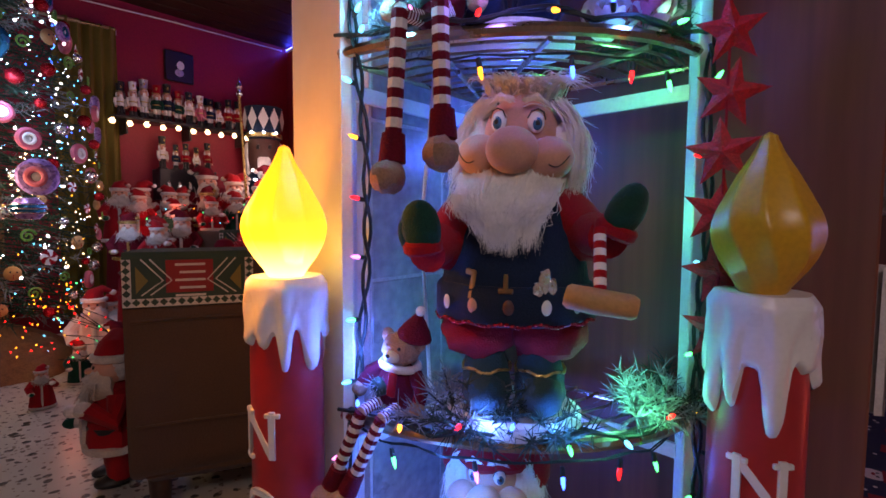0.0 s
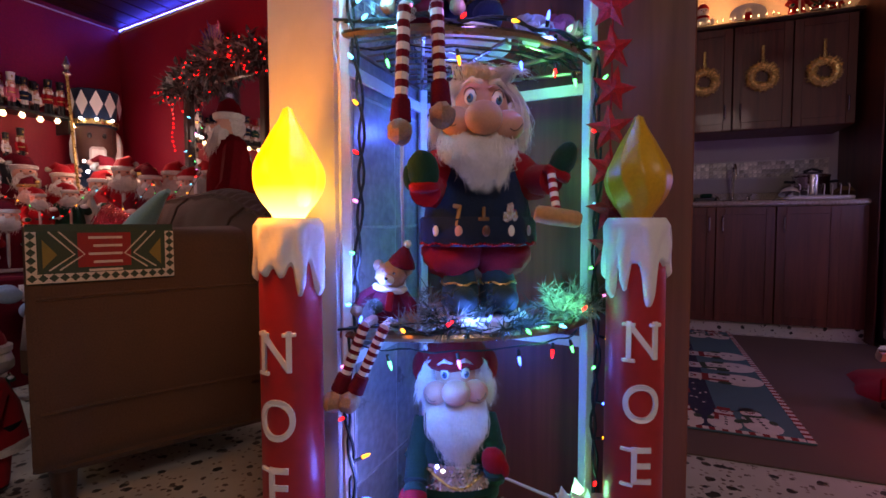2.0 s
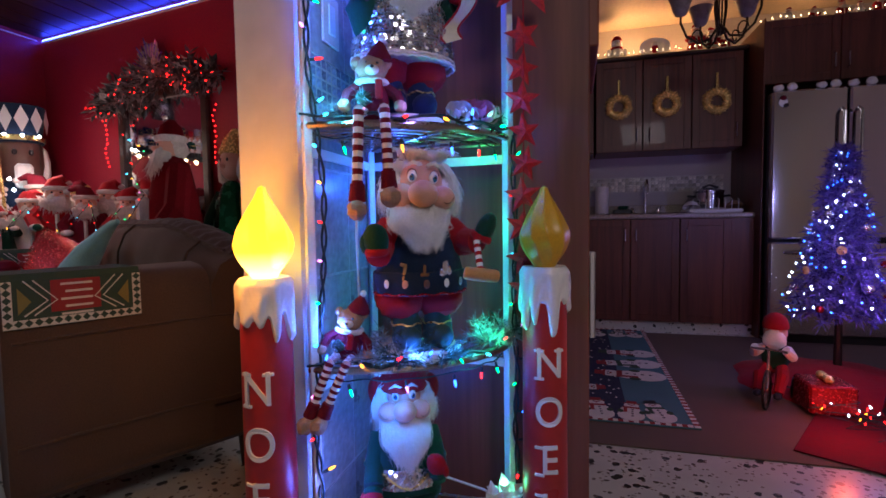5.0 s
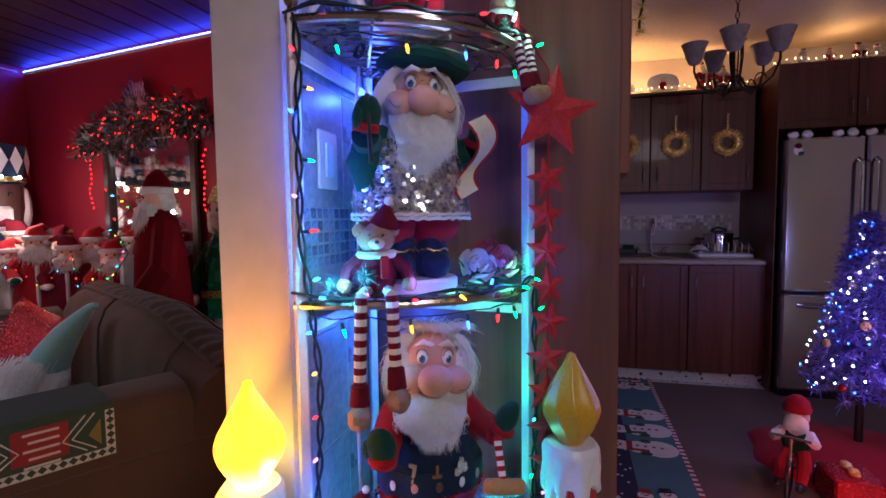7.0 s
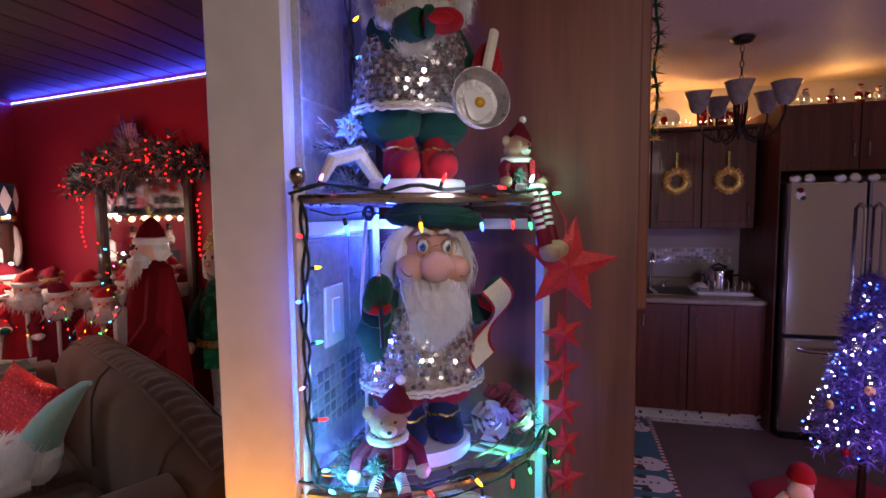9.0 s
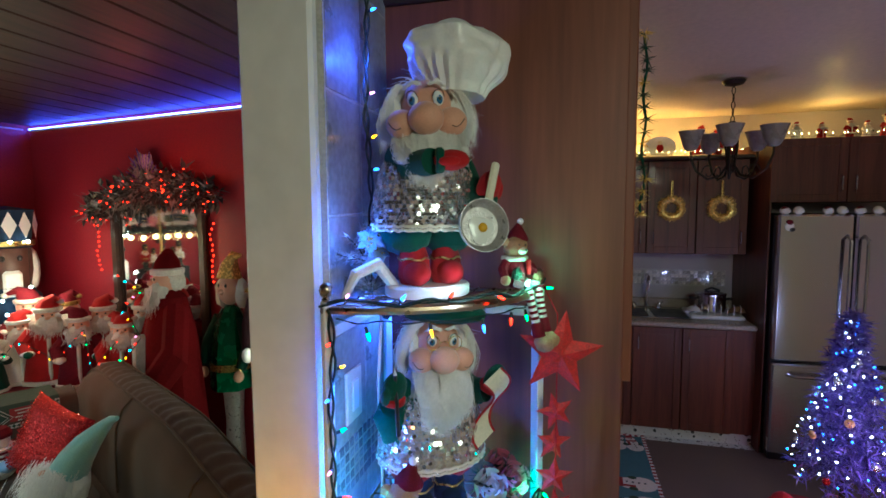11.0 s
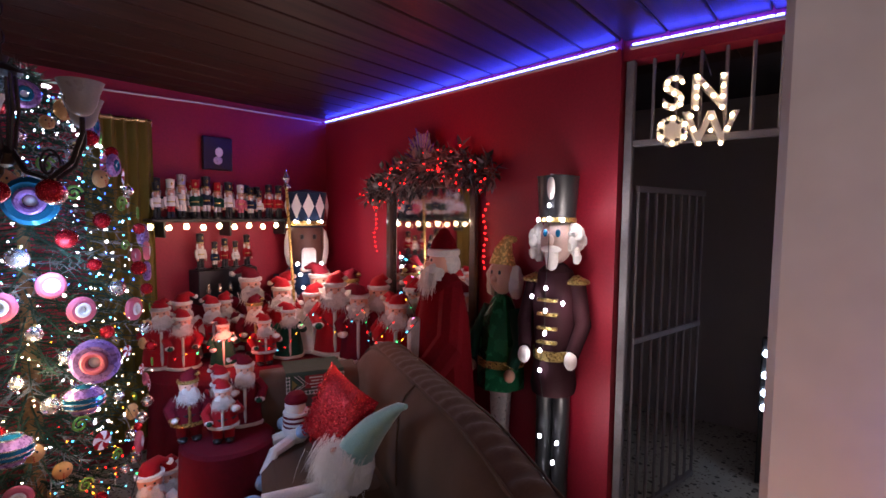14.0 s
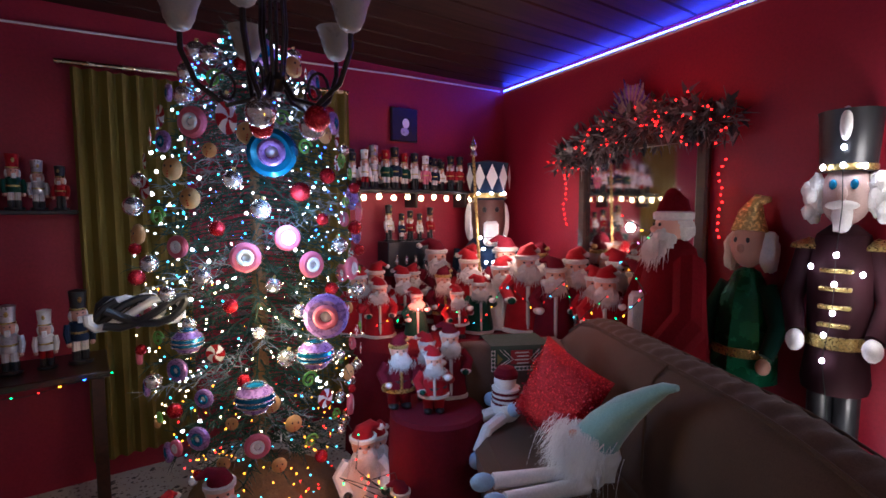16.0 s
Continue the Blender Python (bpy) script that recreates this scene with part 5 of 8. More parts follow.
# ---- sprays, roses and poinsettias ----
def spray(rng, n, spread, length, w, material, up=0.35):
    b = Build()
    for _ in range(n):
        d = Vector((rng.gauss(0, 1), rng.gauss(0, 1), abs(rng.gauss(0, 0.6)) + up * 0.3)).normalized()
        tip = d * spread * rng.uniform(0.6, 1.0)
        b.tube([(0, 0, 0.004), tip * 0.5 + Vector((0, 0, 0.006)), tip], [0.0022, 0.0018, 0.001], WIRE, 4)
        roots = []
        for k in range(30):
            s = rng.uniform(0.15, 1.0)
            e = Vector((rng.gauss(0, 1), rng.gauss(0, 1), rng.gauss(0, 1))).normalized() + d * 0.8
            roots.append((tip * s + Vector((0, 0, 0.004)), e))
        b.hair(roots, length, w, material, rng, 0.05, 0.12)
    return b


for a, z, k, m, s in ((0.16, 1.096, 0.85, PINE_FROST, 1), (0.93, 1.096, 0.82, PINE, 1), (0.30, 0.576, 0.93, PINE_FROST, 1), (0.50, 0.576, 0.97, PINE, 0.9), (0.80, 0.576, 0.92, PINE_FROST, 1), (0.90, 0.576, 0.98, PINE_FROST, 1), (0.36, 0.576, 1.0, PINE, 0.9), (0.97, 0.576, 0.95, PINE, 1), (0.12, 1.596, 0.62, PINE_FROST, 0.8)):
    obj("pine_spray", spray(r1, 15, 0.082 * s, 0.034 * s, 0.0010, m), label="artificial pine spray with silvery frosted needles" if m is PINE_FROST else "dark green artificial pine spray", category="foliage", group="pine sprays on the shelf", M=pose(*bow(a, z, k)))


def rose(rng, material):
    """Nested cupped petals round a closed heart, opening along +z."""
    b = Build()
    for ring, (n, R, top) in enumerate(((3, 0.010, 1.1), (4, 0.018, 0.75), (5, 0.026, 0.45), (6, 0.033, 0.20))):
        for k in range(n):
            a0 = 2 * math.pi * (k + 0.4 * ring) / n + rng.uniform(-0.1, 0.1)
            v = []
            for iu in range(6):
                u = iu / 5 - 0.5
                for iv in range(5):
                    q = iv / 4
                    el = -1.25 + (top + 1.25) * q - 0.25 * q * (2 * u) ** 2
                    r = R * (1 + 0.22 * q * q + 0.06 * (k % 2))
                    az = a0 + u * 4.6 / n * (0.55 + 0.6 * q)
                    v.append((r * math.cos(el) * math.cos(az), r * math.cos(el) * math.sin(az), 0.012 + r * 0.9 * math.sin(el) + 0.012 - 0.003 * ring))
            m = len(v)
            v += [(p[0] * 0.955, p[1] * 0.955, p[2] + 0.0006) for p in v]
            f = [(i * 5 + j, (i + 1) * 5 + j, (i + 1) * 5 + j + 1, i * 5 + j + 1) for i in range(5) for j in range(4)]
            b.put(v, f + [tuple(m + q for q in reversed(face)) for face in f], material)
    b.ball((0, 0, -0.006), (0.012, 0.012, 0.010), PINE, 8, 5)
    return b


for dx, dy, dz, m in ((0.0, -0.012, 0.040, PINK), (0.028, 0.022, 0.052, PINK), (-0.034, 0.036, 0.034, WHITE_SILK)):
    x, y, z = bow(0.86, SHELF_Z[2] + 0.01, 0.84)
    obj("rose", rose(r1, m), label="pink silk rose in the pine spray" if m is PINK else "white silk rose in the pine spray", category="flower", group="silk roses", M=pose(x + dx, y + dy, z + dz, 0, 0, -64) @ Matrix.Rotation(radians(58), 4, "X"))


def poinsettia(rng, material, size):
    b = Build()
    for ring, n in ((0, 6), (1, 6)):
        for j in range(n):
            a = 2 * math.pi * (j + 0.5 * ring) / n + rng.uniform(-0.1, 0.1)
            M = Matrix.Rotation(a, 4, "Z") @ Matrix.Rotation(-0.35 - 0.35 * (1 - ring), 4, "Y")
            l, w = size * (1.0 if ring else 0.75), size * 0.28
            v = [(0, 0, 0), (l * 0.35, w, 0.004), (l * 0.7, w * 0.7, 0.0), (l, 0, -0.008), (l * 0.7, -w * 0.7, 0.0), (l * 0.35, -w, 0.004), (l * 0.4, 0, -0.004)]
            u = [(p[0], p[1], p[2] - 0.0016) for p in v]
            f = [(0, 1, 6), (1, 2, 6), (2, 3, 6), (3, 4, 6), (4, 5, 6), (5, 0, 6)]
            b.put(v + u, f + [tuple(i + 7 for i in reversed(q)) for q in f] + [(i, i + 7, (i + 1) % 6 + 7, (i + 1) % 6) for i in range(6)], material, M)
    for _ in range(7):
        b.ball((rng.gauss(0, 0.006), rng.gauss(0, 0.006), 0.006), 0.004, GOLD, 6, 5)
    return b


for x, y, z in ((0.575, 0.235, 0.20), (0.640, 0.215, 0.19), (0.52, 0.27, 0.15)):
    obj("poinsettia", poinsettia(r1, WHITE_SILK, 0.06), label="white silk poinsettia at the foot of the shelf", category="flower", group="white poinsettias", M=pose(x, y, z, 60, 0, -58))
obj("leaf_spray", spray(r1, 12, 0.11, 0.02, 0.001, SILVER_CLOTH, 1.2), label="glittering silver twig spray with pale leaves", category="foliage", M=pose(0.52, 0.56, 1.66))
for dx, dz in ((0, 0), (0.02, 0.03), (-0.015, 0.05)):
    obj("silk_leaf", poinsettia(r1, SKY_FLEECE, 0.032), label="pale mint silk leaf cluster", category="foliage", M=pose(0.515 + dx, 0.545, 1.66 + dz, 70, 0, -60))
obj("ribbon_bow", Build().tube([(0.41, 0.565, 1.602), (0.425, 0.545, 1.65), (0.475, 0.52, 1.665), (0.51, 0.50, 1.62), (0.52, 0.49, 1.603)], [0.006, 0.012, 0.014, 0.012, 0.006], WHITE_SILK, 8), label="white padded handle of fabric on the top shelf", category="ribbon")

# ---- living room: light strip, mirror, gate ----
def east(x, y, z, rz=0):
    return EAST @ pose(x, y, z, 0, 0, rz)


led = empty("led_strip", "violet glowing light strip along the ceiling edge", "light strip")
block("profile", -0.022, -0.002, 0.02, EAST_LEN - 0.03, 2.405, 2.418, WHITE_PLASTIC, led, M=EAST)
eb = Build()
for i in range(int(EAST_LEN / 0.033) - 1):
    eb.box(-0.020, -0.004, 0.03 + i * 0.033, 0.055 + i * 0.033, 2.4185, 2.427, LED)
tagged(obj("diode", eb, led, "glowing violet diodes", M=EAST, smooth=False), kind="stuff")
led2 = empty("led_strip", "violet glowing light strip above the gate", "light strip")
block("profile", 2.236, 2.256, 0.82, 1.56, 2.405, 2.418, WHITE_PLASTIC, led2)
eb = Build()
for i in range(22):
    eb.box(2.238, 2.254, 0.83 + i * 0.033, 0.855 + i * 0.033, 2.4185, 2.427, LED)
tagged(obj("diode", eb, led2, "glowing violet diodes", smooth=False), kind="stuff")

mi = empty("wall_mirror", "tall mirror in a dark carved wooden frame", "mirror", EAST @ pose(0, 1.36, 0))
block("glass", -0.014, -0.008, -0.40, 0.40, 0.75, 1.80, MIRROR, mi)
for nm, y0, y1, z0, z1 in (("frame_side", -0.47, -0.40, 0.68, 1.87), ("frame_side", 0.40, 0.47, 0.68, 1.87), ("frame_bottom", -0.398, 0.398, 0.68, 0.75), ("frame_top", -0.398, 0.398, 1.80, 1.87)):
    block(nm, -0.045, -0.003, y0, y1, z0, z1, DARK_TRIM, mi, b=0.012)

# arch of greenery over the mirror with red lights
r2 = random.Random(21)
arch = []
for i in range(25):
    t = i / 24
    y = 1.93 - t * 1.17
    arch.append((-0.07, y, 1.68 + 0.25 * math.sin(math.pi * min(1, max(0, 0.10 + 0.66 * t))) + 0.03 * math.sin(i * 1.7)))
LEAF = mat("dusky_leaf_cloth", (0.045, 0.05, 0.05), 0.6, scale=20, vary=0.5, bump=0.2)
gb = Build()
gb.tube(arch, 0.012, BURLAP, 6)
for p in arch:
    roots = [(Vector(p) + Vector((r2.gauss(0, 0.02), r2.gauss(0, 0.03), r2.gauss(0, 0.03))), (r2.gauss(-0.5, 0.6), r2.gauss(0, 1), r2.gauss(0.1, 1))) for _ in range(60)]
    gb.hair(roots[:26], 0.12, 0.0035, PINE_FROST, r2, 0.2, 0.3)
    for q, d in roots[26:]:
        L_ = r2.uniform(0.05, 0.10)
        M = Matrix.Translation(q + Vector((-0.02, 0, 0)) + Vector(d).normalized() * 0.03) @ Vector(d).to_track_quat("Y", "Z").to_matrix().to_4x4()
        gb.put([(0, 0, 0), (0.24 * L_, 0.45 * L_, 0.06 * L_), (0, L_, -0.12 * L_), (-0.24 * L_, 0.45 * L_, 0.06 * L_), (0, 0.45 * L_, -0.04 * L_)], [(0, 1, 4), (1, 2, 4), (2, 3, 4), (3, 0, 4)], LEAF if r2.random() < 0.7 else PINE_FROST, M)
top = Vector(arch[12])
for k in range(26):
    a = math.pi * (k / 25)
    d = Vector((-0.25, math.cos(a) * 0.7, math.sin(a)))
    gb.tube([top, top + d * 0.10, top + d * (0.20 + 0.05 * r2.random())], [0.012, 0.020, 0.003], PURPLE_PINE if k % 2 else PINE_FROST, 5)
gar = empty("mirror_garland", "frosted greenery garland with red lights over the mirror", "garland", EAST)
obj("greenery", gb, gar, "frosted artificial leaves and plumes")
bl = Build()
for i, p in enumerate(arch):
    for _ in range(5):
        q = Vector(p) + Vector((-0.05 + r2.gauss(0, 0.02), r2.gauss(0, 0.04), r2.gauss(0, 0.05)))
        bl.ball(q, 0.0052, GLOWS["red"], 6, 4)
for z in np.arange(1.30, 1.72, 0.035):
    bl.ball((-0.06, 0.80 + r2.gauss(0, 0.012), z), 0.006, GLOWS["red"], 6, 4)
    if z > 1.30:
        bl.ball((-0.06, 1.93 + r2.gauss(0, 0.012), z), 0.006, GLOWS["red"], 6, 4)
tagged(obj("light", bl, gar, "tiny red garland lights"), kind="stuff")

GATE = mat("grey_gate_paint", (0.20, 0.19, 0.21), 0.5)
gate = empty("metal_gate", "pale painted metal bar gate standing ajar", "gate")
block("gate_post", 2.27, 2.31, 1.545, 1.585, 0.0, 2.36, GATE, gate, b=0.004)
block("transom", 2.275, 2.305, 0.80, 1.544, 1.955, 1.985, GATE, gate, b=0.003)
for k in range(7):
    obj("transom_bar", Build().tube([(2.29, 1.46 - k * 0.10, 1.986), (2.29, 1.46 - k * 0.10, 2.355)], 0.008, GATE, 8), gate)
leaf = empty("gate_leaf", "", "", pose(2.32, 1.53, 0, 0, 0, 78))
leaf.parent = gate
for z in (0.06, 0.98, 1.74):
    block("rail", -0.012, 0.012, -0.74, 0.0, z, z + 0.03, GATE, leaf, b=0.003)
for k in range(9):
    obj("bar", Build().tube([(0.0, -0.01 - k * 0.09, 0.05), (0.0, -0.01 - k * 0.09, 1.77)], 0.009, GATE, 8), leaf)

sign = empty("snow_sign", "white marquee letter sign with warm bulbs spelling SNOW", "sign", pose(2.24, 1.275, 2.075, 0, 0, -66) @ Matrix.Scale(0.80, 4))
for ch, x, z in (("S", -0.105, 0.105), ("N", 0.075, 0.105), ("W", 0.085, -0.095)):
    me = letters(ch, 0.255, WHITE_PLASTIC, 0.016)
    o = new("letter", me)
    o.parent = sign
    o.matrix_basis = pose(x, 0, z)
fl = Build()
for k in range(6):
    a = k * math.pi / 3
    fl.box(-0.014, 0.014, -0.014, 0.014, 0.0, 0.085, WHITE_PLASTIC, 0.003, Matrix.Translation((-0.105, 0, -0.095)) @ Matrix.Rotation(a, 4, "Y"))
    fl.box(-0.034, 0.034, -0.013, 0.013, 0.058, 0.078, WHITE_PLASTIC, 0.003, Matrix.Translation((-0.105, 0, -0.095)) @ Matrix.Rotation(a, 4, "Y"))
fl.lathe([(0.045, -0.0145), (0.045, 0.0145)], WHITE_PLASTIC, 16, Matrix.Translation((-0.105, 0, -0.095)) @ Matrix.Rotation(radians(90), 4, "X"))
obj("snowflake", fl, sign, "white snowflake standing for the letter O")
spots = [(-0.065, 0.165), (-0.10, 0.185), (-0.14, 0.165), (-0.145, 0.13), (-0.105, 0.105), (-0.07, 0.08), (-0.07, 0.045), (-0.11, 0.025), (-0.15, 0.045), (0.01, 0.19), (0.01, 0.135), (0.01, 0.08), (0.01, 0.02), (0.05, 0.14), (0.09, 0.085), (0.135, 0.19), (0.135, 0.135), (0.135, 0.08), (0.135, 0.02),
         (-0.015, -0.02), (0.0, -0.09), (0.03, -0.17), (0.085, -0.03), (0.085, -0.10), (0.135, -0.17), (0.165, -0.09), (0.185, -0.02)] + [(-0.105 + 0.07 * math.sin(k * math.pi / 3), -0.095 + 0.07 * math.cos(k * math.pi / 3)) for k in range(6)]
bm_ = Build().ball((0, 0, 0), 0.011, GLOWS["warm"], 8, 6).mesh("bulb")
for x, z in spots:
    o = new("bulb", bm_)
    o.parent = sign
    o.matrix_basis = pose(x, -0.024, z)
obj("hanger", Build().tube([(-0.1, 0, 0.2), (-0.06, 0.0, 0.33)], 0.003, BLACK, 5).tube([(0.08, 0, 0.2), (0.04, 0, 0.33)], 0.003, BLACK, 5), sign)
wl = empty("white_light_column", "row of white globe lights in the dark room", "lamp", pose(3.34, 1.05, 0))
block("stand", -0.03, 0.03, -0.03, 0.03, 0.0, 0.9, BLACK, wl, b=0.005)
for z in (0.48, 0.57, 0.68, 0.81):
    obj("globe", Build().ball((-0.045, 0, z), 0.022, GLOWS["white"], 10, 7), wl)

# ---- sofa ----
SOFA_M = Matrix.Translation((0.49, 1.38, 0)) @ Matrix.Rotation(math.atan2(-0.47, 0.88), 4, "Z")
sofa = empty("sofa", "brown microfibre camelback sofa with rolled arms", "sofa", SOFA_M)


def grid_solid(b, us, vs, fn, material):
    """A closed skin over a u, v grid, given by fn(u, v)."""
    n, m = len(us), len(vs)
    v = [fn(u, w) for u in us for w in vs]
    f = [(i * m + j, i * m + (j + 1) % m, (i + 1) * m + (j + 1) % m, (i + 1) * m + j) for i in range(n - 1) for j in range(m)]
    f += [tuple(range(m - 1, -1, -1)), tuple((n - 1) * m + j for j in range(m))]
    return b.put(v, f, material)


def rounded(w, h, r, n=5):
    """Outline of a rectangle w by h with rounded corners, from its lower left."""
    pts = []
    for cx, cz, a0 in ((w - r, r, -90), (w - r, h - r, 0), (r, h - r, 90), (r, r, 180)):
        for k in range(n + 1):
            a = radians(a0 + 90 * k / n)
            pts.append((cx + r * math.cos(a), cz + r * math.sin(a)))
    return pts


def hump(y):
    t = min(1, max(0, (y + 0.02) / 0.75))
    s = t * t * (3 - 2 * t)
    d = max(0, (y - 1.68) / 0.40)
    return 0.78 + 0.10 * s - 0.16 * d * d


for y0, y1, lab in ((0.0, 0.25, "near"), (1.83, 2.08, "far")):
    arm = Build()
    out = rounded(y1 - y0, 0.62, 0.08)
    grid_solid(arm, [-0.16, -0.145, -0.02, 0.12, 0.36], out, lambda u, w, y0=y0: (u, y0 + w[0] + (0.0 if u > -0.155 else 0.02 * (0.5 if w[0] < 0.1 else -0.5)), 0.13 + w[1] + 0.006 * math.sin(9 * u + w[0] * 30)), SOFA)
    obj("arm", arm, sofa)
for y0, y1 in ((0.255, 1.04), (1.045, 1.825)):
    sc = Build().box(-0.18, 0.34, y0, y1, 0.29, 0.455, SOFA, 0.05)
    obj("seat_cushion", sc, sofa)
block("base", -0.14, 0.56, 0.02, 2.06, 0.13, 0.285, SOFA, sofa, b=0.02)
for zz in (0.30, 0.58):
    obj("piping", Build().tube([(-0.14, -0.002, zz), (0.0, -0.004, zz + 0.004), (0.35, -0.002, zz), (0.58, -0.002, zz - 0.01)], 0.005, SOFA, 6), sofa)
bk = Build()
ys = [0.0 + i * 2.08 / 30 for i in range(31)]
sec = [(0.0, 0.0), (0.0, 0.4), (0.01, 0.8), (0.04, 0.93), (0.09, 0.99), (0.14, 1.0), (0.19, 0.99), (0.225, 0.95), (0.235, 0.8), (0.24, 0.4), (0.24, 0.0)]
grid_solid(bk, ys, sec, lambda y, s: (0.355 + s[0] + 0.004 * math.sin(y * 23), y, 0.28 + (hump(y) - 0.28) * s[1] + 0.004 * math.sin(y * 31) * s[1]), SOFA)
obj("backrest", bk, sofa)
band = Build()
yb = [0.03 + i * 2.02 / 150 for i in range(151)]
grid_solid(band, yb, [(0.0, 0.0), (0.03, 0.020), (0.07, 0.027), (0.11, 0.020), (0.14, 0.0), (0.14, -0.012), (0.0, -0.012)], lambda y, s: (0.44 + s[0], y, hump(y) + s[1] + (0.006 * math.sin(y * 83 + 25 * s[0]) + 0.003 * math.sin(y * 47)) * (1 if s[1] > 0.01 else 0.2)), SOFA)
obj("top_band", band, sofa, "gathered brown welt along the top")
for px in (0.44, 0.58):
    obj("piping", Build().tube([(px, y, hump(y) + 0.008) for y in ys[1:-1]], 0.0045, SOFA, 6), sofa)
for sy in (1.10, 0.28):
    obj("seam", Build().tube([(0.351 + 0.0, sy, 0.45), (0.353, sy, 0.28 + (hump(sy) - 0.28) * 0.6), (0.361, sy, 0.28 + (hump(sy) - 0.28) * 0.8), (0.391, sy, 0.28 + (hump(sy) - 0.28) * 0.93 + 0.003), (0.44, sy, hump(sy) + 0.006)], 0.005, SOFA, 6), sofa)
for x in (-0.10, 0.5):
    for y in (0.08, 2.0):
        obj("foot", Build().lathe([(0.022, 0), (0.032, 0.13)], DARK_TRIM, 12), sofa, M=pose(x, y, 0))


def runner(label, M, w, over, drop):
    """A patterned cloth laid over an arm; w wide, its front hanging by drop."""
    rn = empty("table_runner", label, "cloth", M)
    GW = mat("cream_weave", (0.55, 0.50, 0.42), 0.95, scale=40, vary=0.15, bump=0.5, fine=400)
    DG = mat("forest_weave", (0.03, 0.055, 0.035), 0.95, scale=40, vary=0.2, bump=0.5, fine=400)
    b = Build()
    path = [(0.26, -0.02), (0.25, 0.0), (0.0, 0.006), (-0.006, -0.01), (-0.010, -drop)]
    base = []
    for k, (d, z) in enumerate(path):
        base.append((d, z))
    for (d0, z0), (d1, z1) in zip(base, base[1:]):
        b.put([(-w, d0, z0), (w, d0, z0), (w, d1, z1), (-w, d1, z1), (-w, d0 + 0.003, z0 - 0.003), (w, d0 + 0.003, z0 - 0.003), (w, d1 + 0.003, z1 - 0.003), (-w, d1 + 0.003, z1 - 0.003)],
              [(0, 1, 2, 3), (7, 6, 5, 4), (0, 4, 5, 1), (1, 5, 6, 2), (2, 6, 7, 3), (3, 7, 4, 0)], DG)
    obj("cloth", b, rn)
    p = Build()
    n = 15
    OL = mat("olive_weave", (0.20, 0.16, 0.04), 0.95, scale=40, vary=0.2, bump=0.5, fine=400)
    st_ = 2 * w / n
    p.box(-w, w, -0.0118, -0.0112, -drop, -drop + st_ * 1.05, GW)
    for sg in (-1, 1):
        p.box(min(sg * w, sg * (w - st_)), max(sg * w, sg * (w - st_)), -0.0117, -0.0111, -drop + st_, -0.012, GW)
    y0 = -0.0125
    for k in range(n):
        x = -w + (k + 0.5) * 2 * w / n
        s = w / n * 0.95
        p.put([(x - s, y0, -drop + 0.012), (x, y0, -drop + 0.012 - s), (x + s, y0, -drop + 0.012), (x, y0, -drop + 0.012 + s)], [(0, 1, 2, 3)], DG)
    for sg in (-1, 1):
        m = int(drop / (1.9 * w / n)) - 1
        for k in range(m):
            z = -drop + 0.035 + k * 1.9 * w / n
            s = w / n * 0.95
            x = sg * (w - s)
            p.put([(x - s, y0 + 0.0004, z), (x, y0 + 0.0004, z - s), (x + s, y0 + 0.0004, z), (x, y0 + 0.0004, z + s)], [(0, 1, 2, 3)], DG)
        for off in (0.0, 0.02):
            x0 = sg * (w * 0.72 - off)
            p.tube([(x0, y0, -0.012), (x0 - sg * w * 0.32, y0 - 0.0006, -drop * 0.5), (x0, y0, -drop + 0.03)], 0.0022, GW, 4)
        p.put([(sg * w * 0.80, y0, -0.03), (sg * w * 0.62, y0, -drop * 0.5), (sg * w * 0.80, y0, -drop + 0.035)], [(0, 1, 2)], OL)
    p.box(-w * 0.36, w * 0.36, y0 - 0.0005, y0 + 0.001, -drop + 0.035, -0.015, RED_W)
    for k in range(5):
        p.box(-w * 0.22 + 0.01 * (k % 2), w * 0.24, y0 - 0.0015, y0 - 0.0006, -0.03 - k * drop * 0.15, -0.024 - k * drop * 0.15, GW)
    tagged(obj("woven_pattern", p, rn, "woven diamond border and tree pattern", smooth=False), kind="stuff")
    return rn


runner("green and cream woven runner hung over the sofa arm", SOFA_M @ pose(0.0, 0.0, 0.755), 0.155, 0.25, 0.135)
runner("green and cream woven runner on the far sofa arm", SOFA_M @ pose(0.12, 1.84, 0.756), 0.155, 0.24, 0.12)

# cushion, gnome and snowman doll on the seat
cu = Build()
n = 15
for sgn in (1, -1):
    v = []
    for i in range(n):
        for j in range(n):
            a, c = i / (n - 1) * 2 - 1, j / (n - 1) * 2 - 1
            pinch = 1 - 0.10 * (1 - abs(a)) * abs(c) ** 3 - 0.0
            v.append((0.19 * a * (1 - 0.08 * (1 - c * c)), sgn * 0.065 * ((1 - a ** 4) * (1 - c ** 4)) ** 0.5, 0.19 * c * (1 - 0.08 * (1 - a * a))))
    f = [(i * n + j, (i + 1) * n + j, (i + 1) * n + j + 1, i * n + j + 1) for i in range(n - 1) for j in range(n - 1)]
    cu.put(v, f if sgn < 0 else [q[::-1] for q in f], RED_SEQUIN)
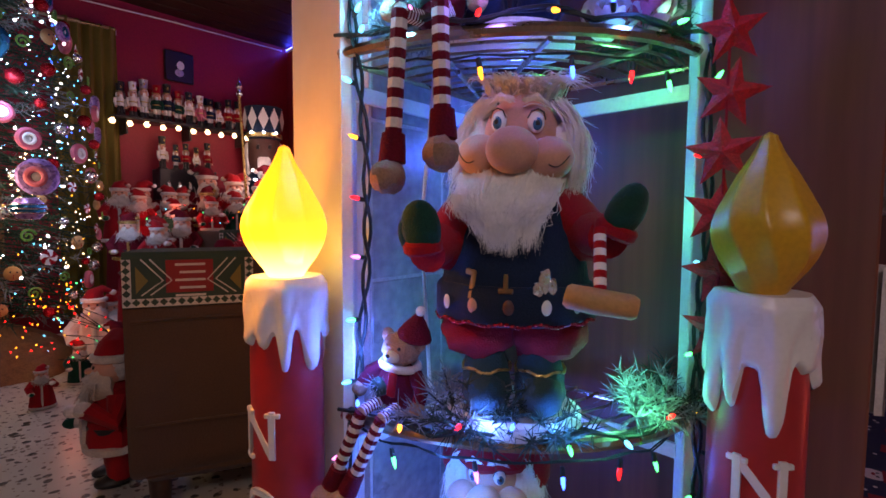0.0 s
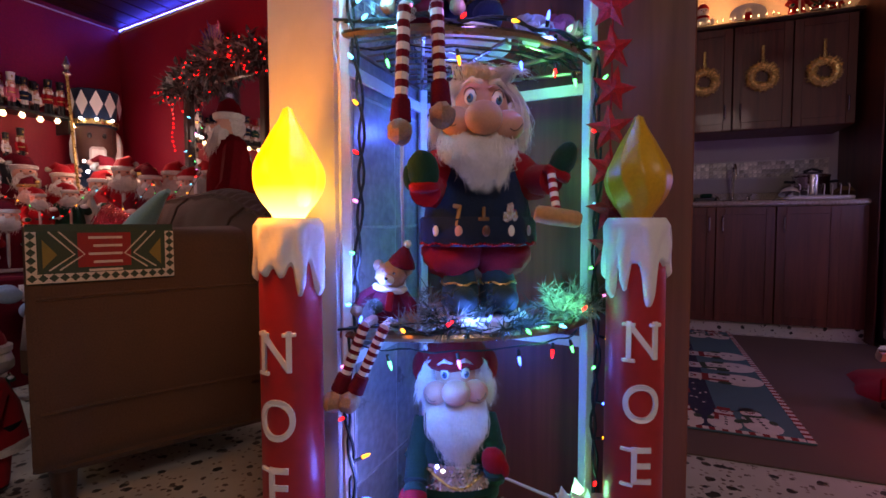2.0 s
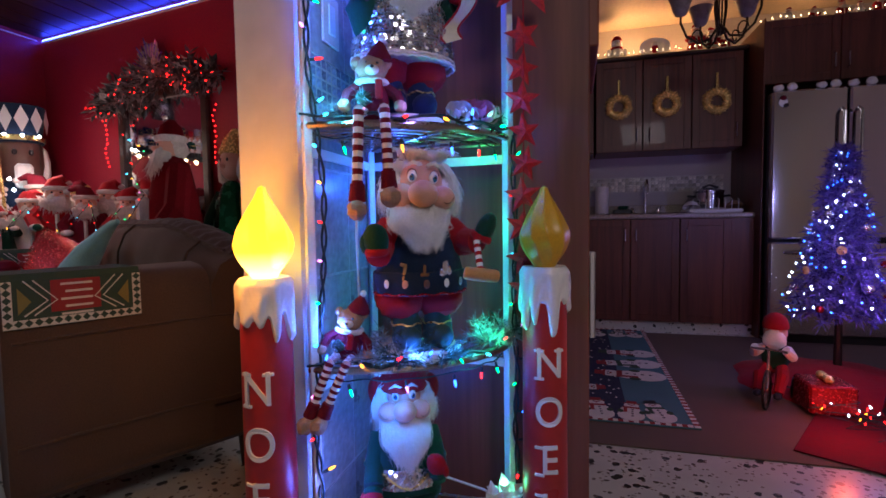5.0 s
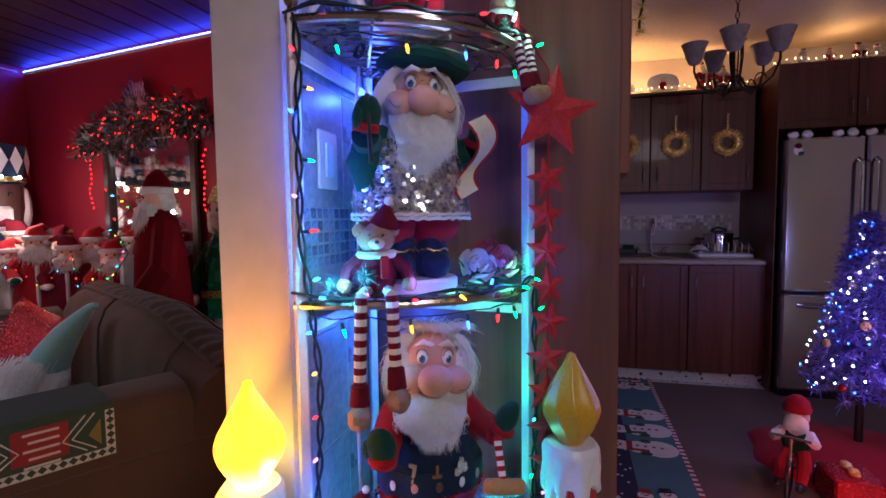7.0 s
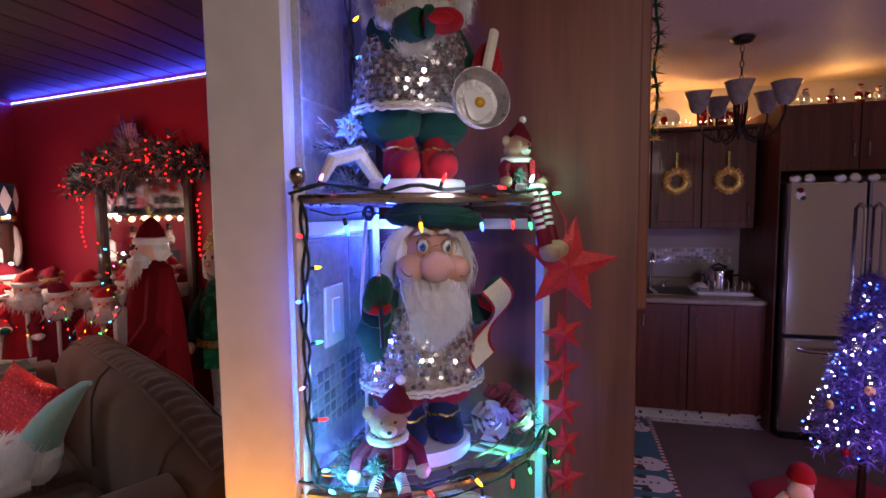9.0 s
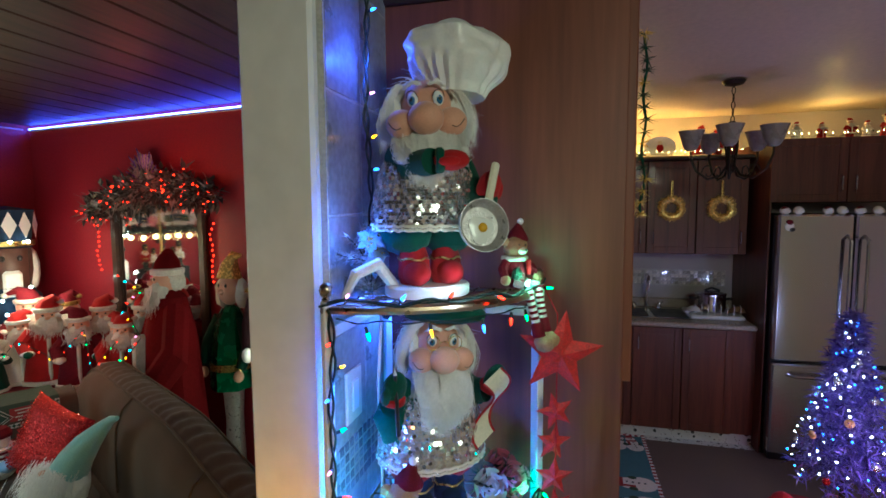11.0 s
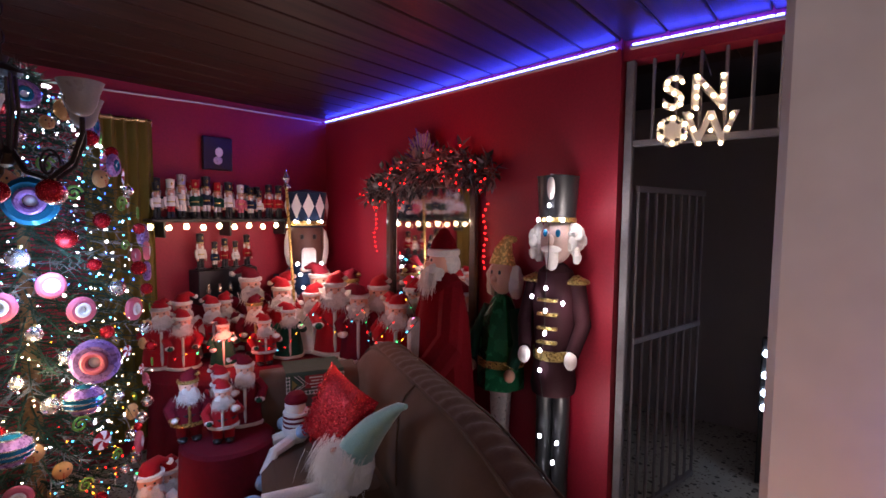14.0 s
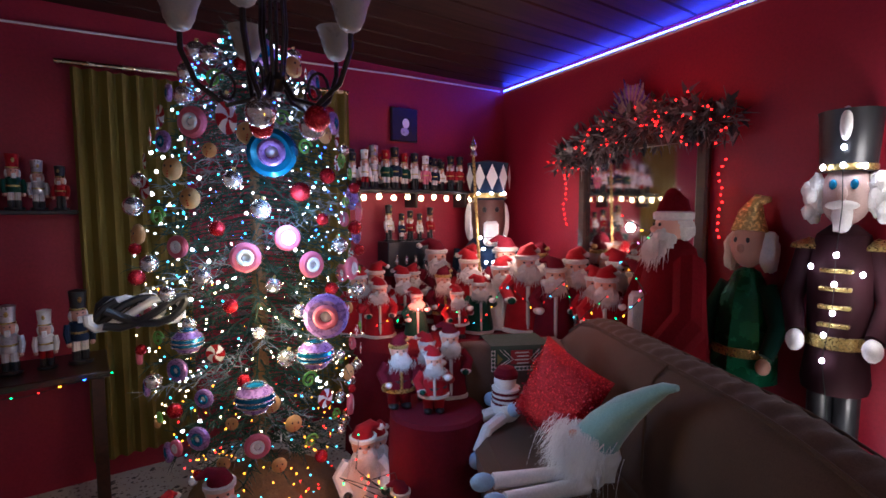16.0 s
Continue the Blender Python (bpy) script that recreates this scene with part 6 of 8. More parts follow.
for _ in range(420):
    a, c = r2.uniform(-0.93, 0.93), r2.uniform(-0.93, 0.93)
    q = -0.067 * ((1 - a ** 4) * (1 - c ** 4)) ** 0.5
    M = Matrix.Translation((0.19 * a, q, 0.19 * c)) @ Matrix.Rotation(radians(90) + r2.gauss(0, 0.3), 4, "X") @ Matrix.Rotation(r2.gauss(0, 0.3), 4, "Y")
    cu.put([(0.005 * math.cos(k * math.pi / 3), 0.005 * math.sin(k * math.pi / 3), 0) for k in range(6)], [tuple(range(6))], RED_SEQUIN, M)
obj("cushion", cu, label="square red sequin cushion leaning on the sofa back", category="cushion", M=SOFA_M @ pose(0.165, 1.43, 0.655, 0, 0, 0) @ Matrix.Rotation(radians(-60), 4, "Z") @ Matrix.Rotation(radians(-16), 4, "X") @ Matrix.Rotation(radians(18), 4, "Y"))
gn = Build()
gn.tube([(0, 0, 0.16), (0.04, 0.02, 0.23), (0.10, 0.05, 0.31), (0.17, 0.08, 0.38), (0.23, 0.10, 0.43), (0.27, 0.11, 0.445)], [0.080, 0.070, 0.054, 0.034, 0.019, 0.010], MINT, 14)
gn.ball((0, 0, 0.12), (0.095, 0.085, 0.115), FUR, 14, 10, bumpy=0.2)
gn.hair([((r2.gauss(0, 0.05), -0.06 + r2.gauss(0, 0.03), 0.20 + r2.uniform(-0.05, 0.02)), (r2.gauss(0, 0.5), -0.5, -0.7)) for _ in range(2600)], 0.095, 0.0011, FUR, r2, 0.35, 0.4)
gn.ball((0, -0.085, 0.195), 0.020, SKIN, 10, 8)
for s in (-1, 1):
    gn.tube([(s * 0.04, -0.05, 0.03), (s * 0.05, -0.20, 0.03), (s * 0.06, -0.36, 0.03)], [0.030, 0.028, 0.028], WHITE_SILK, 10)
    gn.ball((s * 0.062, -0.40, 0.03), (0.032, 0.045, 0.032), SKY_FLEECE, 10, 8)
obj("gnome_plush", gn, label="plush gnome with mint pointed hat and shaggy white beard", category="plush toy", M=SOFA_M @ pose(0.17, 1.10, 0.457, 0, 0, -84))
sn = Build()
sn.ball((0, 0, 0.06), (0.07, 0.06, 0.07), FUR, 14, 9)
sn.ball((0, -0.005, 0.17), (0.048, 0.046, 0.048), FUR, 14, 9)
for k in range(6):
    sn.lathe([(0.058, 0.075 + k * 0.011), (0.060, 0.086 + k * 0.011)], (MAROON, EYE_W)[k % 2], 16)
sn.lathe([(0.050, 0.185), (0.052, 0.20), (0.035, 0.225), (0.0, 0.235)], MAROON, 14)
for s in (-1, 1):
    sn.tube([(s * 0.03, -0.05, 0.03), (s * 0.05, -0.15, 0.02), (s * 0.05, -0.20, -0.06)], [0.026, 0.024, 0.022], FUR, 9)
    sn.ball((s * 0.05, -0.205, -0.09), (0.028, 0.035, 0.035), SKY_FLEECE, 10, 7)
    sn.ball((s * 0.07, -0.02, 0.07), (0.03, 0.03, 0.03), SKY_FLEECE, 10, 7)
obj("snowman_plush", sn, label="white plush snowman in striped jumper and red cap", category="plush toy", M=SOFA_M @ pose(0.0, 1.68, 0.456, 0, 0, -60) @ Matrix.Scale(1.12, 4))


# ---- santas and other dolls ----
def santa(rng, robe, h, trim=AGED_FUR, hat=None, style=0, head=1.0, strands=240, thick=0.0022, flat=1.0):
    """A standing bearded doll in a robe, h tall, that faces -y; one plain mesh."""
    b = Build()
    hat = hat or robe
    s = h / 0.5
    S = Matrix.Diagonal((s * 1.2, s * 1.2, s, 1))
    fold = lambda a, z: 1 + 0.05 * math.sin(6 * a + 9 * z)
    if style == 0:
        b.lathe([(0.0, 0.0), (0.105, 0.0), (0.11, 0.02), (0.095, 0.12), (0.08, 0.22), (0.072, 0.28), (0.05, 0.335), (0.02, 0.35)], robe, 18, S @ Matrix.Diagonal((1, 0.82, 1, 1)), fold)
        b.lathe([(0.10, 0.0), (0.117, 0.006), (0.117, 0.026), (0.10, 0.034)], trim, 18, S @ Matrix.Diagonal((1, 0.82, 1, 1)), fold)
    else:
        for k in (-1, 1):
            b.tube([(k * 0.035, 0, 0.03), (k * 0.036, 0, 0.16)], [0.032, 0.042], robe, 10, S)
            b.ball((k * 0.037, -0.018, 0.022), (0.030, 0.048, 0.022), BLACK, 10, 6, S)
        b.lathe([(0.088, 0.13), (0.095, 0.14), (0.088, 0.20), (0.078, 0.27), (0.05, 0.335), (0.02, 0.35)], robe, 18, S @ Matrix.Diagonal((1, 0.85, 1, 1)), fold)
        b.lathe([(0.085, 0.125), (0.102, 0.132), (0.102, 0.152), (0.088, 0.158)], trim, 18, S @ Matrix.Diagonal((1, 0.85, 1, 1)))
        b.lathe([(0.086, 0.196), (0.0875, 0.214)], BLACK, 18, S @ Matrix.Diagonal((1, 0.86, 1, 1)))
    b.box(-0.008, 0.008, -0.088, -0.055, 0.03 if style == 0 else 0.15, 0.28, trim, 0.006, S)
    up = rng.choice((0.0, 0.0, 0.10))
    for k in (-1, 1):
        hz = 0.20 + (up if k > 0 else 0)
        b.tube([(k * 0.065, 0, 0.315), (k * 0.105, -0.02, 0.25), (k * 0.085, -0.075, hz)], [0.030, 0.032, 0.028], robe, 9, S)
        b.ball((k * 0.083, -0.083, hz), (0.030, 0.026, 0.022), trim, 9, 6, S)
        b.ball((k * 0.078, -0.102, hz), (0.020, 0.022, 0.020), rng.choice((WHITE_SILK, BLACK, GREEN)), 8, 6, S)
    H = S @ Matrix.Translation((0, 0, 0.335)) @ Matrix.Diagonal((head, head, head * flat, 1)) @ Matrix.Translation((0, 0, -0.335))
    b.ball((0, -0.008, 0.395), (0.050, 0.048, 0.055), SKIN, 12, 9, H)
    b.ball((0, -0.060, 0.393), (0.012, 0.012, 0.011), SKIN, 8, 6, H)
    for k in (-1, 1):
        b.ball((k * 0.018, -0.052, 0.408), (0.005, 0.004, 0.006), BLACK, 6, 5, H)
    b.ball((0, -0.035, 0.345), (0.056, 0.040, 0.056), AGED_FUR, 14, 10, H, bumpy=0.35)
    b.ball((0, -0.048, 0.378), (0.032, 0.018, 0.013), AGED_FUR, 10, 6, H)
    b.hair([((rng.gauss(0, 0.026), -0.05 - rng.random() * 0.02, 0.37 - rng.random() * 0.03), (rng.gauss(0, 0.3), -0.25, -1)) for _ in range(strands)], 0.055, thick, AGED_FUR, rng, 0.2, 0.3, H)
    b.ball((0, 0.014, 0.40), (0.054, 0.046, 0.056), AGED_FUR, 12, 8, H, bumpy=0.2)
    b.lathe([(0.048, 0.420), (0.059, 0.425), (0.060, 0.443), (0.050, 0.448)], trim, 14, H)
    lean = rng.choice((-1, 1)) * rng.uniform(0.6, 1.2)
    b.tube([(0, 0, 0.438), (0.008 * lean, 0.004, 0.475), (0.035 * lean, 0.012, 0.497), (0.068 * lean, 0.016, 0.478)], [0.052, 0.042, 0.024, 0.010], hat, 12, H)
    b.ball((0.074 * lean, 0.018, 0.470), 0.017, trim, 9, 7, H, bumpy=0.2)
    return b


def nutcracker(rng, c1, c2, c3, h, face=SKIN):
    """A small turned soldier figure with a tall hat, h tall, facing -y; one plain mesh."""
    b = Build()
    S = Matrix.Scale(h / 0.3, 4)
    b.lathe([(0.04, 0), (0.042, 0.006), (0.04, 0.014), (0.0, 0.014)], BLACK, 12, S)
    for k in (-1, 1):
        b.tube([(k * 0.014, 0, 0.014), (k * 0.014, 0, 0.095)], [0.013, 0.014], c2, 8, S)
        b.tube([(k * 0.014, 0, 0.014), (k * 0.014, 0, 0.05)], [0.0145, 0.0155], BLACK, 8, S)
        b.tube([(k * 0.036, 0, 0.155), (k * 0.042, -0.004, 0.12), (k * 0.038, -0.012, 0.085)], [0.012, 0.012, 0.010], c1, 7, S)
        b.ball((k * 0.037, -0.014, 0.078), 0.010, SKIN, 7, 5, S)
    b.lathe([(0.030, 0.09), (0.032, 0.10), (0.026, 0.125), (0.033, 0.158), (0.022, 0.168)], c1, 14, S)
    b.lathe([(0.029, 0.118), (0.030, 0.126)], GOLD, 14, S)
    b.lathe([(0.0, 0.166), (0.022, 0.168), (0.026, 0.185), (0.025, 0.205), (0.02, 0.212)], face, 12, S)
    b.box(-0.010, 0.010, -0.032, -0.02, 0.160, 0.186, FUR, 0.003, S)
    for k in (-1, 1):
        b.ball((k * 0.009, -0.024, 0.198), 0.0032, BLACK, 6, 4, S)
        b.ball((k * 0.024, 0.004, 0.185), (0.009, 0.012, 0.022), FUR, 7, 5, S)
    b.lathe([(0.026, 0.208), (0.028, 0.213), (0.025, 0.218), (0.029, 0.275), (0.030, 0.282), (0.0, 0.290)], c3, 14, S)
    b.lathe([(0.0285, 0.210), (0.0285, 0.217)], GOLD, 14, S)
    b.ball((0, -0.028, 0.25), (0.007, 0.004, 0.012), GOLD, 6, 5, S)
    return b


kinds = [santa(r2, RED, 0.5).mesh("santa_doll"), santa(r2, MAROON, 0.5).mesh("santa_doll"), santa(r2, RED, 0.5, style=1).mesh("santa_doll"), santa(r2, GREEN, 0.5, AGED_FUR, RED).mesh("santa_doll"), santa(r2, RED, 0.5, PAPER).mesh("santa_doll"), santa(r2, WHITE_SILK, 0.5, FUR, RED).mesh("santa_doll"), santa(r2, MAROON, 0.5, GOLD, style=1).mesh("santa_doll")]
KLAB = ("bearded doll in red robe with white fur trim", "bearded doll in wine red robe with white trim", "bearded doll in red suit with black belt", "bearded doll in green robe and red hat", "bearded doll in red robe with cream trim", "bearded doll in white robe and red hat", "bearded doll in wine red suit with gold trim")


def stand(kind, x, y, z, h, turn, group):
    o = new("santa_doll", kinds[kind])
    o.matrix_basis = pose(x, y, z, 0, 0, turn) @ Matrix.Scale(h / 0.5, 4)
    return tagged(o, KLAB[kind], "doll", group)


tb_ = empty("display_table", "long low table draped in deep red cloth", "table")
obj("cloth", Build().lathe([(0.74, 0.0), (0.72, 0.3), (0.71, 0.64), (0.68, 0.66), (0.0, 0.66)], MAROON, 48, Matrix.Translation((1.70, 3.80, 0.0)) @ Matrix.Diagonal((1.05, 0.66, 1, 1)), lambda a, z: 1 + 0.02 * math.sin(17 * a) * (1 - z / 0.7)), tb_, "deep red cloth falling in folds")
sd = empty("side_table", "round table draped in dark red cloth", "table")
obj("cloth", Build().lathe([(0.24, 0.0), (0.23, 0.3), (0.22, 0.50), (0.205, 0.515), (0.0, 0.515)], MAROON, 32, Matrix.Translation((1.02, 3.05, 0)), lambda a, z: 1 + 0.03 * math.sin(11 * a) * (1 - z / 0.52)), sd, "dark red cloth falling in folds")
ct = empty("corner_table", "low table draped in red cloth below the mirror", "table")
obj("cloth", Build().lathe([(0.36, 0.0), (0.35, 0.3), (0.34, 0.62), (0.32, 0.64), (0.0, 0.64)], MAROON, 32, Matrix.Translation((2.12, 3.02, 0)) @ Matrix.Diagonal((0.85, 1, 1, 1)), lambda a, z: 1 + 0.03 * math.sin(11 * a)), ct, "wine red cloth falling in folds")
crowd = [(0, 1.08, 3.98, 0.66, 0.42, -20), (5, 1.24, 4.05, 0.66, 0.43, -15), (4, 1.16, 3.86, 0.66, 0.36, -25), (2, 1.40, 3.98, 0.66, 0.40, -20), (0, 1.52, 4.05, 0.66, 0.40, -10), (3, 1.34, 3.72, 0.66, 0.30, -25),
         (1, 1.70, 4.02, 0.66, 0.56, -20), (6, 1.60, 3.80, 0.66, 0.40, -25), (4, 1.80, 3.78, 0.66, 0.50, -28), (0, 1.92, 3.92, 0.66, 0.52, -30), (3, 1.72, 3.58, 0.66, 0.36, -28), (2, 1.52, 3.55, 0.66, 0.32, -22),
         (5, 1.92, 3.60, 0.66, 0.46, -30), (1, 2.08, 3.72, 0.66, 0.58, -38), (4, 2.20, 3.86, 0.66, 0.50, -40), (0, 1.98, 3.42, 0.66, 0.55, -40), (6, 2.22, 3.56, 0.66, 0.54, -45),
         (1, 2.02, 3.22, 0.64, 0.50, -45), (0, 2.18, 3.20, 0.64, 0.55, -50), (4, 2.12, 3.00, 0.64, 0.46, -52), (2, 2.28, 2.96, 0.64, 0.55, -55), (0, 2.02, 2.86, 0.64, 0.48, -55), (1, 2.24, 2.80, 0.64, 0.50, -60),
         (2, 0.98, 3.02, 0.515, 0.30, -30), (6, 0.88, 3.16, 0.515, 0.34, -20), (1, 1.16, 3.14, 0.515, 0.36, -30), (2, 1.05, 3.18, 0.515, 0.32, -25)]
for k, x, y, z, h, a in crowd:
    stand(k, x, y, z, h, a, "bearded dolls on the tables")
floor_dolls = [(1, 0.74, 2.92, 0.0, 0.42, -20), (5, 0.72, 3.22, 0.0, 0.62, -20), (0, 0.82, 3.28, 0.0, 0.56, -25), (2, 0.70, 2.70, 0.0, 0.34, -30), (3, 0.86, 2.66, 0.0, 0.24, -20), (6, 0.02, 3.02, 0.0, 0.42, 10), (0, -0.08, 3.28, 0.0, 0.50, 5), (5, -0.16, 3.10, 0.0, 0.55, 10), (1, 0.10, 3.22, 0.0, 0.60, 0), (4, -0.30, 3.36, 0.0, 0.50, 10), (2, 0.14, 2.82, 0.0, 0.28, 0), (0, 0.40, 2.76, 0.0, 0.26, -10), (6, -0.42, 3.10, 0.55, 0.30, 10), (3, 0.60, 3.02, 0.0, 0.30, -15)]
for k, x, y, z, h, a in floor_dolls:
    if z == 0.0:
        stand(k, x, y, z, 0.72 * h, a, "bearded dolls round the tree")
stand(2, 0.430, 1.825, 0.0, 0.47, -100, "bearded dolls round the tree")["label"] = "small bearded doll in red suit standing beside the sofa"

light_string("small coloured lights threaded between the bearded dolls", [(1.02, 3.62, 0.80), (1.30, 3.42, 0.92), (1.52, 3.34, 0.78), (1.74, 3.36, 1.00), (1.88, 3.24, 0.84), (1.92, 3.06, 1.04), (1.84, 2.92, 0.82), (1.86, 2.74, 1.00)], [(k / 33, ("red", "amber", "green", "red", "cyan", "red")[k % 6], (-0.7, -0.7, r2.gauss(0, 0.4))) for k in range(34)], r=0.0012, wind=0.002, scale=0.9)
light_string("tangled red lights on the floor beside the tree", [(0.66 + 0.16 * math.sin(k * 1.7), 2.92 + 0.13 * math.cos(k * 2.3), 0.10 + 0.42 * (k / 22) * abs(math.sin(k * 0.8))) for k in range(23)], [(k / 39, ("red", "red", "amber", "red", "green")[k % 5], (-0.5, -0.8, r2.gauss(0.2, 0.5))) for k in range(40)], r=0.0012, wind=0.002, scale=0.9)

# life-size bearded figure, green elf and tall lit soldier by the mirror
VELVET = mat("dark_red_velvet", (0.11, 0.004, 0.007), 0.9, scale=9, vary=0.3)
VELVET.node_tree.nodes["Principled BSDF"].inputs["Specular IOR Level"].default_value = 0.05
big = santa(r2, VELVET, 1.02, head=0.66, strands=420, thick=0.0016, flat=0.62).mesh("santa_figure")
o = tagged(new("santa_figure", big), "tall bearded figure in red robe strung with coloured lights", "figure")
o.matrix_basis = pose(1.985, 2.47, 0.0, 0, 0, -122) @ Matrix.Diagonal((0.92, 0.96, 1.84, 1))
light_string("small coloured lights wound round the tall figure", [(1.78, 2.60, 1.40), (1.80, 2.46, 1.33), (1.82, 2.62, 1.20), (1.76, 2.46, 1.06), (1.78, 2.62, 0.90), (1.76, 2.44, 0.75)], [(k / 17, ("red", "cyan", "amber", "green", "pink")[k % 5], (-0.9, r2.uniform(-0.6, 0.6), r2.uniform(-0.5, 0.7))) for k in range(18)], r=0.0012, wind=0.002, scale=0.9)
elf = Build()
elf.lathe([(0.07, 0.0), (0.06, 0.4), (0.075, 0.62)], SILVER_CLOTH, 16, None, lambda a, z: 1 + 0.10 * math.sin(12 * a))
elf.lathe([(0.15, 0.60), (0.145, 0.75), (0.11, 0.98), (0.06, 1.08), (0.03, 1.1)], mat("green_lame", (0.01, 0.16, 0.07), 0.25, 0.5, scale=14, vary=0.5, bump=0.5), 20, None, lambda a, z: 1 + 0.05 * math.sin(7 * a))
elf.lathe([(0.152, 0.72), (0.154, 0.76)], GOLD, 20)
elf.ball((0, 0, 1.20), (0.085, 0.08, 0.10), SKIN, 14, 10)
elf.ball((0, -0.08, 1.19), (0.02, 0.03, 0.02), SKIN, 8, 6)
for s in (-1, 1):
    elf.ball((s * 0.09, 0.02, 1.17), (0.05, 0.05, 0.09), FUR, 10, 8, bumpy=0.3)
    elf.tube([(s * 0.10, 0, 1.02), (s * 0.18, -0.04, 0.86), (s * 0.16, -0.10, 0.74)], [0.045, 0.045, 0.035], GREEN, 10)
    elf.ball((s * 0.155, -0.115, 0.70), 0.035, SKIN, 9, 7)
    elf.ball((s * 0.03, -0.07, 1.225), (0.010, 0.008, 0.012), BLACK, 7, 5)
elf.tube([(0, 0, 1.26), (0.0, 0.01, 1.34), (0.03, 0.02, 1.40), (0.08, 0.03, 1.40)], [0.088, 0.06, 0.03, 0.012], GOLD_TINSEL, 14)
obj("elf_figure", elf, label="tall elf figure in shiny green tunic and gold cap", category="figure", M=pose(2.24, 2.24, 0, 0, 0, -96) @ Matrix.Diagonal((0.9, 0.9, 1.06, 1)))
sol = Build()
sol.lathe([(0.16, 0.0), (0.17, 0.02), (0.16, 0.06), (0.0, 0.06)], BLACK, 24)
for s in (-1, 1):
    sol.tube([(s * 0.06, 0, 0.06), (s * 0.06, 0, 0.75)], [0.055, 0.062], BLACK, 12)
    sol.tube([(s * 0.15, 0, 1.28), (s * 0.21, -0.03, 1.08), (s * 0.17, -0.12, 0.95)], [0.06, 0.055, 0.045], SOLDIER_COAT, 12)
    sol.ball((s * 0.165, -0.14, 0.92), 0.045, WHITE_SILK, 10, 8)
    sol.lathe([(0.0, 1.33), (0.085, 1.30), (0.09, 1.285), (0.0, 1.28)], GOLD, 16, Matrix.Translation((s * 0.15, 0, 0)))
    sol.ball((s * 0.13, 0.0, 1.50), (0.060, 0.07, 0.080), FUR, 20, 14, bumpy=0.3)
    for k in range(7):
        sol.ball((s * (0.135 + r2.uniform(-0.01, 0.035)), r2.gauss(-0.02, 0.03), 1.50 + r2.gauss(0, 0.05)), r2.uniform(0.028, 0.042), FUR, 10, 7, bumpy=0.3)
    sol.ball((s * 0.045, -0.105, 1.535), (0.018, 0.010, 0.020), BLUE_PAINT, 8, 6)
sol.lathe([(0.15, 0.72), (0.16, 0.76), (0.135, 0.92), (0.155, 1.20), (0.12, 1.34), (0.06, 1.38)], SOLDIER_COAT, 24)
sol.lathe([(0.145, 0.90), (0.148, 0.95)], GOLD, 24)
for k in range(4):
    sol.box(-0.07, 0.07, -0.165, -0.13, 0.99 + k * 0.07, 1.005 + k * 0.07, GOLD, 0.004)
sol.ball((0, 0, 1.50), (0.115, 0.11, 0.125), PALE_FACE, 18, 12)
sol.ball((0, -0.115, 1.50), (0.022, 0.03, 0.028), PALE_FACE, 10, 7)
sol.ball((0, -0.09, 1.415), (0.045, 0.04, 0.075), FUR, 18, 12, bumpy=0.2)
sol.ball((0, -0.108, 1.455), (0.075, 0.02, 0.02), FUR, 10, 7)
sol.lathe([(0.125, 1.585), (0.13, 1.60), (0.125, 1.615), (0.14, 1.80), (0.145, 1.815), (0.0, 1.83)], BLACK, 24)
sol.lathe([(0.128, 1.588), (0.132, 1.60), (0.128, 1.612)], GOLD, 24)
sol.ball((0, -0.125, 1.76), (0.03, 0.025, 0.065), FUR, 12, 9)
obj("soldier_figure", sol, label="life-size toy soldier figure in wine red coat with bulbs", category="figure", M=pose(2.14, 1.86, 0, 0, 0, -82) @ Matrix.Diagonal((0.72, 0.80, 1, 1)))
SB = Build().ball((0, 0, 0), 0.011, GLOWS["star"], 8, 6).mesh("bulb")
sl = empty("soldier_lights", "bright white bulbs wired down the toy soldier", "string lights", pose(2.14, 1.86, 0, 0, 0, -82) @ Matrix.Diagonal((0.78, 0.84, 1, 1)))
for x, y, z in ((0, -0.155, 1.67), (-0.08, -0.125, 1.60), (0, -0.15, 1.605), (0.08, -0.125, 1.60), (0, -0.175, 1.27), (-0.10, -0.15, 1.22), (0.10, -0.15, 1.20), (0, -0.18, 1.16), (0.0, -0.18, 1.05), (-0.03, -0.175, 0.96), (-0.03, -0.17, 0.86), (-0.03, -0.15, 0.52), (0.08, -0.14, 0.50), (0.06, -0.15, 0.40), (0.0, -0.15, 0.30)):
    q = new("bulb", SB)
    q.parent = sl
    q.matrix_basis = pose(x, y, z)
obj("wire", Build().tube([(0, -0.15, 1.67), (0.0, -0.15, 1.6), (0.01, -0.17, 1.45), (0, -0.185, 1.27), (0.0, -0.185, 1.05), (-0.03, -0.18, 0.86), (0.02, -0.14, 0.52), (0.06, -0.14, 0.40), (0, -0.14, 0.28)], 0.002, WIRE, 5), sl)
